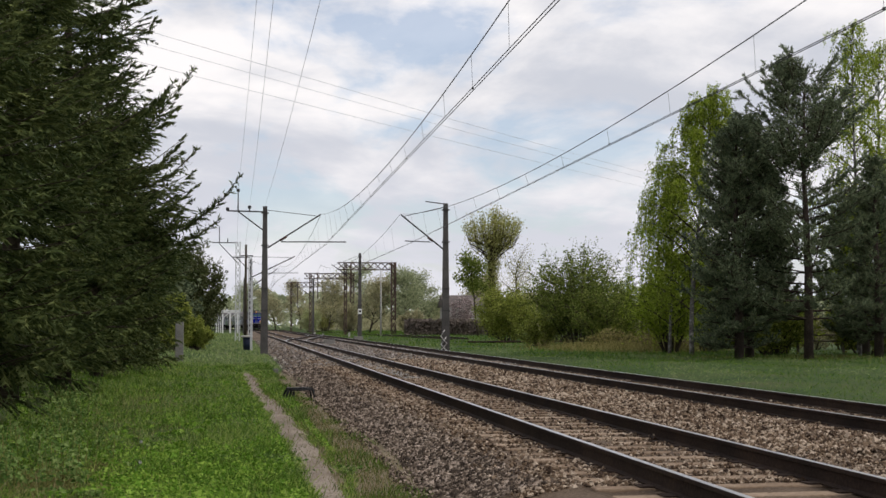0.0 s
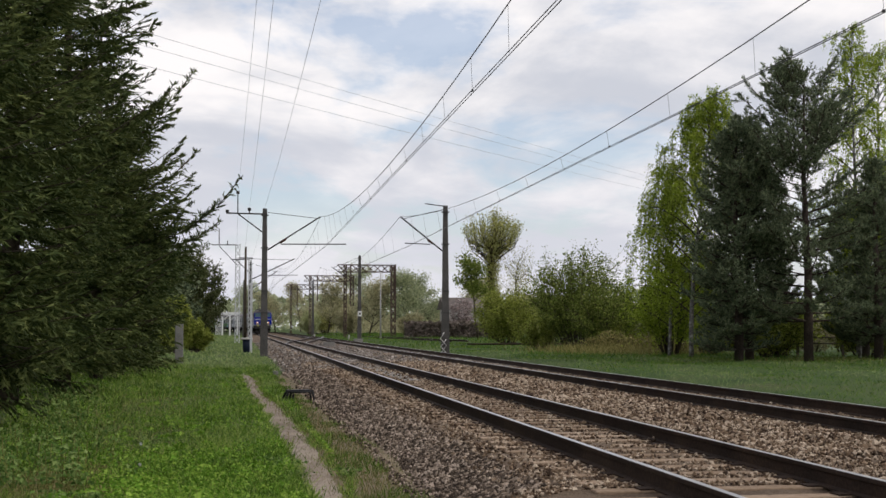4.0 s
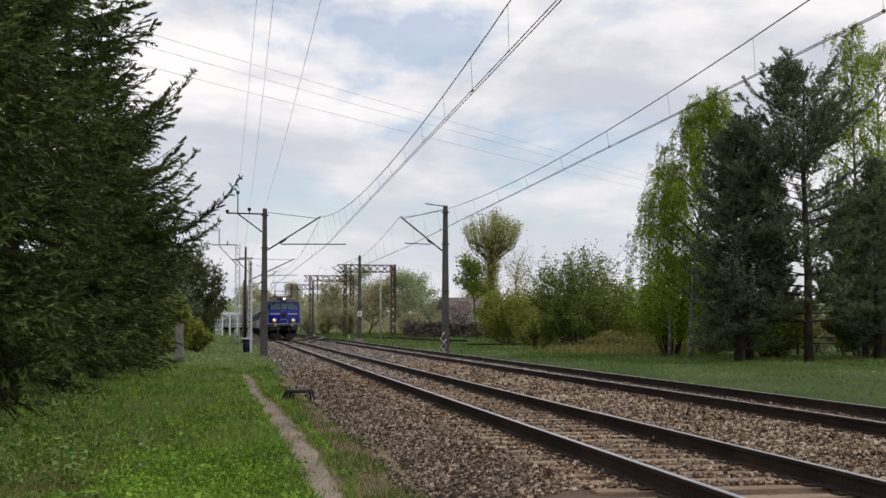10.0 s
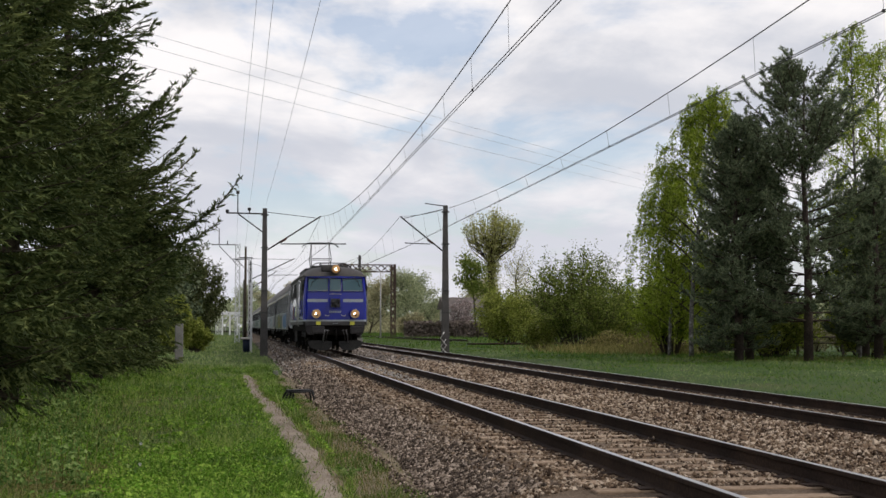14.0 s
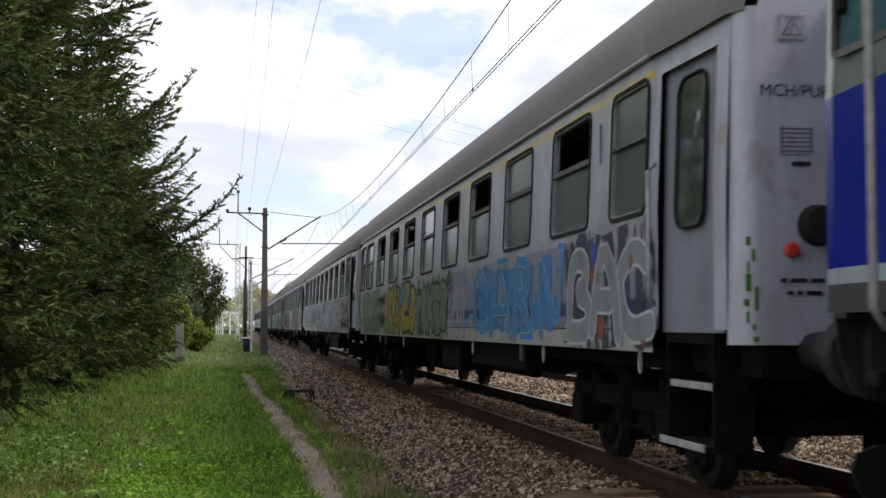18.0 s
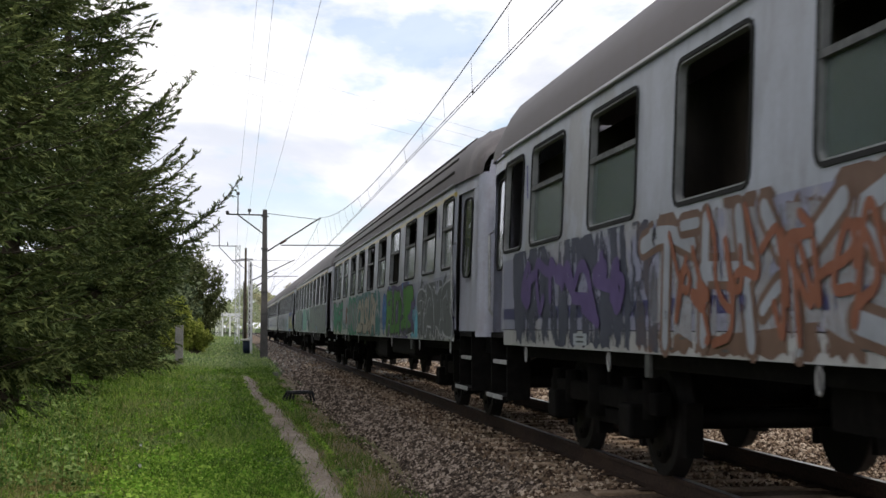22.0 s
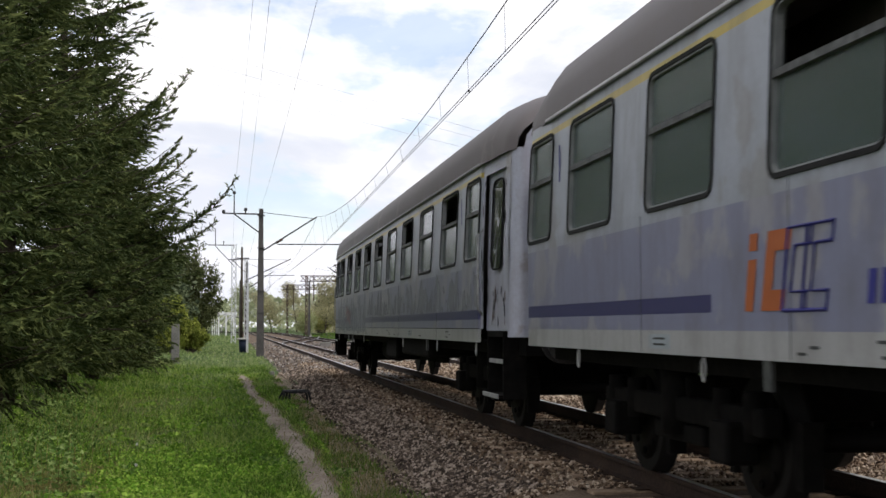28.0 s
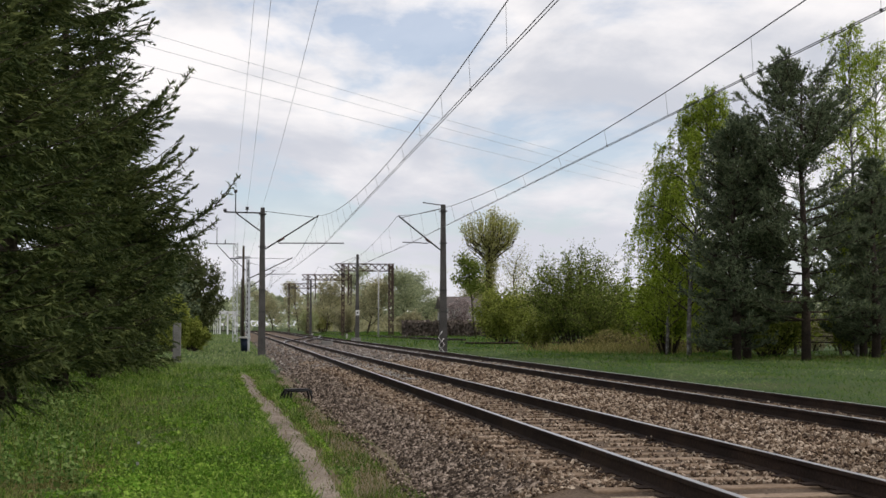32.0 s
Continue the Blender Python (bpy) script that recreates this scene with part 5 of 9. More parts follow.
def build_left():
    spruce(-4.5, 20.6, 14.5, 3.1, 11, 35, 9, 0.073, 0.032, "tall dark spruce with drooping boughs close beside the path", away=0.35, skirt=0.68)
    spruce(-4.2, 26.0, 15.0, 3.2, 12, 33, 8, 0.074, 0.034, away=0.4)
    spruce(-3.9, 31.5, 13.2, 3.3, 13, 26, 8, 0.074, 0.036, reach_out=((-8, 2.85, 6.2, 7.5), (-22, 2.6, 6.0, 7.0), (4, 2.95, 4.6, 5.6), (-20, 2.5, 5.6, 6.5)))
    spruce(-3.8, 38.0, 10.6, 3.5, 14, 28, 10, 0.088, 0.037, reach_out=((-6, 3.95, 4.0, 5.55), (-14, 3.4, 3.8, 4.8), (2, 3.3, 3.6, 4.4)))
    spruce(-4.3, 45.0, 9.5, 4.1, 15, 26, 10, 0.092, 0.042, skirt=0.5)
    spruce(-4.6, 52.0, 9.0, 3.6, 16, 23, 9, 0.10, 0.048, skirt=0.5)
    spruce(-5.0, 15.2, 13.0, 3.2, 17, 28, 9, 0.070, 0.030, skirt=0.74, away=0.3, low=1.25)
    for k, (x, y, h) in enumerate(((-8.2, 27.0, 13.0), (-7.8, 35.0, 12.5), (-8.0, 43.0, 11.0))):
        spruce(x, y, h, 3.3, 60 + k, 20, 8, 0.13, 0.07, "dark spruce in the second row behind the others", skirt=0.9)
    shrub("roadside_bush", "yellow green spring bush beyond the spruces", -3.6, 78, 31, 3.2, 3.6, "bush", 0.13, 5200, 10)
    shrub("roadside_tree", "round dark leafy tree beyond the spruce row", -2.85, 97, 55, 5.2, 7.9, "dusky", 0.15, 11000, 18)
    shrub("roadside_bush", "low yellow green spring bush by the grass", -2.5, 84, 32, 2.4, 2.2, "bush", 0.14, 3600, 9)
    for k, (x, y, h) in enumerate(((-4.6, 92, 6.4), (-6.8, 100, 8.0), (-5.5, 118, 6.8))):
        leaf_tree("roadside_tree", "dark leafy tree beyond the spruce row", x, y, 40 + k, h, 0.16, "pine", "bark", 0.14, 10000, 0.12, 0.42, 12, 0.4)
    for k, (x, y) in enumerate(((-2.35, 58.0), (-2.55, 62.0))):
        p = thing("concrete_post", "weathered grey concrete post in the grass", "post", at=pose(x, y, float(ground_z(x, y)) - 0.05), group="concrete posts")
        part("shaft", Build().box(-0.16, 0.16, -0.12, 0.12, 0, 1.75, bevel=0.02), MAT["concrete"], p)

    def path_at(y):
        return np.interp(y, [p[1] for p in PATH], [p[0] for p in PATH])

    def tone(x, y, k=0.0):
        return 0.5 + 0.25 * np.sin(x * 1.7 + 1.3 * np.sin(y * 0.55 + k) + k) + 0.25 * np.sin(y * 0.8 + 1.9 * np.sin(x * 0.9 + 2 + k))

    def worn(x, y):
        """The trodden path and an old brown patch, where little grows."""
        on_path = np.abs(x - path_at(y)) < np.interp(y, [8, 18, 30, 36, 39, 41, 44], [0.21, 0.26, 0.29, 0.16, 0.4, 0.34, 0.02])
        brown = np.hypot((x + 1.75) / 0.42, (y - 14.2) / 1.9) + 0.5 * (tone(x * 3, y * 2) - 0.5) < 0.85
        return on_path | (brown & (RNG.uniform(0, 1, len(x)) < 0.75))

    def turf(n, lo=11.4, hi=54.0, west=-6.5, power=1.9):
        y = lo + (hi - lo) * RNG.uniform(0, 1, n) ** power
        x = np.maximum(west, RNG.uniform(-0.145, 0.13, n) * y - 0.4)
        x = np.minimum(x, RNG.uniform(0.6, 1.2, n))
        ok = ~worn(x, y)
        return x[ok], y[ok]

    def clumps(n, k, spread=0.07):
        cx, cy = turf(n // 22)
        on = tone(cx, cy, k) > 0.52
        i = RNG.integers(0, int(on.sum()), n)
        return cx[on][i] + RNG.normal(0, spread, n), cy[on][i] + RNG.normal(0, spread, n)

    def sown(name, label, mat, spots, height, width, lean):
        x, y = spots
        blades(name, label, MAT[mat], len(x), lambda n: (x, y), height, width, lean)

    def leafage(name, label, mat, spots, z0, z1, size, flat):
        x, y = spots
        c = np.stack([x, y, ground_z(x, y) + RNG.uniform(z0, z1, len(x))], 1)
        tagged(new(name, leaf_cloud(c, size, mat, name, flat)), label, "weeds", kind="stuff")

    sown("grass_left", "lush green spring grass beside the path", "grass", turf(72000), 0.050, 0.010, 0.9)
    sown("tall_grass_clumps", "clumps of longer dark grass in the lawn", "meadow", clumps(22000, 0.0), 0.10, 0.009, 1.0)
    sown("bright_grass_clumps", "clumps of fresh bright grass in the lawn", "grass", clumps(22000, 1.7), 0.085, 0.010, 1.0)
    sown("pale_grass", "pale feathery grass farther along the path", "grass_pale", turf(34000, 19, 62, -4, 1.3), 0.085, 0.007, 0.8)
    x, y = turf(70000)
    bright = tone(x, y, 0.6) + 0.25 * np.exp(-(((x + 0.9) / 0.8) ** 2 + ((y - 17.5) / 4.5) ** 2)) + RNG.normal(0, 0.1, len(x)) > 0.50
    leafage("clover_leaves", "patches of small bright clover leaves in the grass", "weed", (x[bright], y[bright]), 0.03, 0.10, 0.025, 0.6)
    leafage("weed_leaves", "broad dandelion and plantain leaves in the grass", "weed", clumps(9000, 3.1, 0.05), 0.02, 0.08, 0.05, 0.6)
    leafage("grey_herb_leaves", "grey green ground herbs near the spruces", "herb", clumps(2600, 5.0, 0.09), 0.03, 0.10, 0.026, 0.5)
    # upright weeds at the foot of the spruces
    r = np.random.default_rng(404)
    stalks, cs = Build(), []
    for k in range(170):
        y = 13.0 + 20 * r.uniform() ** 1.5
        x = -0.118 * y - 0.35 + r.normal(0, 0.35) + 0.02 * (y - 13)
        h = r.uniform(0.16, 0.42)
        z = float(ground_z(x, y))
        top = np.array([x + r.normal(0, 0.05), y + r.normal(0, 0.05), z + h])
        stalks.tube([(x, y, z - 0.01), tuple(top)], [0.005, 0.003], 3, caps=False)
        u = r.uniform(0.15, 1.0, 22)[:, None]
        cs.append(np.array([x, y, z]) * (1 - u) + top * u + r.normal(0, 0.045, (22, 3)))
    tagged(part("weed_stalks", stalks, MAT["tawny"]), "thin stalks of weeds below the spruces", "weeds", kind="stuff")
    tagged(new("tall_weeds", leaf_cloud(np.concatenate(cs), 0.034, "herb", "tall_weeds", 0.3)), "tall leafy weeds below the spruces", "weeds", kind="stuff")
    sown("grass_tufts", "taller green grass tufts under the spruces", "grass", (RNG.normal(-2.6, 0.9, 8000), 14 + 40 * RNG.uniform(0, 1, 8000) ** 1.5), 0.12, 0.009, 0.8)

    def patches(n):
        y = 11.5 + 34 * RNG.uniform(0, 1, n) ** 1.7
        x = path_at(y) + RNG.uniform(0.2, 1.0, n)
        keep = np.sin(x * 5.1 + 1.2 * np.sin(y * 1.3)) + np.sin(y * 1.9 + x * 2) + np.interp(y, [9, 15, 24, 40], [0.9, 0.5, -0.5, 0.6]) > 0.95
        return x[keep], y[keep]

    y = 11.5 + 30 * RNG.uniform(0, 1, 13000) ** 1.6
    sown("grass_verge", "sparse dry grass between path and ballast", "grass_dry", (path_at(y) + RNG.normal(0.5, 0.25, 13000), y), 0.045, 0.009, 0.7)
    sown("verge_tufts", "patchy green grass on the trampled verge", "meadow", patches(13000), 0.05, 0.010, 0.8)
    sown("dry_patch", "patch of old brown grass among the fresh green", "tawny", (RNG.normal(-1.75, 0.28, 7000), RNG.normal(14.2, 1.3, 7000)), 0.05, 0.008, 1.6)
    sown("dry_stalks", "dry brown grass stalks among the green", "grass_dry", (RNG.normal(-2.0, 0.7, 7000), 11.6 + 20 * RNG.uniform(0, 1, 7000) ** 1.6), 0.09, 0.008, 1.0)
    sown("far_grass_left", "short green grass along the line", "grass_pale", (RNG.uniform(-7, 1.7, 30000), 50 + 190 * RNG.uniform(0, 1, 30000) ** 1.7), 0.09, 0.011, 0.9)
    y = 11.5 + 32 * RNG.uniform(0, 1, 11000) ** 1.5
    off = (0.25 + 0.06 * np.sin(y * 2.3) + RNG.normal(0, 0.05, 11000)) * np.where(RNG.uniform(0, 1, 11000) < 0.6, -1, 1)
    sown("path_edge_grass", "short uneven grass growing over the path edges", "grass", (path_at(y) + off, y), 0.05, 0.009, 0.9)
    seed_head = Build()
    for k in range(8):
        for j in range(14):
            a, e = 6.283 * j / 14, -1.2 + 2.5 * k / 7
            w = Vector((math.cos(a) * math.cos(e), math.sin(a) * math.cos(e), math.sin(e)))
            seed_head.tube([w * 0.004, w * 0.019], [0.001, 0.003], 3, caps=False)
    seed_head.tube([(0, 0, -0.2), (0, 0, 0)], 0.003, 5, 1)
    seed_mesh = seed_head.mesh("seed_head", [MAT["dandelion"], MAT["grass"]])
    for x, y in ((-0.98, 14.4), (-1.18, 17.5)):
        d = thing("dandelion", "white dandelion clock standing in the grass", "flower", at=pose(x, y, float(ground_z(x, y)) + 0.17), group="dandelions")
        part("seed_head", seed_mesh, None, d)


def build_right():
    pine(25.9, 57.5, 51, 13.2, 3.7, "dark green Scots pine with a reddish trunk", 0.14, 0.45, ((0, 0.7), (0.2, 0.95), (0.45, 0.95), (0.7, 0.88), (0.88, 0.62), (1.0, 0.16)))
    pine(23.0, 58.6, 52, 11.0, 2.6, "dense dark pine with boughs to the ground", 0.05, profile=((0, 0.7), (0.25, 1.0), (0.5, 0.92), (0.75, 0.55), (1.0, 0.12)))
    pine(24.3, 60.6, 56, 12.0, 2.5, "slim dark pine between two larger ones", 0.15)
    pine(30.8, 60.4, 53, 9.7, 1.9, "dark pine standing before the birches", 0.12, 0.4)
    pine(31.9, 64.0, 54, 8.4, 2.6, "low spreading pine at the edge of the wood", 0.1)
    birch(23.8, 67.0, 61, 13.7, 3.5, "slender birch in fresh yellow green leaf", 1150, lean=(1.2, 0))
    birch(23.4, 69.5, 62, 10.0, 2.5, "smaller birch in fresh yellow green leaf", 480, trunk_r=0.1)
    birch(31.3, 63.5, 63, 17.2, 2.4, "tall birch in thin spring leaf behind the pine", 420)
    birch(34.0, 66.0, 64, 16.5, 2.6, "tall birch in thin spring leaf behind the pine", 380)
    shrub("spring_bush", "broad olive green bush with spiky arching stems", 24.1, 92.0, 71, 8.6, 7.6, "olive", 0.12, 15000, 30, "spring bushes", spiky=1.0)
    shrub("spring_bush", "lower spreading bush before the broad one", 25.4, 88.5, 171, 7.4, 4.8, "olive", 0.12, 9000, 22, "spring bushes", spiky=0.5)
    shrub("spring_bush", "small yellow green bush at the foot of the broad one", 21.6, 93.0, 172, 3.6, 2.2, "bush", 0.11, 3600, 12, "spring bushes", spiky=0.5)
    shrub("birch_sapling", "thick young birch growth in bright leaf", 24.6, 73.0, 173, 5.0, 6.4, "birch", 0.11, 9500, 20, "birch saplings", spiky=0.8)
    shrub("birch_sapling", "thick young birch growth in bright leaf", 27.6, 75.0, 174, 5.0, 5.4, "birch", 0.11, 8000, 18, "birch saplings", spiky=0.8)
    shrub("birch_sapling", "low birch growth behind the pines", 30.2, 71.0, 175, 5.0, 4.0, "birch", 0.12, 5500, 14, "birch saplings", spiky=0.6)
    shrub("spring_bush", "yellow green bush beside the meadow", 22.5, 109.0, 72, 6.6, 5.2, "bush", 0.14, 9500, 20, "spring bushes", spiky=0.7)
    shrub("spring_bush", "low undergrowth among the pines", 27.6, 66.0, 74, 5.0, 2.8, "bush", 0.12, 5200, 14, "spring bushes")
    shrub("spring_bush", "low undergrowth among the pines", 33.0, 66.0, 75, 5.6, 3.6, "bush", 0.13, 5200, 14, "spring bushes")
    shrub("spring_bush", "leafy bush behind the pines", 36.5, 70.0, 76, 6.0, 5.5, "birch", 0.13, 6000, 14, "spring bushes")
    for k in range(9):
        shrub("scrub_bush", "low budding scrub at the far edge of the meadow", 25.5 + 2.6 * k, 88 - 2.2 * k + 3 * (k % 2), 300 + k, 4.2, 2.0 + 0.5 * (k % 3), ("bush", "thicket", "bush")[k % 3], 0.14, 2600, 9, "scrub bushes")
    shrub("reed_clump", "tawny dry reeds at the meadow edge", 24.3, 83.5, 77, 4.6, 0.8, "tawny", 0.12, 3400, 16, spiky=0.6)
    shrub("reed_clump", "tawny dry reeds at the meadow edge", 26.4, 80.0, 78, 4.6, 0.7, "tawny", 0.12, 3400, 14, spiky=0.6)
    pollard(28.2, 145.0, 81)
    leaf_tree("willow_tree", "bare drooping willow beside the pollard", 30.6, 146.0, 82, 9.0, 0.16, "willow", "bark", 0.08, 3500, 0.35, 0.4, 14, 0.3, 1.6, levels=3, up=0.5, lean=(0.08, 0))
    leaf_tree("round_tree", "small fresh green tree beside the pollard", 26.3, 143.0, 83, 8.4, 0.12, "olive", "bark", 0.15, 3200, 0.5, 0.30, 10, 0.4)
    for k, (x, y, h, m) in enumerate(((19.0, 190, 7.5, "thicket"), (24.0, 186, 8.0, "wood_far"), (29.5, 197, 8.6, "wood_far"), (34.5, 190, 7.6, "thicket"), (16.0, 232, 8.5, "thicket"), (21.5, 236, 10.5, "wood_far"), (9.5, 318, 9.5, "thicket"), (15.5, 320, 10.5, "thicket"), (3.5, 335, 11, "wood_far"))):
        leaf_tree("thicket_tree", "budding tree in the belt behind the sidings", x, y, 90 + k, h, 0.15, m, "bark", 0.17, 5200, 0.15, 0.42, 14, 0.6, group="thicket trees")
    for k, (x, y, w, h, m) in enumerate(((16.6, 250, 5.5, 5.6, "willow"), (17.2, 205, 5.0, 5.0, "thicket"), (30.5, 122, 8.0, 4.6, "bush"), (36.0, 116, 8.0, 5.0, "bush"), (12.7, 228, 4.2, 4.6, "blossom"), (28.2, 165, 4.6, 5.4, "blossom_pink"), (22.4, 168, 4.5, 3.2, "thicket"))):
        shrub("spring_bush", {"blossom": "pale blossoming bush by the track", "blossom_pink": "pinkish blossoming garden shrub", "thicket": "brown budding thicket by the sidings", "willow": "yellowish willow bush by the sidings"}.get(m, "yellow green bush beyond the meadow"), x, y, 120 + k, w, h, m, 0.2 if y > 140 else 0.16, 1300 if m == "blossom_pink" else 4200, 13, "spring bushes")
    def meadow_patch(n, share):
        x, y = 11.1 + 20 * RNG.uniform(0, 1, n), 26 + 80 * RNG.uniform(0, 1, n) ** 1.3
        tone = np.sin(x * 0.9 + 1.5 * np.sin(y * 0.21)) + np.sin(y * 0.33 + 1.2 * np.sin(x * 0.6)) + RNG.normal(0, 0.5, n)
        on = tone > 0.4 if share else tone <= 0.4
        return x[on], y[on]

    for mat, share, name, label in (("meadow", 0, "meadow_grass", "short green meadow grass beyond the far track"), ("grass_pale", 1, "pale_meadow_grass", "paler patches of short meadow grass")):
        x, y = meadow_patch(50000, share)
        blades(name, label, MAT[mat], len(x), lambda n: (x, y), 0.055, 0.009, 1.3)
    blades("meadow_tufts", "longer leaning grass at the meadow edge", MAT["meadow"], 5000, lambda n: (RNG.uniform(15, 34, n), RNG.normal(66, 9, n)), 0.15, 0.010, 1.1)
    blades("tawny_grass", "tawny old grass below the bushes", MAT["tawny"], 9000, lambda n: (RNG.normal(24.5, 2.2, n), RNG.normal(82, 3.5, n)), 0.34, 0.011, 0.7)
    blades("litter_grass", "old straw in the grass below the pines", MAT["tawny"], 3500, lambda n: (RNG.normal(28, 4, n), RNG.normal(62, 2.5, n)), 0.06, 0.010, 1.4)
    blades("far_meadow", "far green grass by the sidings", MAT["meadow"], 16000, lambda n: (RNG.uniform(11.5, 34, n), RNG.uniform(95, 230, n)), 0.16, 0.012)
    fence = thing("rail_fence", "weathered wooden rail fence behind the pines", "fence", at=pose(0, 0, 0))
    posts = [(26.5 + 2.2 * k, 72.0 - 1.0 * k) for k in range(10)]
    for x, y in posts:
        part("post", Build().box(x - 0.06, x + 0.06, y - 0.06, y + 0.06, -0.5, 0.75), MAT["fence"], fence)
    for (xa, ya), (xb, yb) in zip(posts, posts[1:]):
        for z in (0.28, 0.62):
            part("rail", Build().tube([(xa, ya - 0.08, z), (xb, yb - 0.08, z)], 0.045, 5), MAT["fence"], fence)
    hedge = thing("clipped_hedge", "brown clipped hedge before the gardens", "hedge", at=pose(0, 0, 0))
    core = Build()
    core.box(20.6, 34.0, 158.6, 159.6, -0.3, 1.2, bevel=0.2)
    part("stems", core, MAT["bark"], hedge)
    n = 9000
    c = np.stack([RNG.uniform(20.2, 34.4, n), 158.4 + RNG.uniform(-0.3, 1.4, n), RNG.uniform(-0.1, 1.0, n) * 1.7 + 0.12 * np.sin(RNG.uniform(0, 30, n))], 1)
    part("leaves", leaf_cloud(c, 0.22, "hedge", "leaves"), None, hedge)
    house = thing("garden_house", "small white house with a grey roof behind the hedge", "house", at=pose(32.6, 186.0, -0.2))
    part("wall", Build().box(-3.5, 3.5, -3, 3, 0, 3.9), MAT["house"], house)
    part("roof", Build().add([(-3.9, -3.4, 3.8), (3.9, -3.4, 3.8), (3.9, 3.4, 3.8), (-3.9, 3.4, 3.8), (-3.9, 0, 5.5), (3.9, 0, 5.5)], [(0, 1, 5, 4), (2, 3, 4, 5), (0, 4, 3), (1, 2, 5), (0, 3, 2, 1)]), MAT["roof_tile"], house)
    for x in (-2.2, 0.2, 2.2):
        w = part("window", Build().box(x - 0.5, x + 0.5, -3.04, -2.97, 1.0, 2.2), MAT["white_paint"], house)
        part("pane", Build().box(x - 0.4, x + 0.4, -3.06, -3.03, 1.1, 2.1), MAT["pane_dark"], w)
    siding = thing("siding_track", "overgrown siding with rusty rails in the grass", "railway track", kind="structure")
    for off in (-0.75, 0.75):
        part("rail", rail_mesh([(20 + off, 118), (17.5 + off, 150), (15.8 + off, 185), (14.8 + off, 240)]), [MAT["rail_side"], MAT["rail_top"]], siding)
    for off in (0.0, 1.5):
        part("rail", Build().tube([(17.8, 100 + off, -0.15), (46.0, 108 + off, -0.15)], 0.06, 4), MAT["rail_side"], siding)
    n = 42000
    a = RNG.uniform(-0.75, 1.25, n)
    d = RNG.uniform(360, 620, n)
    bump = 3.0 * np.sin(a * 23) + 2.0 * np.sin(a * 61 + 1) + 1.4 * np.sin(a * 131)
    x, y = np.sin(a) * d, np.cos(a) * d
    z = RNG.uniform(0, 1, n) ** 0.8 * np.maximum(5.0, (10.5 + bump) * d / 480)
    # haze over the woods and scrub is in their pale leaf colours
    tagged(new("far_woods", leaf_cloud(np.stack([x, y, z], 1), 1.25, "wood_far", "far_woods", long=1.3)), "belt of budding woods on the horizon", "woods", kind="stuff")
    n = 24000
    a = RNG.uniform(0.02, 0.3, n)
    d = RNG.uniform(250, 340, n)
    x, y = np.sin(a) * d, np.cos(a) * d
    z = RNG.uniform(0, 1, n) * (5.5 + 1.5 * np.sin(a * 90) + 1.2 * np.sin(a * 37))
    ok = x > 16 + (y - 250) * 0.0
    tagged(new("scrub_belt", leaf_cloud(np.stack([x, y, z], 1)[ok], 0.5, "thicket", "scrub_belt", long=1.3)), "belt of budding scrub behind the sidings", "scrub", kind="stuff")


build_left()
build_right()


# ---------- the train ----------
COACH, LOCO = 25.2, 14.1


def wall_x(z):
    return 1.45 if z <= 2.03 else 1.45 - 0.05 * (z - 2.03) / 1.11


def coach_half(l, tail=23.95):
    return float(np.interp(l, [0.6, 0.75, 2.08, tail, 24.82, 24.97], [1.30, 1.38, 1.425, 1.425, 1.38, 1.30])) if (l < 2.09 or l > tail - 0.01) else 1.45


BIG = [3.7 + 2.19 * k for k in range(9)]
SMALL = [2.14, 22.92]
DOORS = [(0.95, 1.95), (24.0, 24.9)]
WIN_Z = (2.03, 2.98)
CACHE = {}


def rounded(w, h, r, n=4):
    pts = []
    for cx, cz, a0 in ((w / 2 - r, h / 2 - r, 0), (-w / 2 + r, h / 2 - r, 90), (-w / 2 + r, -h / 2 + r, 180), (w / 2 - r, -h / 2 + r, 270)):
        for i in range(n + 1):
            a = radians(a0 + 90 * i / n)
            pts.append((cx + r * math.cos(a), cz + r * math.sin(a)))
    return pts


def ring_mesh(w, h, r, t, deep, proud=0.012):
    """A rounded window frame in the y-z plane, its face towards -x."""
    b = Build()
    outer, inner = rounded(w, h, r), rounded(w - 2 * t, h - 2 * t, max(0.01, r - t))
    n = len(outer)
    v = [(-proud, y, z) for y, z in outer] + [(-proud, y, z) for y, z in inner] + [(deep, y, z) for y, z in inner] + [(0.004, y, z) for y, z in outer]
    f = []
    for i in range(n):
        j = (i + 1) % n
        f += [(i, j, n + j, n + i), (n + i, n + j, 2 * n + j, 2 * n + i), (3 * n + i, 3 * n + j, j, i)]
    return b.add(v, f)


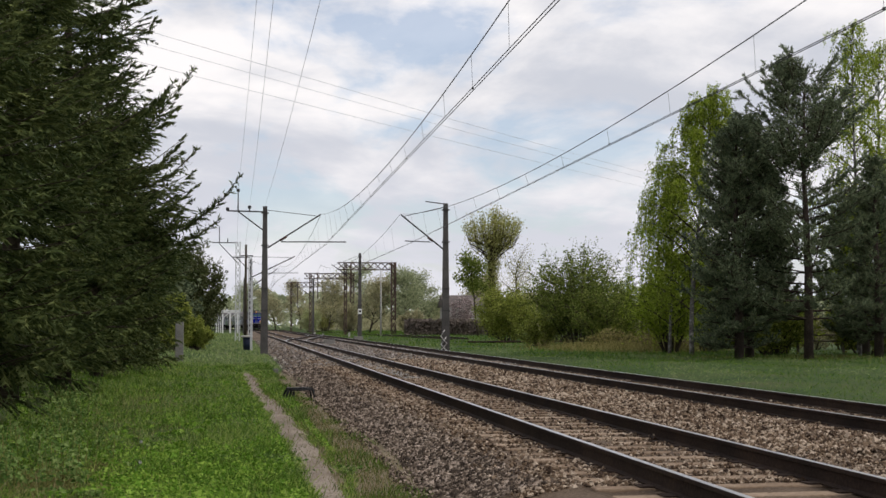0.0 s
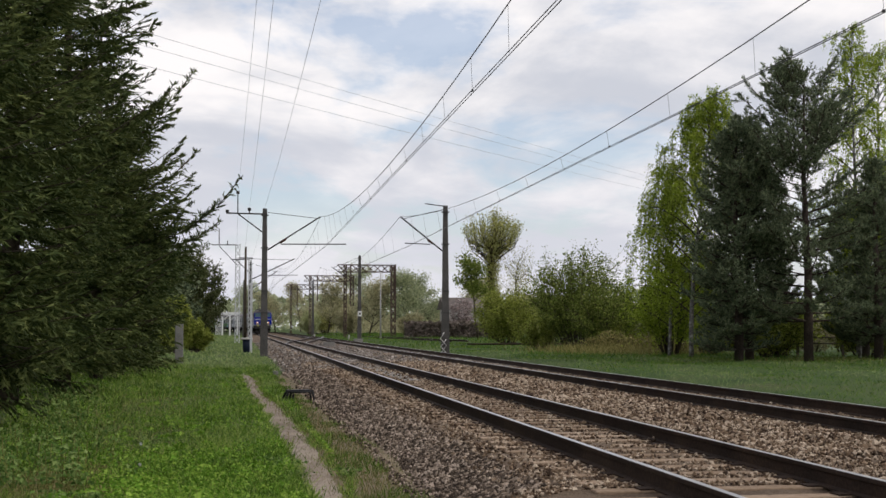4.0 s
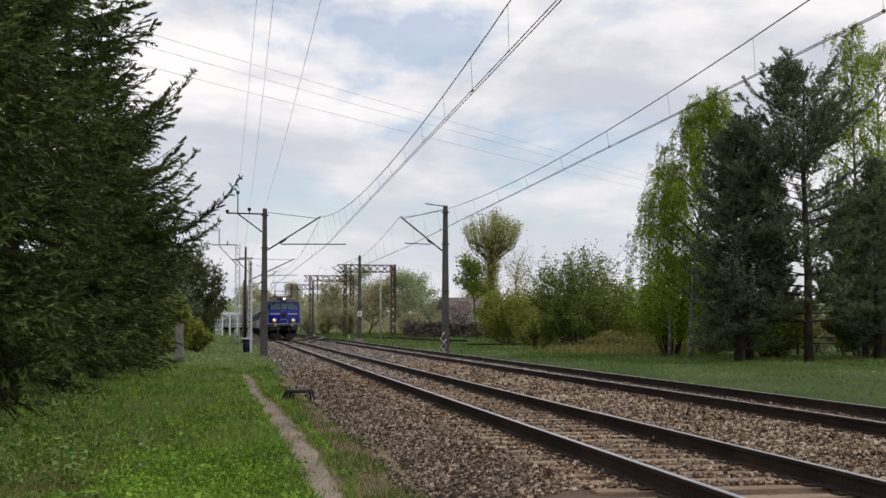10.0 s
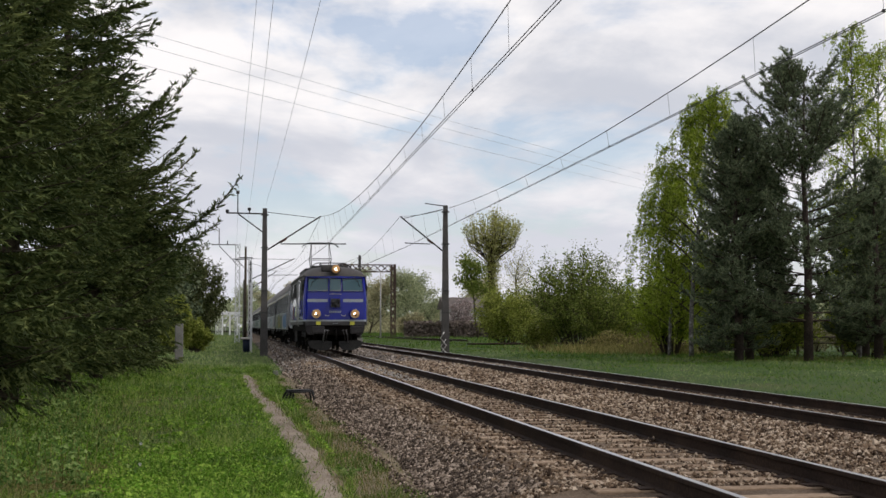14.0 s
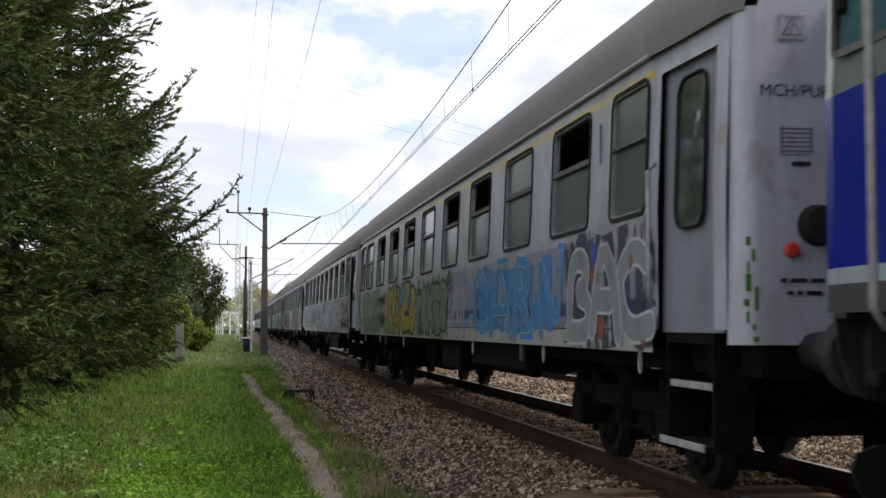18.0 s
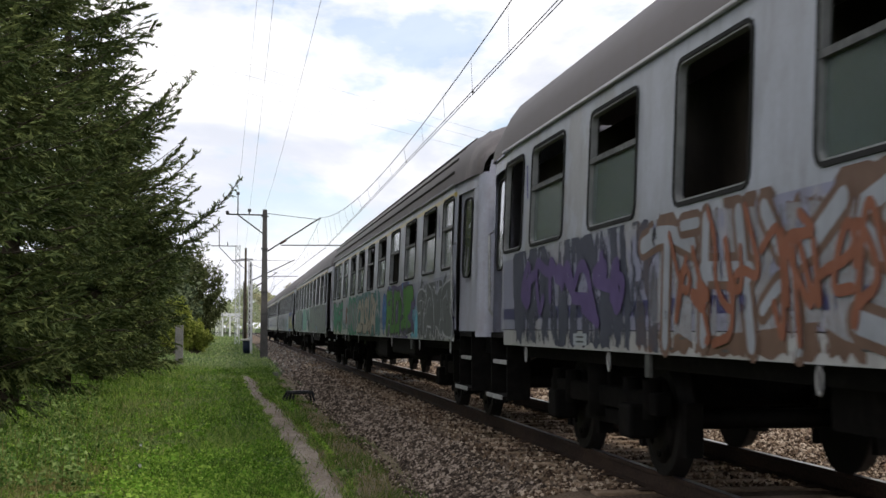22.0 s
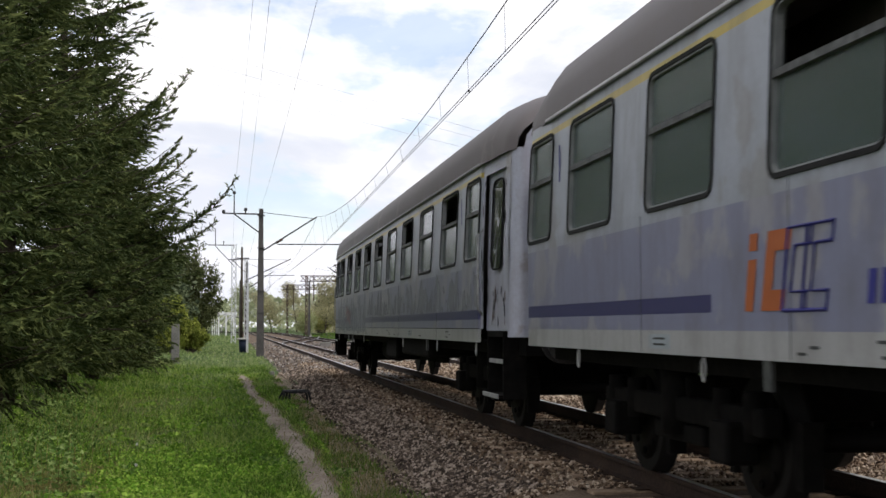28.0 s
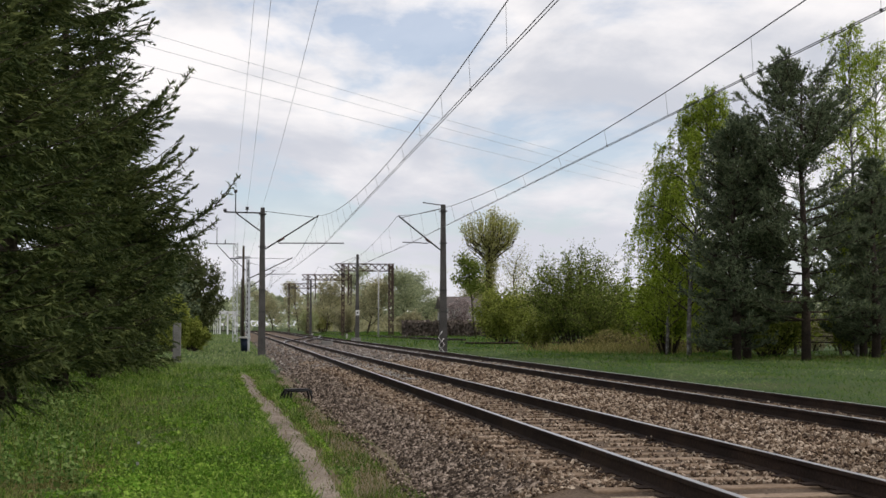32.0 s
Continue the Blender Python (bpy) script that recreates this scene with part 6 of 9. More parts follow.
def window_parts(parent, at, w, state):
    """One coach window: frame, cross bar, upper and lower pane, blind."""
    h = WIN_Z[1] - WIN_Z[0]
    key = ("win", round(w, 2))
    if key not in CACHE:
        split = 0.08
        CACHE[key] = (ring_mesh(w + 0.05, h + 0.05, 0.11, 0.030, 0.07).mesh("window", [MAT["rubber"]]),
                      Build().box(-0.008, 0.03, -w / 2, w / 2, split - 0.022, split + 0.022).mesh("cross_bar", [MAT["frame_alu"]]),
                      Build().box(0.020, 0.026, -w / 2 + 0.01, w / 2 - 0.01, split + 0.02, h / 2 - 0.005).mesh("upper_pane", [MAT["pane"]]),
                      Build().box(0.028, 0.034, -w / 2 + 0.01, w / 2 - 0.01, -h / 2 + 0.005, split).mesh("lower_pane", [MAT["pane"]]),
                      Build().box(0.05, 0.056, -w / 2 + 0.02, w / 2 - 0.02, -h / 2 + 0.17, split + 0.01).mesh("blind", [MAT["curtain"]]),
                      Build().box(0.05, 0.056, -w / 2 + 0.02, w / 2 - 0.02, split, h / 2 - 0.02).mesh("upper_blind", [MAT["curtain"]]),
                      ring_mesh(w - 0.008, h - 0.008, 0.09, 0.014, 0.05, 0.003).mesh("bead", [MAT["bead"]]))
    ring, bar, up, low, blind, upblind, bead = CACHE[key]
    win = part("window", ring, None, parent, at=at)
    part("bead", bead, None, win)
    if state != "gone":
        part("cross_bar", bar, None, win)
        if state not in ("dropped", "bare"):
            part("lower_pane", low, None, win)
        if state in ("open", "shut", "half"):
            part("blind", blind, None, win)
        if state in ("shut", "clear", "dropped"):
            part("upper_pane", up, None, win)
        if state in ("shut", "dropped"):
            part("upper_blind", upblind, None, win)
    return win


def openings(k):
    """Starts of the big and small windows, doors, and the start of the tapered rear; one coach has no rear door."""
    if k == 6:
        return [b + 0.55 for b in BIG], [SMALL[0] + 0.3, 23.72], DOORS[:1], 24.74
    return BIG, SMALL, DOORS, 23.95


def coach_wall(sign, first, k_coach):
    """One long side with window and door openings; sign -1 is the side to the footpath."""
    big, small, doors, tail = openings(k_coach)
    broken = k_coach > 5
    ls = sorted({0.75, 1.4, 2.08, 2.0801, tail - 0.0001, tail, 24.82, 15.9, 19.6, *[v for d in doors for v in d], *big, *[b + 1.3 for b in big], *small, *[s + 0.9 for s in small]})
    zs = [1.03, 1.19, 1.30, 1.41, 1.93, 2.03, 2.98, 3.04, 3.14]
    slots = [0, 1, 2, 1, 3, 3, 4, 3]
    b = Build()
    for l0, l1 in zip(ls, ls[1:]):
        mid = (l0 + l1) / 2
        door = any(d[0] <= mid <= d[1] for d in doors)
        window = any(w <= mid <= w + 1.3 for w in big) or any(w <= mid <= w + 0.9 for w in small)
        ending = mid < 2.08 or mid > tail
        for k, (z0, z1) in enumerate(zip(zs, zs[1:])):
            if (window and z0 == 2.03) or (door and z0 < 2.98) or (ending and z0 < 1.19):
                continue
            q = []
            for l, z in ((l0, z0), (l1, z0), (l1, z1), (l0, z1)):
                lean = wall_x(z) - 1.45
                q.append((sign * (coach_half(l + (1e-4 if mid > l else -1e-4), tail) + lean), l - 12.6, z))
            slot = slots[k]
            if broken and k == 2 and 15.9 < mid < 19.6:
                slot = 1
            if ending:
                slot = 5
            if k == 6 and not first:
                slot = 3
            b.add(q, [(0, 1, 2, 3)], slot)
    return b


def roof_mesh():
    b = Build()
    stations = [0.62, 0.75, 1.0, 1.5, 2.1, 23.93, 24.2, 24.55, 24.82, 24.95]
    prof = [(math.cos(a), math.sin(a)) for a in np.linspace(math.pi, 0, 17)]
    for l in stations:
        top = float(np.interp(l, [0.62, 0.75, 1.0, 1.5, 2.1, 23.93, 24.2, 24.55, 24.82, 24.95], [0.50, 0.62, 0.74, 0.84, 0.88, 0.88, 0.84, 0.74, 0.62, 0.5]))
        half = 1.43 if 2.09 < l < 23.94 else coach_half(l) - 0.01
        for c, s in prof:
            b.v.append((half * abs(c) ** 0.8 * (1 if c > 0 else -1), l - 12.6, 3.125 + top * abs(s) ** 0.85))
    n = len(prof)
    for i in range(len(stations) - 1):
        for k in range(n - 1):
            b.f.append((i * n + k, i * n + k + 1, (i + 1) * n + k + 1, (i + 1) * n + k))
            b.m.append(0)
            b.s.append(True)
    for side in (-1, 1):
        b.tube([(side * 1.425, 2.1 - 12.6, 3.135), (side * 1.425, 23.93 - 12.6, 3.135)], 0.02, 5, 1)
    return b


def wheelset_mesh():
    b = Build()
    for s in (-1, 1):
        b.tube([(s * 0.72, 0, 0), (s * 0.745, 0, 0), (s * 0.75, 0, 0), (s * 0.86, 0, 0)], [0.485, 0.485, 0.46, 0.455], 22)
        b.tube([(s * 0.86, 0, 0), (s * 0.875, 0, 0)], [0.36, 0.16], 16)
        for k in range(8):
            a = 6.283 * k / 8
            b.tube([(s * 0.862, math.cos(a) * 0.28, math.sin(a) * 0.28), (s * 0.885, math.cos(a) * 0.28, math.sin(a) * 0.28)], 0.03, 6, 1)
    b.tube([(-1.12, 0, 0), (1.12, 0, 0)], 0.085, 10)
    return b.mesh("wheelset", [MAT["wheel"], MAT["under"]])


def bogie_parts(parent, y0, base):
    """One bogie: a bolster that carries side frames, axle boxes, springs, dampers, spring planks and brake blocks."""
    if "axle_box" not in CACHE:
        # this grime's colour already includes the shade below the floor
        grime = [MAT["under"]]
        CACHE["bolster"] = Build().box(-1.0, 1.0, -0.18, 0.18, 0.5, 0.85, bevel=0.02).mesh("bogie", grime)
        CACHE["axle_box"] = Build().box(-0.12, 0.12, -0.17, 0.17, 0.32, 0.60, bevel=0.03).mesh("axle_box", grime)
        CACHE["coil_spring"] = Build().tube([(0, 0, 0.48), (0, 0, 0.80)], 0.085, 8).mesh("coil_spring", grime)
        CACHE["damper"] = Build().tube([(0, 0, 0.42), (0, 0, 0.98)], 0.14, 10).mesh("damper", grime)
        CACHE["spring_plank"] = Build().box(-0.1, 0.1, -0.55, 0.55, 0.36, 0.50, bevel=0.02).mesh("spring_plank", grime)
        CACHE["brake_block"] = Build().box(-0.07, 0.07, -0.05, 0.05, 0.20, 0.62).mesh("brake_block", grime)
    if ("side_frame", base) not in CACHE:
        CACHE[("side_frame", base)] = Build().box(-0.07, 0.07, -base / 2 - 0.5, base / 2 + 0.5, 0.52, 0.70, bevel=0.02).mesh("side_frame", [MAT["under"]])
    g = part("bogie", CACHE["bolster"], None, parent, at=pose(0, y0, 0))
    for s in (-1, 1):
        part("side_frame", CACHE[("side_frame", base)], None, g, at=pose(s * 1.0, 0, 0))
        part("damper", CACHE["damper"], None, g, at=pose(s * 1.0, 0, 0))
        part("spring_plank", CACHE["spring_plank"], None, g, at=pose(s * 0.92, 0, 0))
        for y in (-base / 2, base / 2):
            part("axle_box", CACHE["axle_box"], None, g, at=pose(s * 1.06, y, 0))
            for d in (-0.27, 0.27):
                part("coil_spring", CACHE["coil_spring"], None, g, at=pose(s * 1.02, y + d, 0))
            for d in (-0.56, 0.56):
                part("brake_block", CACHE["brake_block"], None, g, at=pose(s * 0.79, y + d, 0))
    return g


def buffer_mesh(square=False):
    b = Build().tube([(0, 0.62, 0), (0, 0.22, 0)], 0.12, 12).tube([(0, 0.3, 0), (0, 0.05, 0)], 0.085, 12)
    if square:
        b.box(-0.28, 0.28, -0.02, 0.06, -0.17, 0.17, bevel=0.05)
    else:
        b.tube([(0, 0.06, 0), (0, 0.02, 0), (0, -0.02, 0)], [0.235, 0.235, 0.2], 18)
    return b.mesh("buffer", [MAT["grime_grey"]])


# sprayed letter shapes, as strokes in a unit box: across, up
GLYPH = {
    "A": [[(0.0, 0.0), (0.2, 0.6), (0.5, 1.0), (0.8, 0.6), (1.0, 0.0)], [(0.2, 0.34), (0.8, 0.34)]],
    "B": [[(0.1, 0.0), (0.1, 1.0), (0.8, 0.95), (0.75, 0.58), (0.25, 0.5), (0.95, 0.4), (0.85, 0.04), (0.1, 0.0)]],
    "C": [[(1.0, 0.8), (0.55, 1.0), (0.08, 0.75), (0.05, 0.3), (0.45, 0.0), (1.0, 0.15)]],
    "D": [[(0.1, 0.0), (0.1, 1.0), (0.8, 0.85), (0.95, 0.4), (0.65, 0.02), (0.1, 0.0)]],
    "E": [[(0.95, 0.95), (0.15, 0.95), (0.08, 0.5), (0.1, 0.05), (0.95, 0.05)], [(0.1, 0.5), (0.75, 0.52)]],
    "F": [[(1.0, 1.0), (0.2, 0.92), (0.12, 0.4), (0.15, 0.0)], [(0.12, 0.48), (0.8, 0.55)]],
    "G": [[(0.95, 0.85), (0.45, 1.0), (0.05, 0.6), (0.2, 0.05), (0.85, 0.05), (0.9, 0.45), (0.5, 0.45)]],
    "H": [[(0.1, 0.0), (0.15, 1.0)], [(0.9, 0.0), (0.85, 1.0)], [(0.12, 0.5), (0.88, 0.5)]],
    "I": [[(0.5, 0.0), (0.45, 0.62)], [(0.45, 0.86), (0.52, 0.96)]],
    "K": [[(0.1, 0.0), (0.15, 1.0)], [(0.95, 1.0), (0.2, 0.5), (0.6, 0.3), (0.95, 0.0)]],
    "L": [[(0.2, 1.0), (0.1, 0.1), (0.95, 0.05)]],
    "N": [[(0.1, 0.0), (0.15, 1.0), (0.5, 0.5), (0.85, 0.0), (0.9, 1.0)]],
    "O": [[(0.5, 1.0), (0.1, 0.75), (0.1, 0.25), (0.5, 0.0), (0.9, 0.25), (0.9, 0.75), (0.5, 1.0)]],
    "P": [[(0.15, 0.0), (0.12, 1.0), (0.8, 0.95), (0.85, 0.6), (0.2, 0.45)]],
    "R": [[(0.1, 0.0), (0.12, 1.0), (0.8, 0.92), (0.8, 0.6), (0.2, 0.45), (0.55, 0.4), (0.95, 0.0)]],
    "S": [[(0.95, 0.85), (0.5, 1.0), (0.1, 0.78), (0.4, 0.55), (0.9, 0.35), (0.6, 0.0), (0.05, 0.12)]],
    "T": [[(0.0, 0.9), (0.5, 1.0), (1.0, 0.9)], [(0.5, 0.98), (0.45, 0.0)]],
    "U": [[(0.1, 1.0), (0.1, 0.3), (0.45, 0.0), (0.85, 0.25), (0.9, 1.0)]],
    "Y": [[(0.05, 1.0), (0.45, 0.5), (0.95, 1.0)], [(0.45, 0.5), (0.4, 0.0)]],
    "Z": [[(0.05, 0.95), (0.95, 1.0), (0.1, 0.05), (0.95, 0.0)]],
    "star": [[(0.5, 1.0), (0.66, 0.62), (1.0, 0.6), (0.74, 0.38), (0.84, 0.0), (0.5, 0.24), (0.16, 0.0), (0.26, 0.38), (0.0, 0.6), (0.34, 0.62), (0.5, 1.0)]],
    "heart": [[(0.5, 0.0), (0.05, 0.55), (0.1, 0.9), (0.35, 0.98), (0.5, 0.75), (0.65, 0.98), (0.9, 0.9), (0.95, 0.55), (0.5, 0.0)]],
    "curl": [[(0.2, 0.0), (0.05, 0.5), (0.3, 0.95), (0.8, 0.9), (0.95, 0.5), (0.7, 0.25), (0.4, 0.4), (0.45, 0.65), (0.7, 0.62)]],
}


def stroke(b, pts, width, x_off, slot, y_shift=-12.6):
    """A painted stroke with round ends on the path side of the wall, as one strip."""
    p = np.array(pts, float)
    way = np.gradient(p, axis=0)
    way /= np.linalg.norm(way, axis=1, keepdims=True) + 1e-9
    side = np.stack([-way[:, 1], way[:, 0]], 1) * width / 2
    left, right = p + side, p - side
    for end, sign in ((0, -1), (-1, 1)):
        tip = [p[end] + sign * way[end] * width / 2 * c + side[end] * k for c, k in ((0.7, 0.7), (0.98, 0.2))]
        tip2 = [p[end] + sign * way[end] * width / 2 * c - side[end] * k for c, k in ((0.7, 0.7), (0.98, 0.2))]
        if sign < 0:
            left, right = np.concatenate([tip[::-1], left]), np.concatenate([tip2[::-1], right])
        else:
            left, right = np.concatenate([left, tip]), np.concatenate([right, tip2])
    n = len(left)
    both = np.concatenate([left, right])
    b.add([(-wall_x(z) - x_off, l + y_shift, z) for l, z in both], [(k, k + 1, n + k + 1, n + k) for k in range(n - 1)], slot)


def smooth_line(pts, n=3):
    """Rounds a line of points by cutting its corners."""
    for _ in range(n - 1):
        q = [pts[0]]
        for a, c in zip(pts, pts[1:]):
            q += [(a[0] * 0.75 + c[0] * 0.25, a[1] * 0.75 + c[1] * 0.25), (a[0] * 0.25 + c[0] * 0.75, a[1] * 0.25 + c[1] * 0.75)]
        pts = q + [pts[-1]]
    return pts


def ragged(l0, l1, z0, z1, seed, lift=0.003, n=56):
    """A cloud-edged patch on the wall between two places."""
    ring = []
    for i in range(n):
        a = 6.283 * i / n
        k = 1 + 0.12 * math.sin(7 * a + seed) + 0.10 * math.sin(13 * a + seed * 2) + 0.05 * math.sin(23 * a)
        c, s = math.cos(a), math.sin(a)
        ring.append(((l0 + l1) / 2 + (l1 - l0) * 0.5 * abs(c) ** 0.45 * (1 if c > 0 else -1) * (0.85 + 0.15 * k), min(max((z0 + z1) / 2 + (z1 - z0) * 0.5 * abs(s) ** 0.45 * (1 if s > 0 else -1) * k, 1.035), 1.992)))
    return Build().add([(-wall_x(z) - lift, l - 12.6, z) for l, z in ring] + [(-1.45 - lift, (l0 + l1) / 2 - 12.6, (z0 + z1) / 2)], [(i, (i + 1) % n, n) for i in range(n)])


def lettered(parent, letters, l0, l1, z0, z1, fill, edge, width, seed, rim=0.05, halo="", solid=False, slant=0.0, gleam=False, spurs=1, shade=""):
    """Fat sprayed letters with an outline, read from l1 down to l0, over a cloud of colour where there is one."""
    r = np.random.default_rng(seed)
    said = "sprayed %s graffiti letters outlined in %s" % (fill.replace("_", " "), edge.replace("_", " "))
    if halo:
        piece = part("graffiti", ragged(l0 - 0.12, l1 + 0.12, z0 - 0.04, z1 + 0.05, seed), [(WORN if solid else FLAKE)[halo]], parent, said)
    else:
        piece = part("graffiti", ragged(l0 + 0.1, l1 - 0.1, z0 + 0.1, z1 - 0.12, seed), [FLAKE[fill]], parent, said)
    w = (l1 - l0) / len(letters)
    for k, name in enumerate(letters):
        b = Build()
        grow = r.uniform(0.88, 1.0)

        def wall_point(u, v):
            v = v * grow + (1 - grow) * (k % 2)
            l = l1 - w * (k + 0.02 + 0.96 * u) - slant * (v - 0.5) * w + r.normal(0, 0.05) * w
            return l, min(1.985 - width / 2 - rim, max(1.06 + width / 2, z0 + width * 0.55 + (z1 - z0 - width * 1.1) * v + r.normal(0, 0.02)))

        lines = [[wall_point(u, v) for u, v in line] for line in GLYPH[name]]
        for _ in range(spurs):
            u, v = GLYPH[name][0][int(r.integers(0, len(GLYPH[name][0])))]
            a = r.uniform(0, 6.283)
            lines.append([wall_point(u, v), wall_point(u + 0.2 * math.cos(a), v + 0.16 * math.sin(a)), wall_point(u + 0.5 * math.cos(a), v + 0.3 * math.sin(a + 0.6))])
        lines = [smooth_line(line, 2 + (k + seed) % 2) for line in lines]
        lift = 0.0050 + 0.0026 * (k % 2)
        for n, line in enumerate(lines):
            stroke(b, line, width * (1 if n < len(GLYPH[name]) else 0.6) + 2 * rim, lift + 0.0002 * n, 0)
        for n, line in enumerate(lines):
            stroke(b, line, width * (1 if n < len(GLYPH[name]) else 0.6), lift + 0.0014 + 0.0002 * n, 1)
        if gleam or width > 0.2:
            stroke(b, lines[0][len(lines[0]) // 5:len(lines[0]) * 3 // 5 + 2], 0.018, lift + 0.0024, 0)
        if shade:
            for n, line in enumerate(lines[:len(GLYPH[name])]):
                low = [(l - 0.09, max(1.06 + width / 2, z - 0.06)) for l, z in line]
                stroke(b, low, width + 2 * rim, lift - 0.0008 + 0.0001 * n, 0)
                stroke(b, low, width + 2 * rim + 0.036, lift - 0.0014 + 0.0001 * n, 2)
        part("letter_form", b, [WORN[edge], WORN[fill]] + ([WORN[shade]] if shade else []), piece)
    return piece


def dots(parent, places, colour, label):
    """Round sprayed dots: along, height, radius."""
    for k, (l, z, rad) in enumerate(places):
        z = max(z, 1.045 + rad)
        pts = [(-wall_x(z) - 0.0046 - 0.0006 * (k % 3), l - 12.6 + rad * math.cos(a), z + rad * math.sin(a)) for a in np.linspace(0, 6.283, 19)[:-1]]
        part("paint_dot", Build().add(pts, [tuple(range(18))]), [SPRAY[colour]], parent, label)


def arcs(parent, curves, colour, width, label):
    """Drawn arcs: centre along and up, radii, start and end in degrees."""
    for l, z, rl, rz, a0, a1 in curves:
        b = Build()
        stroke(b, [(l - rl * math.cos(radians(a)), z + rz * math.sin(radians(a))) for a in np.linspace(a0, a1, 16)], width, 0.0105, 0)
        part("drawn_arc", b, [SPRAY[colour]], parent, label)


def sprayed_tags(parent, l0, l1, z0, z1, count, colour, seed, width=0.03):
    """Thin scrawled strokes."""
    r = np.random.default_rng(seed)
    for k in range(count):
        b = Build()
        c = l0 + (l1 - l0) * (k + 0.5) / count
        pts = [(c + r.uniform(-0.5, 0.5) * (l1 - l0) / count * 1.5, z0 + (min(z1, 1.95) - z0) * r.uniform(0, 1)) for _ in range(7)]
        stroke(b, smooth_line(pts, 4), width, 0.013 + 0.0008 * (k % 4), 0)
        part("graffiti_tag", b, [SPRAY[colour]], parent, "thin scrawled %s tag" % colour.replace("_", " "))


def sprayed_wash(parent, l0, l1, z0, z1, colour, seed):
    """A ragged rolled-on patch of flaking paint."""
    r = np.random.default_rng(seed)
    b = Build()
    n = max(6, int((l1 - l0) / 0.07))
    low, high = [], []
    for i in range(n + 1):
        l = l0 + (l1 - l0) * i / n
        low.append((l, max(1.04, z0 + r.uniform(-0.03, 0.05))))
        high.append((l, min(1.985, z1 + r.uniform(-0.05, 0.05) + 0.12 * math.sin(l * 4.1 + seed) + 0.08 * math.sin(l * 11.3 + seed))))
    v = [(-wall_x(z) - 0.003, l - 12.6, z) for l, z in low + high]
    b.add(v, [(i, i + 1, n + 2 + i, n + 1 + i) for i in range(n)])
    part("overpaint", b, [FLAKE[colour]], parent, "ragged patch of %s overpaint" % colour.replace("_", " "))


def door_part(parent, l0, l1, sign, mat):
    b = Build()
    v = []
    for inset in (0.05, 0.09):
        for l, z in ((l0 - 0.04, 1.17), (l1 + 0.06, 1.17), (l1 + 0.06, 3.0), (l0 - 0.04, 3.0)):
            v.append((sign * (coach_half(l) + wall_x(z) - 1.45 - inset), l - 12.6, z))
    b.add(v, [(0, 1, 2, 3), (4, 7, 6, 5), (0, 4, 5, 1), (1, 5, 6, 2), (2, 6, 7, 3), (3, 7, 4, 0)])
    d = part("door", b, mat, parent)
    g = Build()
    c = (l0 + l1) / 2
    w = 0.5
    q = [(sign * (coach_half(l) + wall_x(z) - 1.45 - 0.042), l - 12.6, z) for l, z in [(c + y, 2.38 + z) for y, z in rounded(w, 1.02, 0.12)]]
    g.add(q, [tuple(range(len(q)))])
    part("door_pane", g, MAT["pane_dark"], d, "dark narrow door window")
    f = [Vector(p) + Vector((sign * 0.006, 0, 0)) for p in q]
    part("door_seal", Build().tube([*f, f[0]], 0.013, 5, caps=False), MAT["rubber"], d)
    hx = sign * (coach_half(l1) + 0.05)
    part("handrail", Build().tube([(hx - sign * 0.05, l1 + 0.06 - 12.6, 1.35), (hx, l1 + 0.06 - 12.6, 1.42), (hx, l1 + 0.06 - 12.6, 2.3), (hx - sign * 0.07, l1 + 0.06 - 12.6, 2.36)], 0.018, 6), MAT["step_edge"], d)
    return d


MOVING, AXLES = [], []


def axle(bogie, mesh, y, radius, where):
    w = part("wheelset", mesh, None, bogie, at=pose(0, y, radius))
    AXLES.append((w, y, radius, where))
    return w


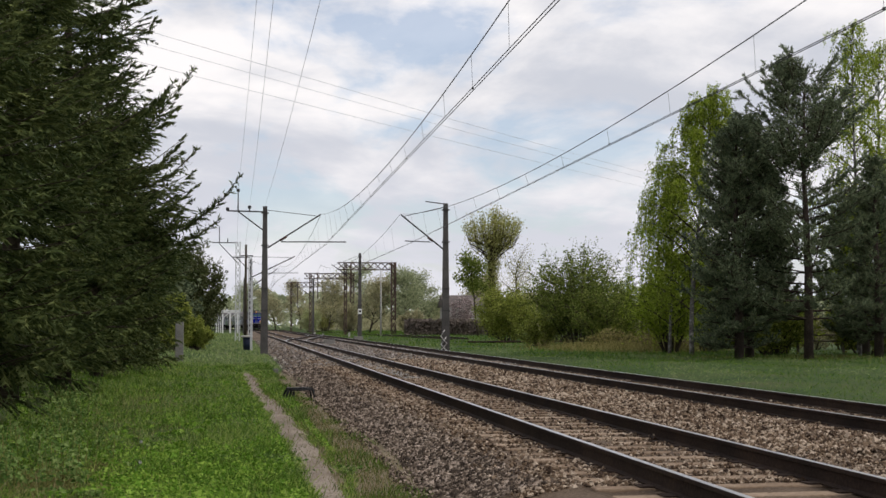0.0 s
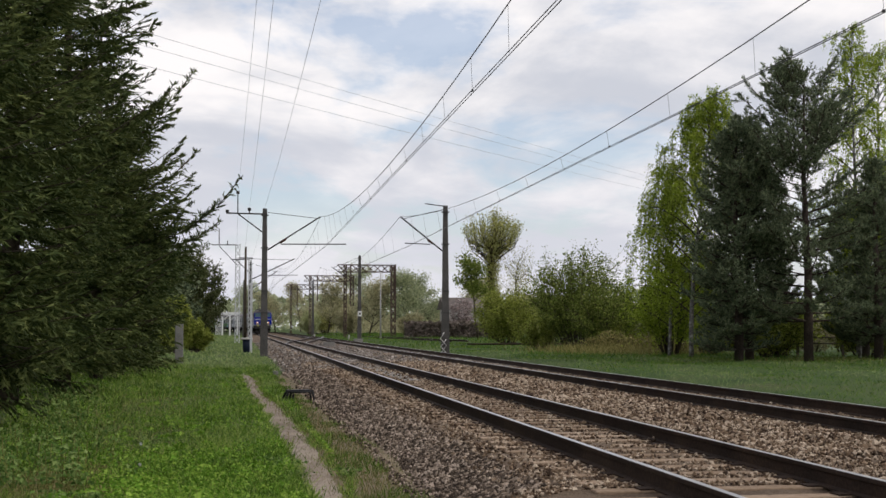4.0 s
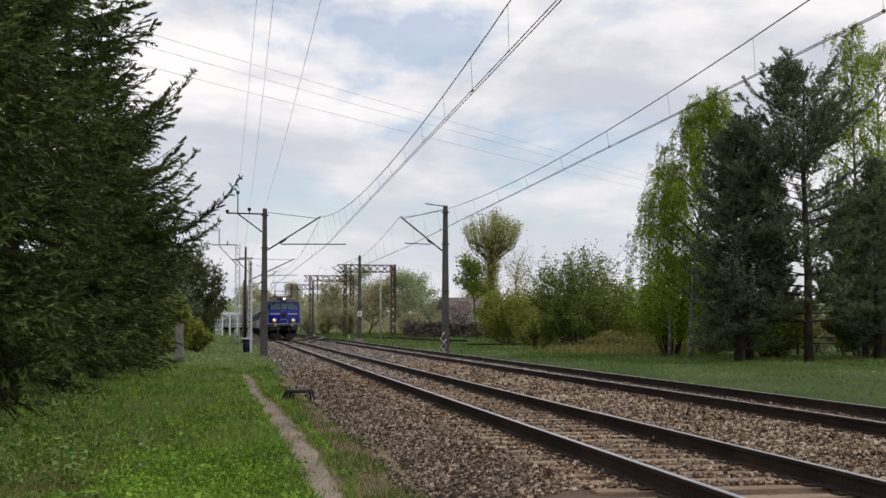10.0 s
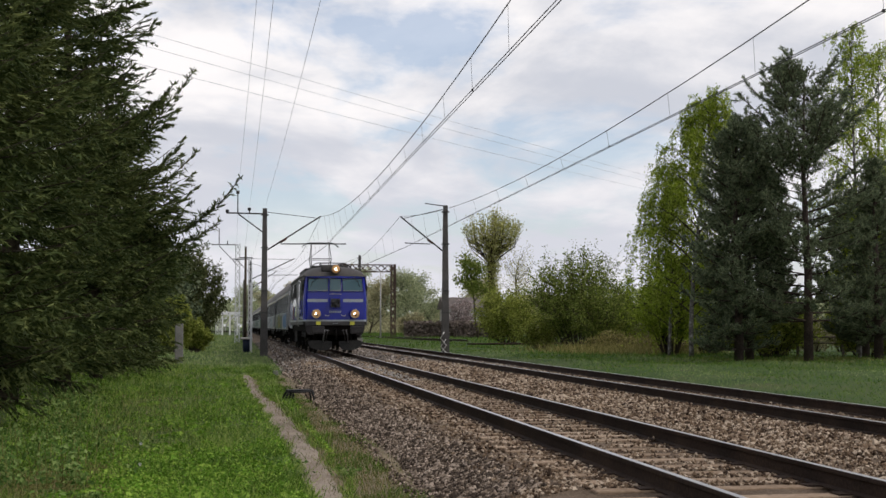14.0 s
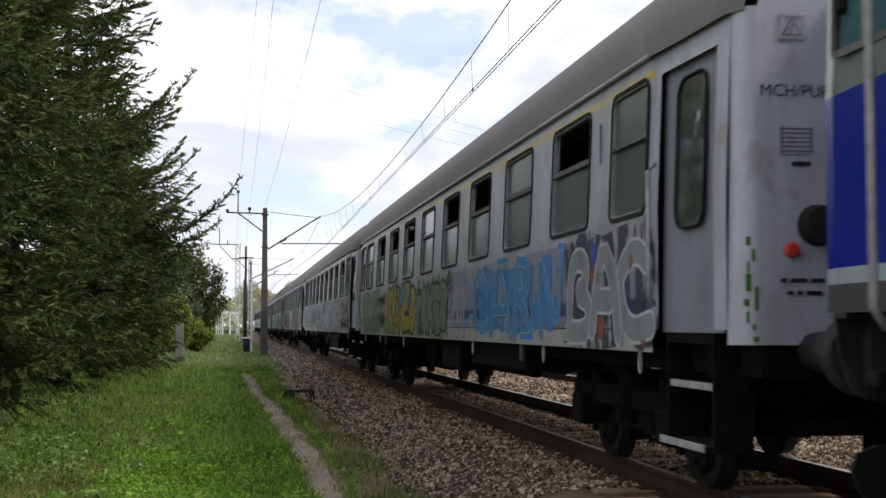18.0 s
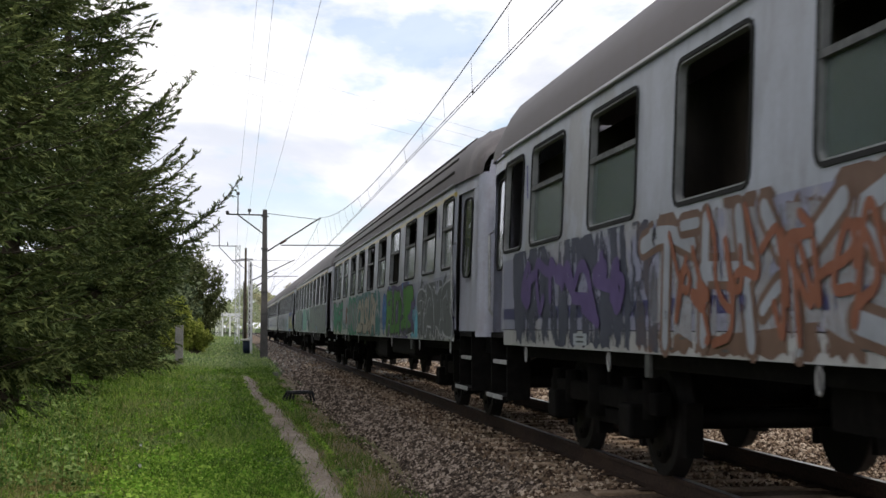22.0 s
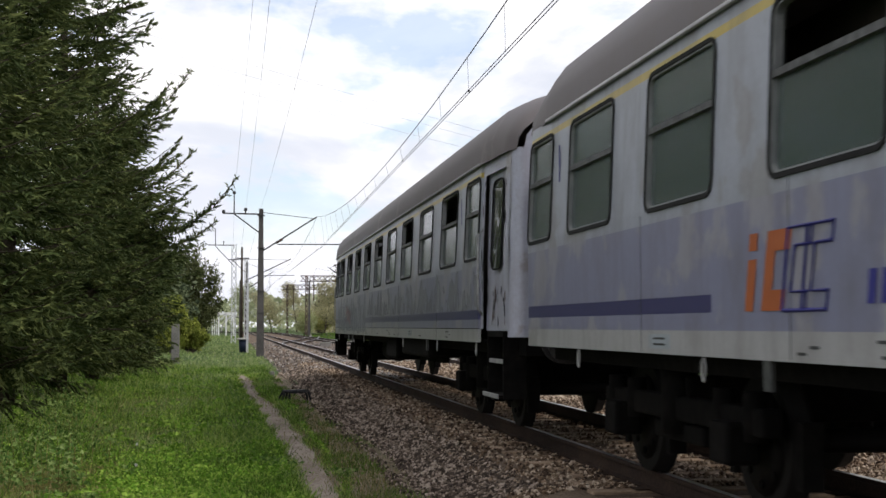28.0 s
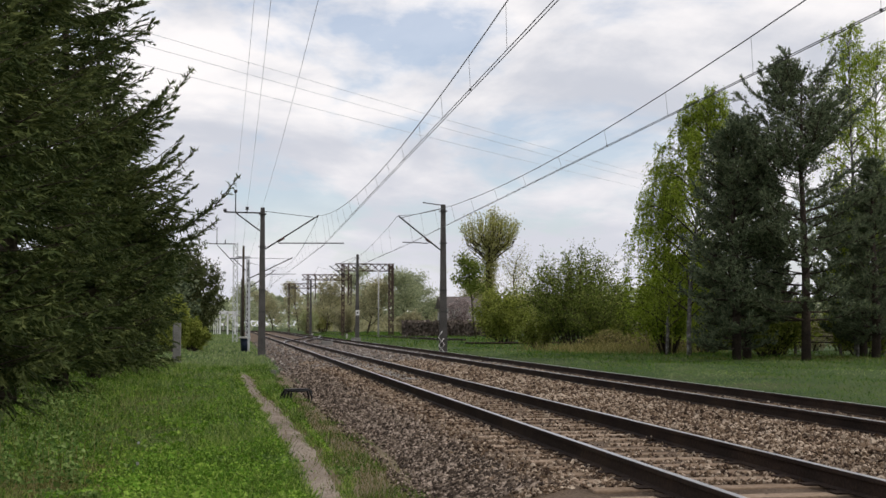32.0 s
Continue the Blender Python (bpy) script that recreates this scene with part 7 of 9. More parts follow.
def coach(k, label, first, ribs, states, door_mats):
    c = thing("passenger_coach", label, "railway coach", group="train coaches")
    MOVING.append((c, LOCO + COACH * (k + 0.5)))
    mats = [MAT["coach_sill"], MAT["coach_band"], MAT["coach_stripe"], MAT["coach_white"], MAT["coach_first"], MAT["coach_end"]]
    for sign, name in ((-1, "wall_a"), (1, "wall_b")):
        wall_key = (name, first, min(max(k, 5), 7))
        if wall_key not in CACHE:
            CACHE[wall_key] = coach_wall(sign, first, k).mesh("side_wall", mats)
        part("side_wall", CACHE[wall_key], None, c, "grey and white painted side wall")
    if "roof" not in CACHE:
        CACHE["roof"] = roof_mesh().mesh("roof", [MAT["coach_roof"], MAT["coach_sill"]])
    top = part("roof", CACHE["roof"], None, c, "dull grey curved roof")
    if ribs:
        for a in np.linspace(0.05, 0.95, 15):
            u, v = math.cos(math.pi * a), math.sin(math.pi * a)
            x, z = 1.43 * abs(u) ** 0.8 * (1 if u > 0 else -1), 3.125 + 0.88 * abs(v) ** 0.85
            part("roof_rib", Build().tube([(x, 2.1 - 12.6, z), (x, 23.93 - 12.6, z)], 0.02, 4), MAT["loco_roof"], top)
    if "ends" not in CACHE:
        arch = [(1.23 * abs(math.cos(a)) ** 0.8 * (1 if math.cos(a) > 0 else -1), 3.125 + 0.5 * math.sin(a) ** 0.85) for a in np.linspace(0, math.pi, 13)]
        arch[-1] = (-1.23, 3.125)
        b = Build()
        outline = [(-1.23, 1.1), (1.23, 1.1), *arch]
        b.add([(x, 0, z) for x, z in outline], [tuple(range(len(outline)))], 0, True)
        for s in (-1, 1):
            turn = [(1.23 + 0.15 * math.sin(a), 0.15 - 0.15 * math.cos(a)) for a in np.linspace(0, math.pi / 2, 9)]
            b.add([(s * (x - lean * (x - 1.23) / 0.15), y, z) for z, lean in ((1.1, 0.0), (3.15, 0.05)) for x, y in turn], [(k, k + 1, k + 10, k + 9) for k in range(8)], 0, True)
        CACHE["ends"] = b.mesh("end_wall", [MAT["coach_end"]])
        g = Build()
        for i in range(5):
            o = 0.02 * (i % 2)
            g.box(-0.62 - o, -0.48, 0.02 + 0.11 * i, 0.12 + 0.11 * i, 1.2, 3.3 + o).box(0.48, 0.62 + o, 0.02 + 0.11 * i, 0.12 + 0.11 * i, 1.2, 3.3 + o).box(-0.62, 0.62, 0.02 + 0.11 * i, 0.12 + 0.11 * i, 3.18, 3.34 + o)
        g.box(-0.5, 0.5, 0.45, 0.5, 1.15, 3.2)
        CACHE["gangway"] = g.mesh("gangway_bellows", [MAT["rubber"]])
        CACHE["buffer"] = buffer_mesh()
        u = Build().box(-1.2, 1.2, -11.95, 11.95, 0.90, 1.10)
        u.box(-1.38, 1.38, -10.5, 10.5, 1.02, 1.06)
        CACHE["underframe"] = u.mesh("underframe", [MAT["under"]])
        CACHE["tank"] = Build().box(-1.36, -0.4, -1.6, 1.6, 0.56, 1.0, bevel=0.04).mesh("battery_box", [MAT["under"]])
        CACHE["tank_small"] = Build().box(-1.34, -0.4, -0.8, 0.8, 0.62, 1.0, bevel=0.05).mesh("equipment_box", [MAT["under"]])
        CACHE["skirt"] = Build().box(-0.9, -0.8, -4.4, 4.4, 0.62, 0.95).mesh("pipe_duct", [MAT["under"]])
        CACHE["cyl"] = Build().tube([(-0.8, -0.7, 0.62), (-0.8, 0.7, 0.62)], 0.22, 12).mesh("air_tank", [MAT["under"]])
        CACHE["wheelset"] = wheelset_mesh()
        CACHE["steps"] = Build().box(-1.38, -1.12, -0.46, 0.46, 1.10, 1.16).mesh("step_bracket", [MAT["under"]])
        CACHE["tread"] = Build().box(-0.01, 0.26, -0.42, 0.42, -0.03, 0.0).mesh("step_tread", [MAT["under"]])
        CACHE["nosing"] = Build().box(-0.02, 0.005, -0.42, 0.42, -0.035, 0.012, bevel=0.004).mesh("nosing", [MAT["step_edge"]])
        CACHE["stringer"] = Build().box(-0.12, 0.14, -0.015, 0.015, 0.42, 1.12).mesh("stringer", [MAT["under"]])
        CACHE["ring"] = Build().tube([(0, 0.032 * math.cos(a), -0.07 + 0.075 * math.sin(a)) for a in np.linspace(0, 6.283, 13)], 0.008, 5, caps=False).mesh("lifting_ring", [MAT["step_edge"]])
        # one solid dark box in place of the shaded compartments
        CACHE["shade_box"] = Build().box(-0.95, 0.95, -11.8, 11.8, 1.12, 3.05).mesh("compartment_lining", [MAT["interior"]])
        CACHE["seam"] = Build().box(-1.4525, -1.44, 2.08 - 12.6, 23.9 - 12.6, 1.187, 1.195).mesh("panel_seam", [MAT["rubber"]])
        CACHE["upright_seam"] = Build().box(-1.4525, -1.44, -0.003, 0.003, 1.04, 2.0).mesh("upright_seam", [MAT["frame_alu"]])
        CACHE["data_panel"] = Build().box(-1.4535, -1.44, -0.22, 0.22, 1.065, 1.165).mesh("data_panel", [MAT["loco_stripe"]])
        CACHE["data_bar"] = Build().box(-1.456, -1.45, -0.12, 0.12, -0.007, 0.007).mesh("data_bar", [MAT["loco_frame"]])
        CACHE["short_bar"] = Build().box(-1.456, -1.45, -0.05, 0.05, -0.008, 0.008).mesh("data_bar", [MAT["loco_frame"]])
        CACHE["jack"] = Build().box(-1.44, -1.41, -0.05, 0.05, 0.86, 1.03, bevel=0.006).mesh("jacking_lug", [MAT["frame_alu"]])
    for turn, y in ((0, 0.6 - 12.6), (180, 24.97 - 12.6)):
        e = part("end_wall", CACHE["ends"], None, c, at=pose(0, y, 0, 0, 0, turn))
        part("gangway_bellows", CACHE["gangway"], None, e, at=pose(0, -0.6, 0))
        for s in (-1, 1):
            part("buffer", CACHE["buffer"], None, e, at=pose(s * 0.875, -0.6, 1.06))
    part("underframe", CACHE["underframe"], None, c)
    part("compartment_lining", CACHE["shade_box"], None, c)
    part("battery_box", CACHE["tank"], None, c, at=pose(0, -4.5 + 0.2 * (k % 3), 0.0 if k == 1 else 0.18))
    part("equipment_box", CACHE["tank_small"], None, c, at=pose(0, -1.1 + 0.15 * (k % 3), 0))
    part("pipe_duct", CACHE["skirt"], None, c)
    part("air_tank", CACHE["cyl"], None, c, at=pose(0, 2.8, 0.08))
    part("air_tank", CACHE["cyl"], None, c, at=pose(1.3, 0.4, 0.08))
    for y in (-8.7, 8.9):
        g = bogie_parts(c, y, 2.5)
        for a in (-1.25, 1.25):
            axle(g, CACHE["wheelset"], a, 0.46, c)
    for l in (1.45, 24.45) if k != 6 else (1.45,):
        st = part("door_steps", CACHE["steps"], None, c, at=pose(0, l - 12.6, 0))
        for x, z in ((-1.34, 0.84), (-1.42, 0.46)):
            part("step_tread", CACHE["tread"], None, st, at=pose(x, 0, z))
            part("nosing", CACHE["nosing"], None, st, "worn bright step edge", at=pose(x - 0.006, 0, z))
        for y in (-0.445, 0.445):
            part("stringer", CACHE["stringer"], None, st, at=pose(-1.26, y, 0))
    for l in (2.35, 5.4, 9.2, 16.0, 19.8, 22.8):
        part("lifting_ring", CACHE["ring"], None, c, at=pose(-1.43, l - 12.6, 1.02))
    if k != 6:
        part("panel_seam", CACHE["seam"], None, c)
    for l in (5.35, 9.7, 14.1, 18.45, 21.0):
        part("upright_seam", CACHE["upright_seam"], None, c, at=pose(0, l - 12.6, 0))
    for l in (7.9 + 0.3 * (k % 3), 20.6):
        panel = part("data_panel", CACHE["data_panel"], None, c, "pale data panel with dark bars", at=pose(0, l - 12.6, 0))
        for z in (1.095, 1.135):
            part("data_bar", CACHE["data_bar"], None, panel, at=pose(0, 0.03 * (k % 2), z))
    mark = np.random.default_rng(500 + k)
    for l in (4.4, 6.9, 9.6, 10.3, 11.2, 12.9, 15.2, 17.3, 18.2):
        for row in range(int(mark.integers(1, 4))):
            part("data_bar", CACHE["data_bar"] if mark.uniform() < 0.4 else CACHE["short_bar"], None, c, at=pose(0.002, l + mark.uniform(-0.2, 0.2) - 12.6, 1.075 + 0.035 * row))
    for l in (6.4, 18.8):
        part("jacking_lug", CACHE["jack"], None, c, at=pose(0, l - 12.6, 0))
    zc = (WIN_Z[0] + WIN_Z[1]) / 2
    big, small, doors, _ = openings(k)
    for i, (l, w) in enumerate([(s, 0.9) for s in small[:1]] + [(b, 1.3) for b in big] + [(s, 0.9) for s in small[1:]]):
        window_parts(c, pose(-wall_x(zc), l + w / 2 - 12.6, zc, 0, 2.58, 0), w, {"o": "open", "s": "shut", "c": "clear", "g": "gone", "h": "half", "d": "dropped", "k": "bare"}[states[i]])
        window_parts(c, Matrix.Translation((wall_x(zc), l + w / 2 - 12.6, zc)) @ pose(0, 0, 0, 0, 0, 180) @ pose(0, 0, 0, 0, 2.58, 0), w, "open")
    for i, (l0, l1) in enumerate(doors):
        if door_mats[i]:
            door_part(c, l0, l1, -1, MAT[door_mats[i]])
        door_part(c, l0, l1, 1, MAT["coach_end"])
    for l in (3.37, 22.71) if k != 6 else (3.9, 23.44):
        digit = bpy.data.curves.new("class_digit", "FONT")
        digit.body, digit.size, digit.align_x = "1", 0.5, "CENTER"
        d = new("class_digit", digit)
        d.data.materials.append(MAT["navy"])
        d.parent = c
        d.matrix_basis = pose(-wall_x(2.6) - 0.004, l - 12.6, 2.5, 90, 0, -90)
    return c


def clean_livery(c, logo_l):
    """The railway's emblem as plain shapes, and bars for its lettering."""
    b = Build()
    b.add([(-1.455, logo_l + 0.8 * y - 12.6, 1.3 + 0.8 * (z - 1.26)) for y, z in ((0.45, 1.26), (0.30, 1.26), (0.22, 1.62), (0.37, 1.62))], [(0, 1, 2, 3)])
    b.add([(-1.455, logo_l + 0.8 * y - 12.6, 1.3 + 0.8 * (z - 1.26)) for y, z in ((0.36, 1.68), (0.21, 1.68), (0.19, 1.80), (0.34, 1.80))], [(0, 1, 2, 3)])
    b.add([(-1.455, logo_l + 0.8 * y - 12.6, 1.3 + 0.8 * (z - 1.26)) for y, z in ((0.16, 1.26), (-0.22, 1.26), (-0.26, 1.40), (-0.03, 1.40), (-0.10, 1.66), (-0.33, 1.66), (-0.37, 1.80), (0.02, 1.80))], [(0, 1, 2, 3), (3, 4, 7, 0), (4, 5, 6, 7)])
    emblem = part("emblem", b, [MAT["orange"]], c, "orange emblem with thin navy outlines")
    o = Build()
    for s in (0.32, 0.62):
        pts = [(-1.456, logo_l + 0.8 * (y - s) - 12.6, 1.3 + 0.8 * (z - 1.26)) for y, z in ((0.12, 1.26), (-0.24, 1.26), (-0.27, 1.38), (-0.02, 1.38), (-0.10, 1.68), (-0.34, 1.68), (-0.37, 1.80), (0.0, 1.80), (0.12, 1.26))]
        o.tube(pts, 0.010, 4, smooth=False)
    part("outline", o, [MAT["navy"]], emblem)
    for k in range(13):
        if k == 3:
            continue
        l = logo_l - 1.15 - 0.13 * k
        t = Build().add([(-1.455, l + y - 12.6, z) for y, z in ((0.04, 1.32), (-0.04, 1.32), (-0.065, 1.48), (0.015, 1.48))], [(0, 1, 2, 3)])
        part("lettering_bar", t, [MAT["navy"]], c)


def chipped(c, seed):
    """Paint that has chipped down to dark primer round the front door and along its seams."""
    r = np.random.default_rng(600 + seed)
    for k in range(34):
        l = (0.93, 1.97, 1.5)[k % 3] + r.normal(0, 0.03 if k % 3 < 2 else 0.25)
        z, w, h = r.uniform(1.25, 3.0) if k % 3 < 2 else r.uniform(1.2, 1.8), r.uniform(0.008, 0.03), r.uniform(0.04, 0.22)
        n = 9
        ring = [(l + w * math.cos(6.283 * i / n) * r.uniform(0.6, 1.3), z + h / 2 * math.sin(6.283 * i / n) * r.uniform(0.6, 1.3)) for i in range(n)]
        out = -0.003 if k % 3 < 2 else 0.047
        if k % 3 < 2 and 0.95 < l < 1.95:
            out = 0.047
        b = Build().add([(-(coach_half(q[0]) + wall_x(q[1]) - 1.45 - out), q[0] - 12.6, q[1]) for q in ring], [tuple(range(n))])
        part("paint_chip", b, [MAT["under"] if k % 4 else MAT["primer"]], c, "dark chip in the worn paint")


def build_coaches():
    c = coach(0, "grey passenger coach with blue white and yellow graffiti", True, False, "cosoosooosc", ("coach_door", "coach_end"))
    sprayed_wash(c, 12.0, 23.6, 1.04, 1.80, "moss", 1)
    lettered(c, "BAC", 2.05, 4.35, 1.05, 1.95, "grey", "white", 0.17, 11, 0.025, "slate", spurs=0)
    dots(c, ((3.55, 1.62, 0.07), (3.3, 1.2, 0.10), (2.2, 1.15, 0.08), (2.5, 1.7, 0.06)), "rust", "faded orange paint dot")
    dots(c, ((3.5, 1.8, 0.09), (3.0, 1.42, 0.08)), "deep_blue", "deep blue paint dot")
    lettered(c, "OARN", 4.5, 9.1, 1.06, 1.97, "blue", "pale_blue", 0.10, 12, 0.012)
    lettered(c, ["curl"], 7.9, 9.0, 1.15, 1.75, "blue", "deep_blue", 0.09, 120, 0.02)
    sprayed_tags(c, 9.6, 10.9, 1.15, 1.85, 12, "white", 13, 0.022)
    lettered(c, "O", 10.6, 11.2, 1.42, 1.92, "moss", "black", 0.05, 140, 0.06)
    lettered(c, "EKES", 11.1, 13.6, 1.05, 1.86, "moss", "black", 0.24, 14, 0.04, "moss")
    lettered(c, "Z", 13.5, 14.0, 1.12, 1.82, "slate", "black", 0.05, 141, 0.03)
    dots(c, ((14.45, 1.5, 0.22), (18.5, 1.6, 0.2), (18.9, 1.62, 0.24)), "pink", "dull pink paint patch")
    lettered(c, "KINES", 14.3, 18.2, 1.05, 1.99, "yellow", "black", 0.24, 15, 0.045, spurs=2)
    lettered(c, "AN", 14.9, 16.3, 1.48, 1.99, "blue", "black", 0.16, 16, 0.04)
    sprayed_tags(c, 18.7, 19.7, 1.55, 1.85, 5, "black", 19, 0.05)
    sprayed_tags(c, 18.7, 19.7, 1.2, 1.5, 5, "black", 190, 0.05)
    lettered(c, "KIEF", 19.7, 22.8, 1.06, 1.99, "grey", "green", 0.17, 17, 0.035)
    sprayed_tags(c, 19.9, 22.6, 1.06, 1.3, 5, "green", 170, 0.03)
    c = coach(1, "grey and white passenger coach with white bubble graffiti", True, False, "coooookoooc", ("coach_end", "door_blue"))
    sprayed_wash(c, 5.2, 15.5, 1.04, 1.75, "silver", 2)
    sprayed_wash(c, 13.0, 19.0, 1.3, 1.95, "white", 201)
    sprayed_wash(c, 2.2, 5.0, 1.4, 1.98, "white", 202)
    sprayed_tags(c, 2.1, 4.4, 1.5, 1.95, 7, "black", 21, 0.05)
    lettered(c, "KRAK", 2.1, 4.6, 1.06, 1.42, "black", "black", 0.035, 210, 0.004)
    lettered(c, "NAT", 5.2, 7.75, 1.06, 1.98, "white", "black", 0.30, 22, 0.035)
    lettered(c, "HYARSP", 8.5, 12.5, 1.06, 1.99, "pale_blue", "black", 0.20, 23, 0.03, "silver")
    sprayed_tags(c, 10.7, 12.2, 1.55, 1.95, 5, "black", 27, 0.03)
    lettered(c, ["curl"], 13.4, 14.0, 1.45, 1.9, "slate", "black", 0.05, 230, 0.02)
    lettered(c, "Z", 14.5, 15.1, 1.4, 1.85, "slate", "grey", 0.06, 231, 0.02)
    sprayed_tags(c, 15.8, 16.7, 1.2, 1.98, 6, "black", 24, 0.04)
    sprayed_tags(c, 17.2, 18.6, 1.1, 1.98, 6, "black", 25, 0.035)
    face = "thin dark drawn line of a bubble shape"
    dots(c, ((19.75, 1.5, 0.44), (20.75, 1.42, 0.2)), "white", "white bubble shape")
    arcs(c, ((19.75, 1.5, 0.66, 0.46, -60, 215), (19.75, 1.3, 0.3, 0.2, 20, 160), (19.75, 1.74, 0.25, 0.16, 20, 160), (20.75, 1.42, 0.22, 0.24, -10, 350), (20.75, 1.75, 0.18, 0.1, 10, 170), (20.75, 1.85, 0.14, 0.08, 10, 170)), "black", 0.035, face)
    sprayed_tags(c, 21.9, 22.4, 1.4, 1.7, 2, "slate", 26, 0.04)
    c = coach(2, "grey passenger coach with huge dark green graffiti", False, False, "gosoogogoog", ("coach_end", "coach_end"))
    lettered(c, "RUNDR", 3.7, 11.2, 1.04, 1.99, "sage", "black", 0.46, 31, 0.05, "sage", True)
    arcs(c, ((5.0, 1.55, 0.09, 0.36, 0, 360), (7.0, 1.55, 0.08, 0.34, 0, 360), (10.1, 1.6, 0.1, 0.28, 0, 360)), "black", 0.05, "black inner line of a letter")
    arcs(c, ((5.0, 1.55, 0.04, 0.30, 0, 360), (7.0, 1.55, 0.03, 0.28, 0, 360)), "cream", 0.05, "pale inside of a letter")
    dots(c, ((4.6, 1.06, 0.12), (6.4, 1.06, 0.12), (8.0, 1.06, 0.13)), "rust", "rusty red paint dot")
    dots(c, ((3.3, 1.82, 0.13), (3.05, 1.66, 0.14), (2.85, 1.5, 0.15), (2.7, 1.3, 0.14), (2.6, 1.15, 0.12), (11.62, 1.88, 0.14), (11.7, 1.6, 0.13), (11.75, 1.35, 0.12), (11.7, 1.12, 0.11)), "rust", "orange red paint dot")
    dots(c, ((2.95, 1.38, 0.12), (2.75, 1.62, 0.1), (11.85, 1.66, 0.1), (11.5, 1.2, 0.1)), "cream", "pale orange paint dot")
    lettered(c, ["star"], 3.2, 3.65, 1.45, 1.85, "white", "black", 0.10, 36, 0.03, spurs=0)
    lettered(c, "S", 3.5, 3.85, 1.3, 1.6, "white", "black", 0.06, 360, 0.03, spurs=0)
    dots(c, ((3.1, 1.38, 0.17), (3.1, 1.16, 0.1)), "white", "white bubble shape")
    dots(c, ((3.17, 1.38, 0.045), (3.03, 1.38, 0.045)), "black", "black paint dot")
    lettered(c, ["heart"], 10.95, 11.5, 1.58, 1.92, "white", "black", 0.15, 361, 0.03, spurs=0)
    lettered(c, "S", 11.1, 11.5, 1.1, 1.5, "white", "black", 0.07, 362, 0.03, spurs=0)
    lettered(c, ["star"], 10.75, 11.15, 1.12, 1.5, "white", "black", 0.10, 363, 0.03, spurs=0)
    sprayed_tags(c, 2.1, 2.6, 1.1, 1.9, 6, "white", 38, 0.03)
    sprayed_tags(c, 2.1, 2.6, 1.1, 1.9, 5, "brown", 32, 0.05)
    sprayed_wash(c, 14.4, 19.0, 1.05, 1.97, "brown", 341)
    lettered(c, "THYS", 14.6, 18.8, 1.06, 1.97, "silver", "brown", 0.12, 35, 0.05)
    sprayed_tags(c, 14.8, 18.2, 1.06, 1.95, 9, "rust", 39, 0.06)
    sprayed_wash(c, 18.5, 23.3, 1.05, 1.99, "slate", 34)
    sprayed_wash(c, 18.8, 22.6, 1.25, 1.98, "slate", 344)
    sprayed_tags(c, 18.8, 22.8, 1.25, 1.95, 6, "purple", 340, 0.11)
    c = coach(3, "pale passenger coach with ribbed roof and green and purple graffiti", True, True, "chodhkoocsc", ("coach_end", "coach_end"))
    lettered(c, "TAKE", 2.15, 5.4, 1.04, 1.86, "dusk", "white", 0.32, 44, 0.03, "dusk")
    sprayed_wash(c, 5.5, 6.3, 1.04, 1.7, "cyan", 400)
    lettered(c, "HINE", 6.2, 9.9, 1.06, 1.97, "green", "black", 0.25, 45, 0.03, "purple", True, gleam=True, spurs=3, slant=0.2, shade="white")
    lettered(c, "AR", 6.0, 7.7, 1.1, 1.7, "purple", "slate", 0.16, 450, 0.03)
    dots(c, ((6.6, 1.9, 0.09), (7.4, 1.93, 0.07), (9.3, 1.92, 0.07)), "blue", "blue paint dot")
    lettered(c, ["curl"], 9.9, 10.6, 1.1, 1.95, "blue", "deep_blue", 0.12, 451, 0.04)
    sprayed_wash(c, 11.0, 16.4, 1.04, 1.95, "teal", 42)
    dots(c, ((11.2, 1.72, 0.22), (11.6, 1.3, 0.24)), "teal", "teal paint patch")
    lettered(c, "CASUA", 11.9, 16.0, 1.05, 1.95, "cream", "brown", 0.19, 47, 0.022, "teal", True, slant=0.3, gleam=True, spurs=3)
    dots(c, ((12.2, 1.06, 0.12), (13.2, 1.06, 0.16), (14.6, 1.06, 0.18)), "brown", "brown paint patch")
    sprayed_tags(c, 11.2, 11.9, 1.42, 1.62, 4, "white", 471, 0.03)
    lettered(c, "AKS", 16.3, 18.7, 1.05, 1.92, "grey", "emerald", 0.24, 49, 0.05, "emerald")
    lettered(c, "F", 18.9, 19.4, 1.2, 1.75, "rust", "brown", 0.10, 490, 0.02)
    sprayed_tags(c, 19.3, 20.2, 1.1, 1.35, 5, "teal", 491, 0.04)
    lettered(c, "KIEF", 20.3, 23.8, 1.05, 1.93, "emerald", "black", 0.18, 50, 0.045)
    dots(c, ((21.4, 1.14, 0.14), (20.9, 1.2, 0.12)), "green", "bright green paint patch")
    dots(c, ((23.4, 1.16, 0.1), (22.6, 1.12, 0.1)), "yellow", "yellow paint patch")
    c = coach(4, "pale passenger coach with mint and black outline graffiti", True, False, "cogohccccks", (None, "coach_end"))
    sprayed_wash(c, 2.1, 11.6, 1.04, 1.99, "sage", 5)
    sprayed_wash(c, 2.1, 11.6, 1.04, 1.99, "moss", 500)
    lettered(c, "IFGANKO", 2.2, 11.3, 1.04, 1.99, "sage", "black", 0.32, 52, 0.038, "sage", True, slant=0.15, spurs=2)
    dots(c, ((9.2, 1.3, 0.12), (8.9, 1.5, 0.1), (6.6, 1.5, 0.1), (2.8, 1.6, 0.12)), "emerald", "emerald paint patch")
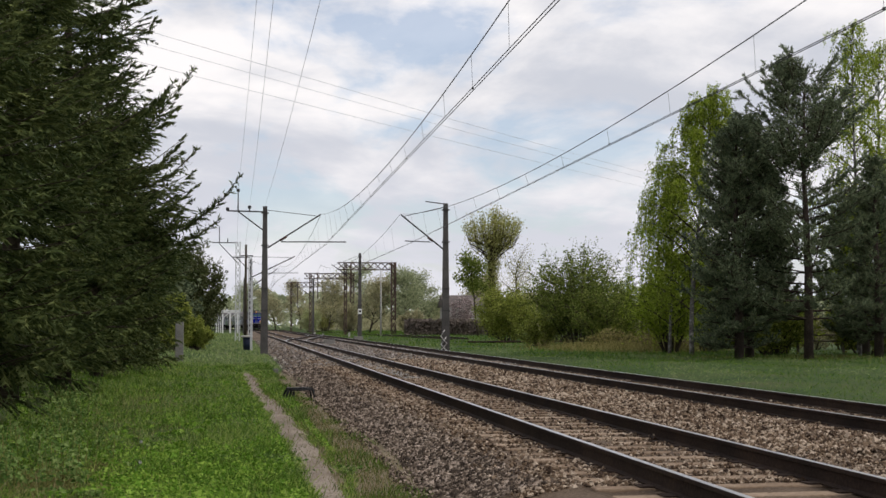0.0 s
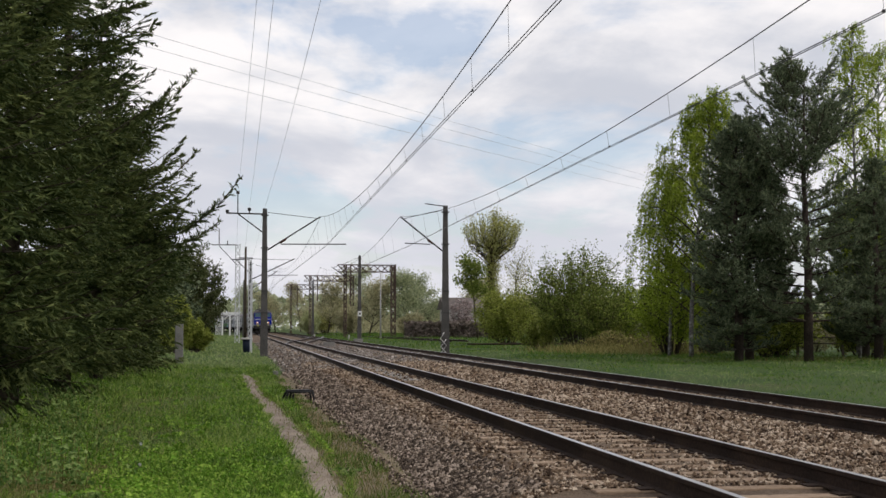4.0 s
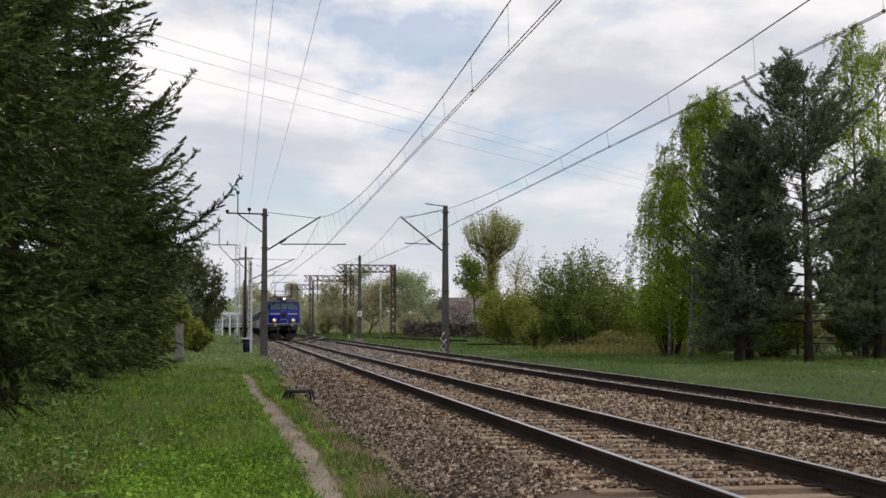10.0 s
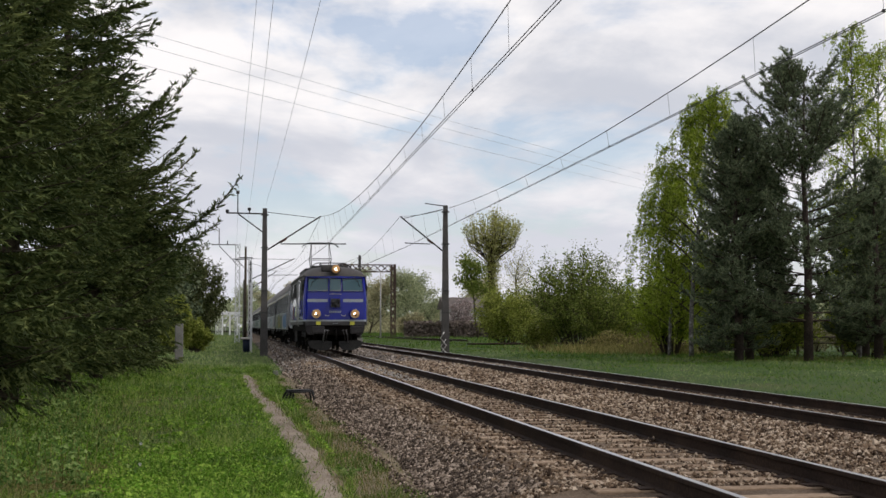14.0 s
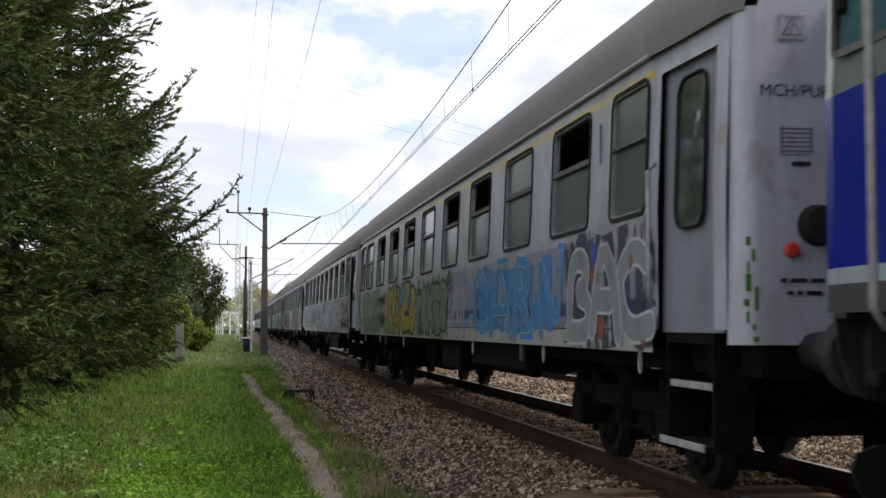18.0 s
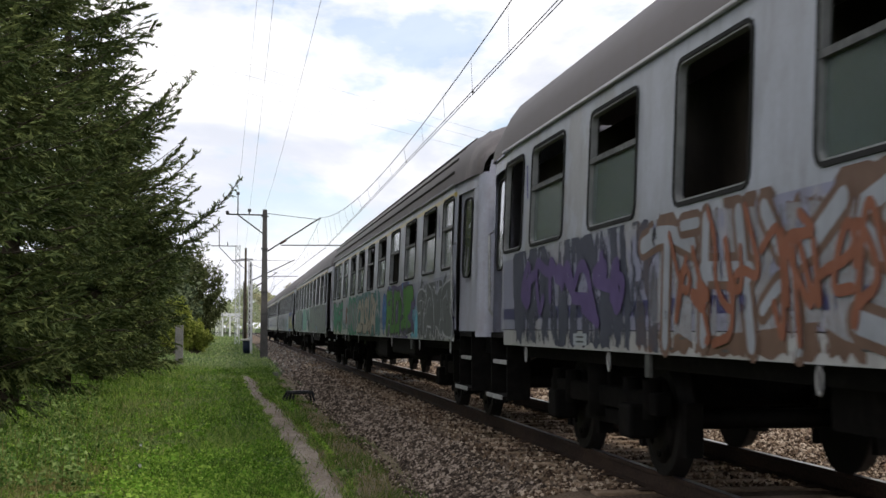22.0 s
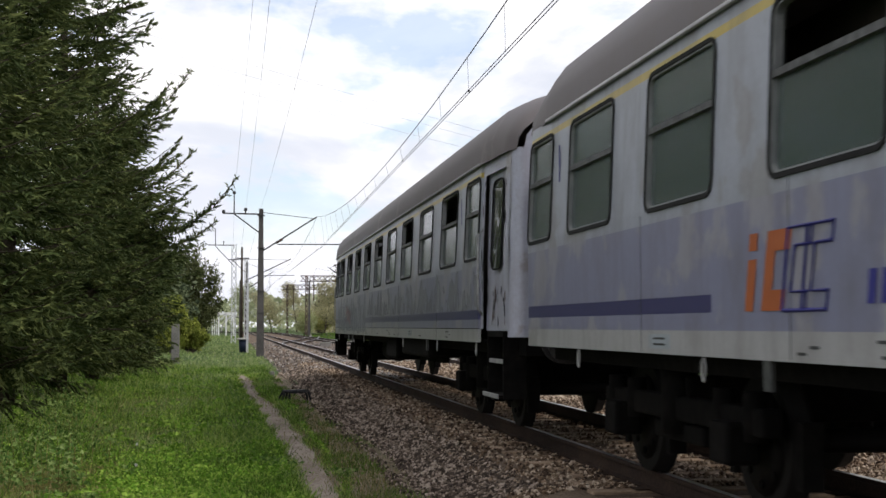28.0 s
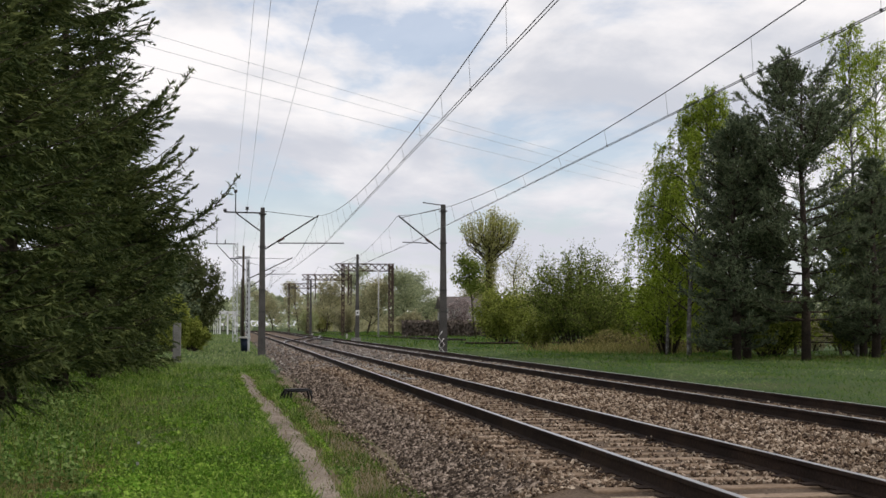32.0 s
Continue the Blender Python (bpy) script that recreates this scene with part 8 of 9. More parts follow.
    dots(c, ((6.9, 1.25, 0.12), (6.6, 1.32, 0.1), (4.4, 1.75, 0.12), (4.1, 1.68, 0.1), (7.4, 1.85, 0.09)), "blue", "faint blue paint patch")
    lettered(c, ["curl", "curl", "curl"], 12.0, 14.0, 1.38, 1.96, "mint", "black", 0.02, 54, 0.02)
    sprayed_tags(c, 11.5, 12.6, 1.06, 1.6, 8, "black", 560, 0.045)
    sprayed_wash(c, 11.4, 12.8, 1.04, 1.99, "mint", 51)
    lettered(c, "SU", 13.7, 16.5, 1.05, 1.98, "mint", "purple", 0.34, 57, 0.012, "mint")
    sprayed_wash(c, 16.7, 17.6, 1.04, 1.75, "deep_blue", 58)
    sprayed_tags(c, 16.5, 17.4, 1.1, 1.8, 7, "black", 580, 0.03)
    sprayed_wash(c, 17.2, 23.7, 1.04, 1.99, "moss", 59)
    lettered(c, "AKLY", 17.5, 23.8, 1.04, 1.99, "sage", "black", 0.36, 60, 0.045, "sage", True, slant=0.2)
    dots(c, ((20.1, 1.2, 0.26), (19.8, 1.15, 0.2), (22.2, 1.55, 0.12)), "deep_blue", "deep blue paint patch")
    c = coach(5, "worn white passenger coach with yellow and blue graffiti", True, False, "soosoooohoc", ("coach_end", "coach_end"))
    lettered(c, "GOANRS", 2.05, 6.7, 1.05, 1.98, "olive", "deep_blue", 0.26, 61, 0.03, "deep_blue", True, spurs=2)
    sprayed_tags(c, 2.4, 6.4, 1.3, 1.9, 7, "cream", 62, 0.03)
    dots(c, ((3.0, 1.7, 0.09), (4.4, 1.6, 0.1), (5.6, 1.4, 0.09)), "yellow", "dull yellow paint patch")
    sprayed_wash(c, 8.2, 9.0, 1.04, 1.85, "cyan", 63)
    lettered(c, "AK", 9.2, 12.2, 1.1, 1.75, "silver", "teal", 0.14, 630, 0.02)
    sprayed_wash(c, 10.4, 17.0, 1.04, 1.75, "silver", 64)
    sprayed_wash(c, 14.0, 23.0, 1.1, 1.9, "grey", 66)
    sprayed_tags(c, 12.4, 16.0, 1.1, 1.8, 8, "sage", 65, 0.1)
    c = coach(6, "clean white and lilac grey passenger coach with a blue stripe", True, False, "sosocohocss", ("coach_end", "coach_end"))
    clean_livery(c, 18.7)
    c = coach(7, "faded white and lilac grey passenger coach with peeling paint", True, False, "cocochooooh", ("coach_end", "coach_end"))
    sprayed_wash(c, 2.2, 9.0, 1.42, 1.75, "grey", 68)
    sprayed_wash(c, 9.0, 15.0, 1.42, 1.75, "grey", 69)
    sprayed_wash(c, 15.5, 22.8, 1.10, 1.8, "silver", 70)
    sprayed_tags(c, 19.0, 20.2, 1.25, 1.75, 3, "pink", 71, 0.07)
    for k, seed in ((2, 1), (4, 2), (5, 3), (7, 4)):
        chipped(MOVING[1 + k][0], seed)
    inside = MOVING[5][0]
    part("vestibule_pole", Build().tube([(-1.12, 1.45 - 12.6, 1.5), (-1.16, 1.45 - 12.6, 1.58), (-1.16, 1.45 - 12.6, 2.55), (-1.12, 1.45 - 12.6, 2.62)], 0.02, 7), MAT["step_edge"], inside, "pale grab pole in the open doorway")
    part("vestibule_panel", Build().box(-1.0, -0.96, 0.9 - 12.6, 1.75 - 12.6, 1.15, 2.95), MAT["loco_frame"], inside, "dark inner wall of the doorway")
    for name, z in (("K", 2.12), ("E", 1.74), ("F", 1.36)):
        b = Build()
        for line in GLYPH[name]:
            stroke(b, smooth_line([(0.88 - 0.12 * u, z + 0.3 * v) for u, v in line], 2), 0.04, -0.0585, 0)
        part("graffiti_tag", b, [SPRAY["violet"]], inside, "violet sprayed letter on the corner")
    front_coach = MOVING[1][0]
    Y = 0.594 - 12.6
    t = bpy.data.curves.new("end_lettering", "FONT")
    t.body, t.size, t.align_x = "MCH/PUR", 0.105, "CENTER"
    o = new("end_lettering", t)
    o.data.materials.append(MAT["black_paint"])
    o.parent = front_coach
    o.matrix_basis = pose(-0.99, Y, 2.6, 90, 0, 0)
    rim = Build()
    for x0, x1, z0, z1 in ((-1.09, -0.93, 2.95, 2.957), (-1.09, -0.93, 3.093, 3.1), (-1.09, -1.083, 2.957, 3.093), (-0.937, -0.93, 2.957, 3.093)):
        rim.box(x0, x1, Y - 0.006, Y, z0, z1)
    sign = part("warning_plate", rim, MAT["step_edge"], front_coach, "thin pale frame with a warning triangle")
    part("warning_triangle", Build().tube([(-1.07, Y - 0.006, 2.975), (-0.95, Y - 0.006, 2.975), (-1.01, Y - 0.006, 3.075), (-1.07, Y - 0.006, 2.975)], 0.004, 4).tube([(-1.0, Y - 0.006, 3.045), (-1.02, Y - 0.006, 3.015), (-1.0, Y - 0.006, 3.01), (-1.015, Y - 0.006, 2.985)], 0.004, 4), MAT["black_paint"], sign)
    vent = part("end_vent", Build().box(-1.09, -0.89, Y - 0.004, Y, 2.25, 2.42), MAT["coach_end"], front_coach)
    for k in range(6):
        part("slat", Build().box(-1.08, -0.90, Y - 0.007, Y - 0.004, 2.265 + 0.027 * k, 2.270 + 0.027 * k), MAT["under"], vent)
    for x in (-1.088, -0.898):
        part("slat", Build().box(x, x + 0.006, Y - 0.007, Y - 0.004, 2.255, 2.415), MAT["under"], vent)
    part("cable_socket", Build().tube([(-0.86, Y - 0.1, 1.82), (-0.86, Y + 0.01, 1.82)], [0.11, 0.13], 14), MAT["rubber"], front_coach)
    part("tail_lamp", Build().tube([(-1.03, Y - 0.035, 1.67), (-1.03, Y - 0.03, 1.67), (-1.03, Y, 1.67)], [0.03, 0.045, 0.05], 14), MAT["red"], front_coach)
    for x0, x1, z in ((-1.1, -1.06, 1.475), (-1.04, -0.93, 1.475), (-0.91, -0.82, 1.475), (-1.06, -1.02, 1.40), (-1.0, -0.96, 1.40), (-0.94, -0.84, 1.40), (-1.02, -0.9, 2.18)):
        part("number_bar", Build().box(x0, x1, Y - 0.004, Y, z, z + 0.024), MAT["black_paint"], front_coach)
    r = np.random.default_rng(77)
    for k in range(9):
        z = 1.75 - 0.075 * k
        a = r.uniform(0.1, 0.55)
        x, y = -1.23 - 0.153 * math.sin(a), Y + 0.156 - 0.153 * math.cos(a)
        w = r.uniform(0.006, 0.022)
        part("paint_drip", Build().box(x - w, x + w, y - 0.006, y, z - r.uniform(0.02, 0.16), z, bevel=0.003), SPRAY["green"], front_coach, "bright green paint drip")


def plate(points, thick):
    """A flat plate of any outline, given its front corners."""
    n = len(points)
    back = [(x, y + thick, z) for x, y, z in points]
    return Build().add(points + back, [tuple(range(n)), tuple(range(2 * n - 1, n - 1, -1))] + [(i, n + i, n + (i + 1) % n, (i + 1) % n) for i in range(n)])


def build_loco():
    e = thing("electric_locomotive", "blue and grey electric locomotive with lit round headlamps", "locomotive")
    MOVING.append((e, LOCO / 2 + 0.33))
    Y = -LOCO / 2
    end_l = 13.15

    def half(l):
        return float(np.interp(l, [0, 0.25, 1.6, 11.8, 13.0, 13.15], [1.385, 1.395, 1.47, 1.47, 1.39, 1.37]))

    def prof_z(z):
        return -0.05 * max(0.0, (z - 2.3) / 1.1)

    wins = [(2.8, 4.2), (5.3, 6.6), (6.9, 8.2), (9.5, 10.8)]
    cabs = [(0.35, 1.2), (12.35, 12.95)]
    ovals = [(4.5, 4.85), (8.6, 8.95), (11.1, 11.45)]
    for sign in (-1, 1):
        b = Build()
        ls = sorted({0.13, 0.25, 1.6, 1.65, 2.45, 3.6, 11.5, 11.8, 12.3, 13.0, end_l, *[v for w in wins + cabs for v in w]})
        zs = [1.28, 1.42, 1.50, 2.36, 2.55, 3.24, 3.40]
        for l0, l1 in zip(ls, ls[1:]):
            mid = (l0 + l1) / 2
            hole = any(a <= mid <= c for a, c in wins + cabs)
            for k, (z0, z1) in enumerate(zip(zs, zs[1:])):
                if hole and z0 == 2.55:
                    continue
                slot = (2, 3, 0, 0, 0, 4)[k]
                if slot == 0 and k == 2 and (mid < 3.6 or mid > 11.5):
                    slot = 1
                q = [(sign * (half(l) + prof_z(z)), l + Y, z) for l, z in ((l0, z0), (l1, z0), (l1, z1), (l0, z1))]
                b.add(q, [(0, 1, 2, 3)], slot)
        part("side_wall", b, [MAT["loco_grey"], MAT["loco_blue"], MAT["loco_frame"], MAT["loco_stripe"], MAT["loco_roof"]], e, "grey side wall with blue ends and pale streaks")
        for l0, l1 in wins:
            w, h = l1 - l0, 0.69
            win = part("window", ring_mesh(w + 0.05, h + 0.05, 0.1, 0.03, 0.06), MAT["frame_alu"], e, at=Matrix.Translation((sign * (half(l0) - 0.02), (l0 + l1) / 2 + Y, 2.895)) @ pose(0, 0, 0, 0, 0, 0 if sign < 0 else 180) @ pose(0, 0, 0, 0, 2.6, 0))
            part("grille", Build().box(0.05, 0.056, -w / 2, w / 2, -h / 2, h / 2), MAT["under"], win, "black ventilation grille")
        for l0, l1 in cabs:
            w, h = l1 - l0, 0.69
            win = part("cab_window", ring_mesh(w + 0.05, h + 0.05, 0.06, 0.04, 0.05), MAT["frame_alu"], e, at=Matrix.Translation((sign * (half((l0 + l1) / 2) - 0.02), (l0 + l1) / 2 + Y, 2.895)) @ pose(0, 0, 0, 0, 0, 0 if sign < 0 else 180) @ pose(0, 0, 0, 0, 2.6, 0))
            part("pane", Build().box(0.02, 0.026, -w / 2, w / 2, -h / 2, h / 2), MAT["windscreen"], win)
            part("sash_bar", Build().box(-0.005, 0.02, -0.02, 0.02, -h / 2, h / 2), MAT["frame_alu"], win)
        for l0, l1 in ovals:
            p = [(sign * (half(l0) + 0.004), (l0 + l1) / 2 + y + Y, 2.78 + z) for y, z in rounded(l1 - l0, 0.9, 0.16)]
            part("louvre_panel", Build().add(p, [tuple(range(len(p)))]), MAT["loco_stripe"], e)
            part("louvre_rim", Build().tube([*p, p[0]], 0.014, 4, caps=False), MAT["frame_alu"], e)
        for l0, l1 in ((1.68, 2.4), (11.85, 12.25)):
            d = part("cab_door", Build().box(sign * (half(2.0)) - 0.008, sign * (half(2.0)) + 0.008, l0 + Y, l1 + Y, 1.5, 3.3, bevel=0.004), MAT["loco_grey"], e)
            part("lower_panel", Build().box(sign * half(2.0) - 0.011, sign * half(2.0) + 0.011, l0 + 0.02 + Y, l1 - 0.02 + Y, 1.52, 2.34), MAT["loco_blue"], d)
            part("door_pane", Build().box(sign * half(2.0) - 0.012, sign * half(2.0) + 0.012, l0 + 0.14 + Y, l1 - 0.14 + Y, 2.5, 3.15), MAT["pane_dark"], d)
            for l in (l0 - 0.06, l1 + 0.06):
                part("handrail", Build().tube([(sign * 1.49, l + Y, 1.2), (sign * 1.55, l + Y, 1.3), (sign * 1.55, l + Y, 3.1), (sign * 1.47, l + Y, 3.2)], 0.02, 6), MAT["step_edge"], d)
        for bar in fringe_bars(sign, half, Y):
            part("stripe_fringe", bar, MAT["loco_blue"], e)
    lb = Build()
    for q in ([(0.42, 1.52), (0.20, 1.52), (0.08, 1.98), (0.30, 1.98)], [(0.27, 2.03), (0.05, 2.03), (0.02, 2.16), (0.24, 2.16)], [(0.10, 1.52), (-0.42, 1.52), (-0.46, 1.68), (-0.16, 1.70)], [(-0.16, 1.70), (0.10, 1.52), (-0.08, 2.16), (-0.28, 1.98)], [(-0.28, 1.98), (-0.54, 2.00), (-0.58, 2.16), (-0.08, 2.16)]):
        lb.add([(-1.474, 8.17 + y + Y, z) for y, z in q], [(0, 1, 2, 3)])
    emblem = part("emblem", lb, MAT["orange"], e, "orange emblem with navy outlines")
    ol = Build()
    for shift in (0.62, 1.0):
        ol.tube([(-1.476, 8.17 - shift + y + Y, z) for y, z in ((0.16, 1.52), (-0.32, 1.52), (-0.36, 1.67), (-0.06, 1.67), (-0.18, 2.01), (-0.46, 2.01), (-0.50, 2.16), (-0.02, 2.16), (0.16, 1.52))], 0.012, 4, smooth=False)
    part("outline", ol, MAT["navy"], emblem)
    for k in range(13):
        if k != 3:
            l = 6.66 - 0.148 * k
            tb = Build().add([(-1.474, l + y + Y, z) for y, z in ((0.05, 1.49), (-0.05, 1.49), (-0.09, 1.68), (0.01, 1.68))], [(0, 1, 2, 3)])
            part("lettering_bar", tb, MAT["navy"], e)
    for l0, l1, z in ((4.42, 4.98, 2.17), (5.02, 5.14, 2.17), (5.17, 5.25, 2.17), (4.66, 4.95, 2.06), (4.98, 5.10, 2.06)):
        part("number_bar", Build().box(-1.476, -1.40, l0 + Y, l1 + Y, z, z + 0.07), MAT["loco_stripe"], e)
    for k in range(7):
        part("number_bar", Build().box(-1.476, -1.40, 0.86 - 0.1 * k + Y, 0.93 - 0.1 * k + Y, 1.53, 1.64), MAT["loco_stripe"], e)
    part("data_plate", Build().box(-1.482, -1.46, 1.02 + Y, 1.5 + Y, 1.78, 1.95), MAT["loco_stripe"], e)
    for k in range(3):
        part("data_bar", Build().box(-1.486, -1.48, 1.06 + Y, 1.46 + Y, 1.81 + 0.045 * k, 1.83 + 0.045 * k), MAT["loco_frame"], e)
    for l0, l1, z in ((1.1, 1.45, 1.64), (1.0, 1.4, 1.57), (1.25, 1.45, 2.1)):
        part("data_bar", Build().box(-1.476, -1.46, l0 + Y, l1 + Y, z, z + 0.022), MAT["loco_stripe"], e)
    # roof
    b = Build()
    stations = [0.0, 0.06, 0.25, 0.7, 1.4, 12.0, 12.6, 12.95, 13.1, 13.15]
    prof = [(math.cos(a), math.sin(a)) for a in np.linspace(math.pi, 0, 15)]
    for l in stations:
        top = float(np.interp(l, stations, [0.03, 0.16, 0.33, 0.44, 0.5, 0.5, 0.44, 0.33, 0.16, 0.03]))
        w = half(l) - 0.05
        for c, s in prof:
            b.v.append((w * abs(c) ** 0.75 * (1 if c > 0 else -1), l + Y, 3.38 + top * abs(s) ** 0.9))
    n = len(prof)
    for i in range(len(stations) - 1):
        for k in range(n - 1):
            b.f.append((i * n + k, i * n + k + 1, (i + 1) * n + k + 1, (i + 1) * n + k))
            b.m.append(0)
            b.s.append(True)
    for s in (-1, 1):
        b.tube([(s * (half(l) - 0.02), l + Y, 3.41) for l in (0.1, 0.25, 1.6, 11.8, 12.95, 13.05)], 0.03, 6)
    part("roof", b, MAT["loco_roof"], e, "sooty dark roof")
    part("roof_hatch", Build().box(-0.85, 0.85, 3.4 + Y, 9.6 + Y, 3.7, 4.02, bevel=0.06), MAT["steel_dark"], e)
    for l in (4.0, 5.4, 6.8, 8.2):
        part("vent_grille", Build().box(-1.12, -0.72, l + Y, l + 1.1 + Y, 3.6, 3.92, bevel=0.02), MAT["steel_dark"], e)
    # front and rear faces
    for turn, l in ((0, 0.0), (180, end_l)):
        m = pose(0, l + Y, 0, 0, 0, turn)
        f = Build()
        xs = [-1.39, -1.36, -1.29, -1.22, -0.335, -0.245, 0.245, 0.335, 1.22, 1.29, 1.36, 1.39]
        zs = [1.42, 1.50, 2.27, 2.40, 2.74, 3.30, 3.42]
        for i, (x0, x1) in enumerate(zip(xs, xs[1:])):
            for k, (z0, z1) in enumerate(zip(zs, zs[1:])):
                if k == 4 and i in (3, 5, 7):
                    continue
                def at(x, z):
                    return (x * (1 - 0.045 * max(0, z - 2.4)), 0.045 * x * x - 0.08 + float(np.interp(abs(x), [1.2, 1.29, 1.36, 1.39], [0, 0.015, 0.06, 0.125])) + 0.10 * max(0.0, z - 2.6), z)
                f.add([at(x0, z0), at(x1, z0), at(x1, z1), at(x0, z1)], [(0, 1, 2, 3)], 1 if k == 0 or (k == 2 and i in (3, 7)) else 0)
        face = part("front_face", f, [MAT["loco_blue"], MAT["loco_stripe"]], e, "glossy blue cab front with pale stripes", at=m)
        for x0, x1 in ((-1.22, -0.335), (-0.245, 0.245), (0.335, 1.22)):
            sc = Build().add([at(x0, 2.74), at(x1, 2.74), at(x1, 3.30), at(x0, 3.30)], [(0, 1, 2, 3)])
            sc.v = [(x, y + 0.025, z) for x, y, z in sc.v]
            ws = part("windscreen", sc, MAT["windscreen"], face)
            q = [Vector(at(x, z)) + Vector((0, -0.004, 0)) for x, z in ((x0, 2.74), (x1, 2.74), (x1, 3.30), (x0, 3.30), (x0, 2.74))]
            part("seal", Build().tube(q, 0.008, 5, caps=False), MAT["frame_alu"], ws)
            rim = [p + Vector((dx, -0.002, dz)) for p, (dx, dz) in zip(q, ((-0.026, -0.026), (0.026, -0.026), (0.026, 0.026), (-0.026, 0.026), (-0.026, -0.026)))]
            part("rim", Build().tube(rim, 0.019, 6, caps=False), MAT["loco_blue"], ws, "raised blue rim")
            part("lower_bead", Build().tube([q[0] + Vector((0, -0.012, 0.03)), q[1] + Vector((0, -0.012, 0.03))], 0.008, 4), MAT["step_edge"], ws)
        for s in (-1, 1):
            lamp = part("headlamp", Build().tube([(s * 0.84, 0.02, 1.757), (s * 0.84, -0.30, 1.757), (s * 0.84, -0.34, 1.757)], [0.215, 0.215, 0.19], 20), MAT["loco_blue"], face, "round lit headlamp in a blue rim")
            part("lens", Build().tube([(s * 0.84, -0.34, 1.757), (s * 0.84, -0.352, 1.757)], [0.188, 0.11], 20), MAT["lamp_warm"] if turn == 0 else MAT["pane_dark"], lamp)
            if turn == 0:
                part("filament", Build().tube([(s * 0.84 - 0.02, -0.352, 1.762), (s * 0.84 - 0.02, -0.366, 1.762)], [0.034, 0.024], 12), MAT["lamp_core"], lamp)
                part("chrome_ring", Build().tube([(s * 0.84 + math.cos(a) * 0.192, -0.345, 1.757 + math.sin(a) * 0.192) for a in np.linspace(0, 6.2832, 25)], 0.011, 6, caps=False), MAT["step_edge"], lamp)
                part("bulb_hood", Build().tube([(s * 0.84 + 0.03, -0.345, 1.69), (s * 0.84 + 0.03, -0.362, 1.69)], [0.05, 0.045], 12), MAT["steel_dark"], lamp)
            part("grab_handle", Build().tube([(s * 0.36 - 0.09, -0.07, 1.72), (s * 0.36 - 0.09, -0.14, 1.70), (s * 0.36 - 0.05, -0.16, 1.665), (s * 0.36 + 0.05, -0.16, 1.665), (s * 0.36 + 0.09, -0.14, 1.70), (s * 0.36 + 0.09, -0.07, 1.72)], 0.014, 5), MAT["step_edge"], face)
            part("wiper", Build().tube([(s * 0.80, -0.05, 3.36), (s * 0.98, -0.07, 3.16), (s * 1.06, -0.05, 3.02)], 0.010, 4).tube([(s * 0.98, -0.04, 3.22), (s * 1.08, -0.04, 2.92)], 0.012, 4).tube([(s * 0.76, -0.05, 3.34), (s * 0.94, -0.06, 3.14)], 0.007, 4), MAT["rubber"], face)
            part("yellow_plate", Build().box(s * 0.74 - 0.1, s * 0.74 + 0.1, -0.135, -0.12, 1.27, 1.42), MAT["yellow"], face)
            part("buffer", CACHE.setdefault("square_buffer", buffer_mesh(True)), None, face, "wide flat buffer", at=pose(0.90 if s > 0 else -0.78, -0.58 if turn == 0 else -0.02, 1.06))
            blade = [(0.16, 0.56), (0.60, 0.60), (1.06, 0.60), (1.17, 0.56), (1.19, 0.47), (1.13, 0.36), (1.02, 0.27), (0.86, 0.20), (0.66, 0.16), (0.40, 0.17), (0.22, 0.25), (0.15, 0.38)]
            part("snow_plough", plate([(s * x, -0.42 + 0.14 * x + 0.28 * (z - 0.16), z) for x, z in blade], 0.03), MAT["rubber"], face)
            skirt = [(0.92, 1.25), (1.30, 1.25), (1.28, 1.08), (1.23, 0.92), (1.17, 0.85), (1.10, 0.83), (0.92, 0.83)]
            part("skirt_plate", plate([(s * x, -0.085, z) for x, z in skirt], 0.025), MAT["grime_grey"], face)
            for k, (x, low) in enumerate(((0.34, 0.62), (0.47, 0.52))):
                x *= s
                part("brake_hose", Build().tube([(x, -0.1, 1.05), (x, -0.24, 0.98), (x + 0.05 * s, -0.30, 0.80), (x + 0.07 * s, -0.26, low)], [0.018, 0.017, 0.016, 0.022], 7), MAT["hose"] if k else MAT["grime_grey"], face)
                part("hose_cock", Build().tube([(x - 0.05, -0.14, 1.03), (x + 0.05, -0.14, 1.05)], 0.022, 6), MAT["hose"], face)
            part("mirror", Build().box(s * 1.38 - 0.05, s * 1.38 + 0.05, 0.22, 0.3, 2.75, 3.05, bevel=0.02), MAT["rubber"], face)
        part("buffer_beam", Build().box(-1.3, 1.3, -0.115, 0.05, 1.25, 1.425, bevel=0.01).box(-1.1, 1.1, -0.03, 0.1, 0.82, 1.26, bevel=0.03, slot=1), [MAT["loco_frame"], MAT["under"]], face)
        part("draw_hook", Build().tube([(0, -0.05, 1.05), (0, -0.3, 1.05), (0, -0.42, 1.12)], [0.06, 0.045, 0.03], 6).tube([(0.02, -0.35, 1.05), (0.02, -0.38, 0.62)], 0.035, 6), MAT["under"], face)
        sock = part("socket_panel", Build().box(-0.26, 0.26, -0.12, -0.06, 1.99, 2.47, bevel=0.03), MAT["loco_blue"], face)
        part("recess", Build().box(-0.20, 0.21, -0.125, -0.11, 2.04, 2.42, bevel=0.02), MAT["loco_frame"], sock)
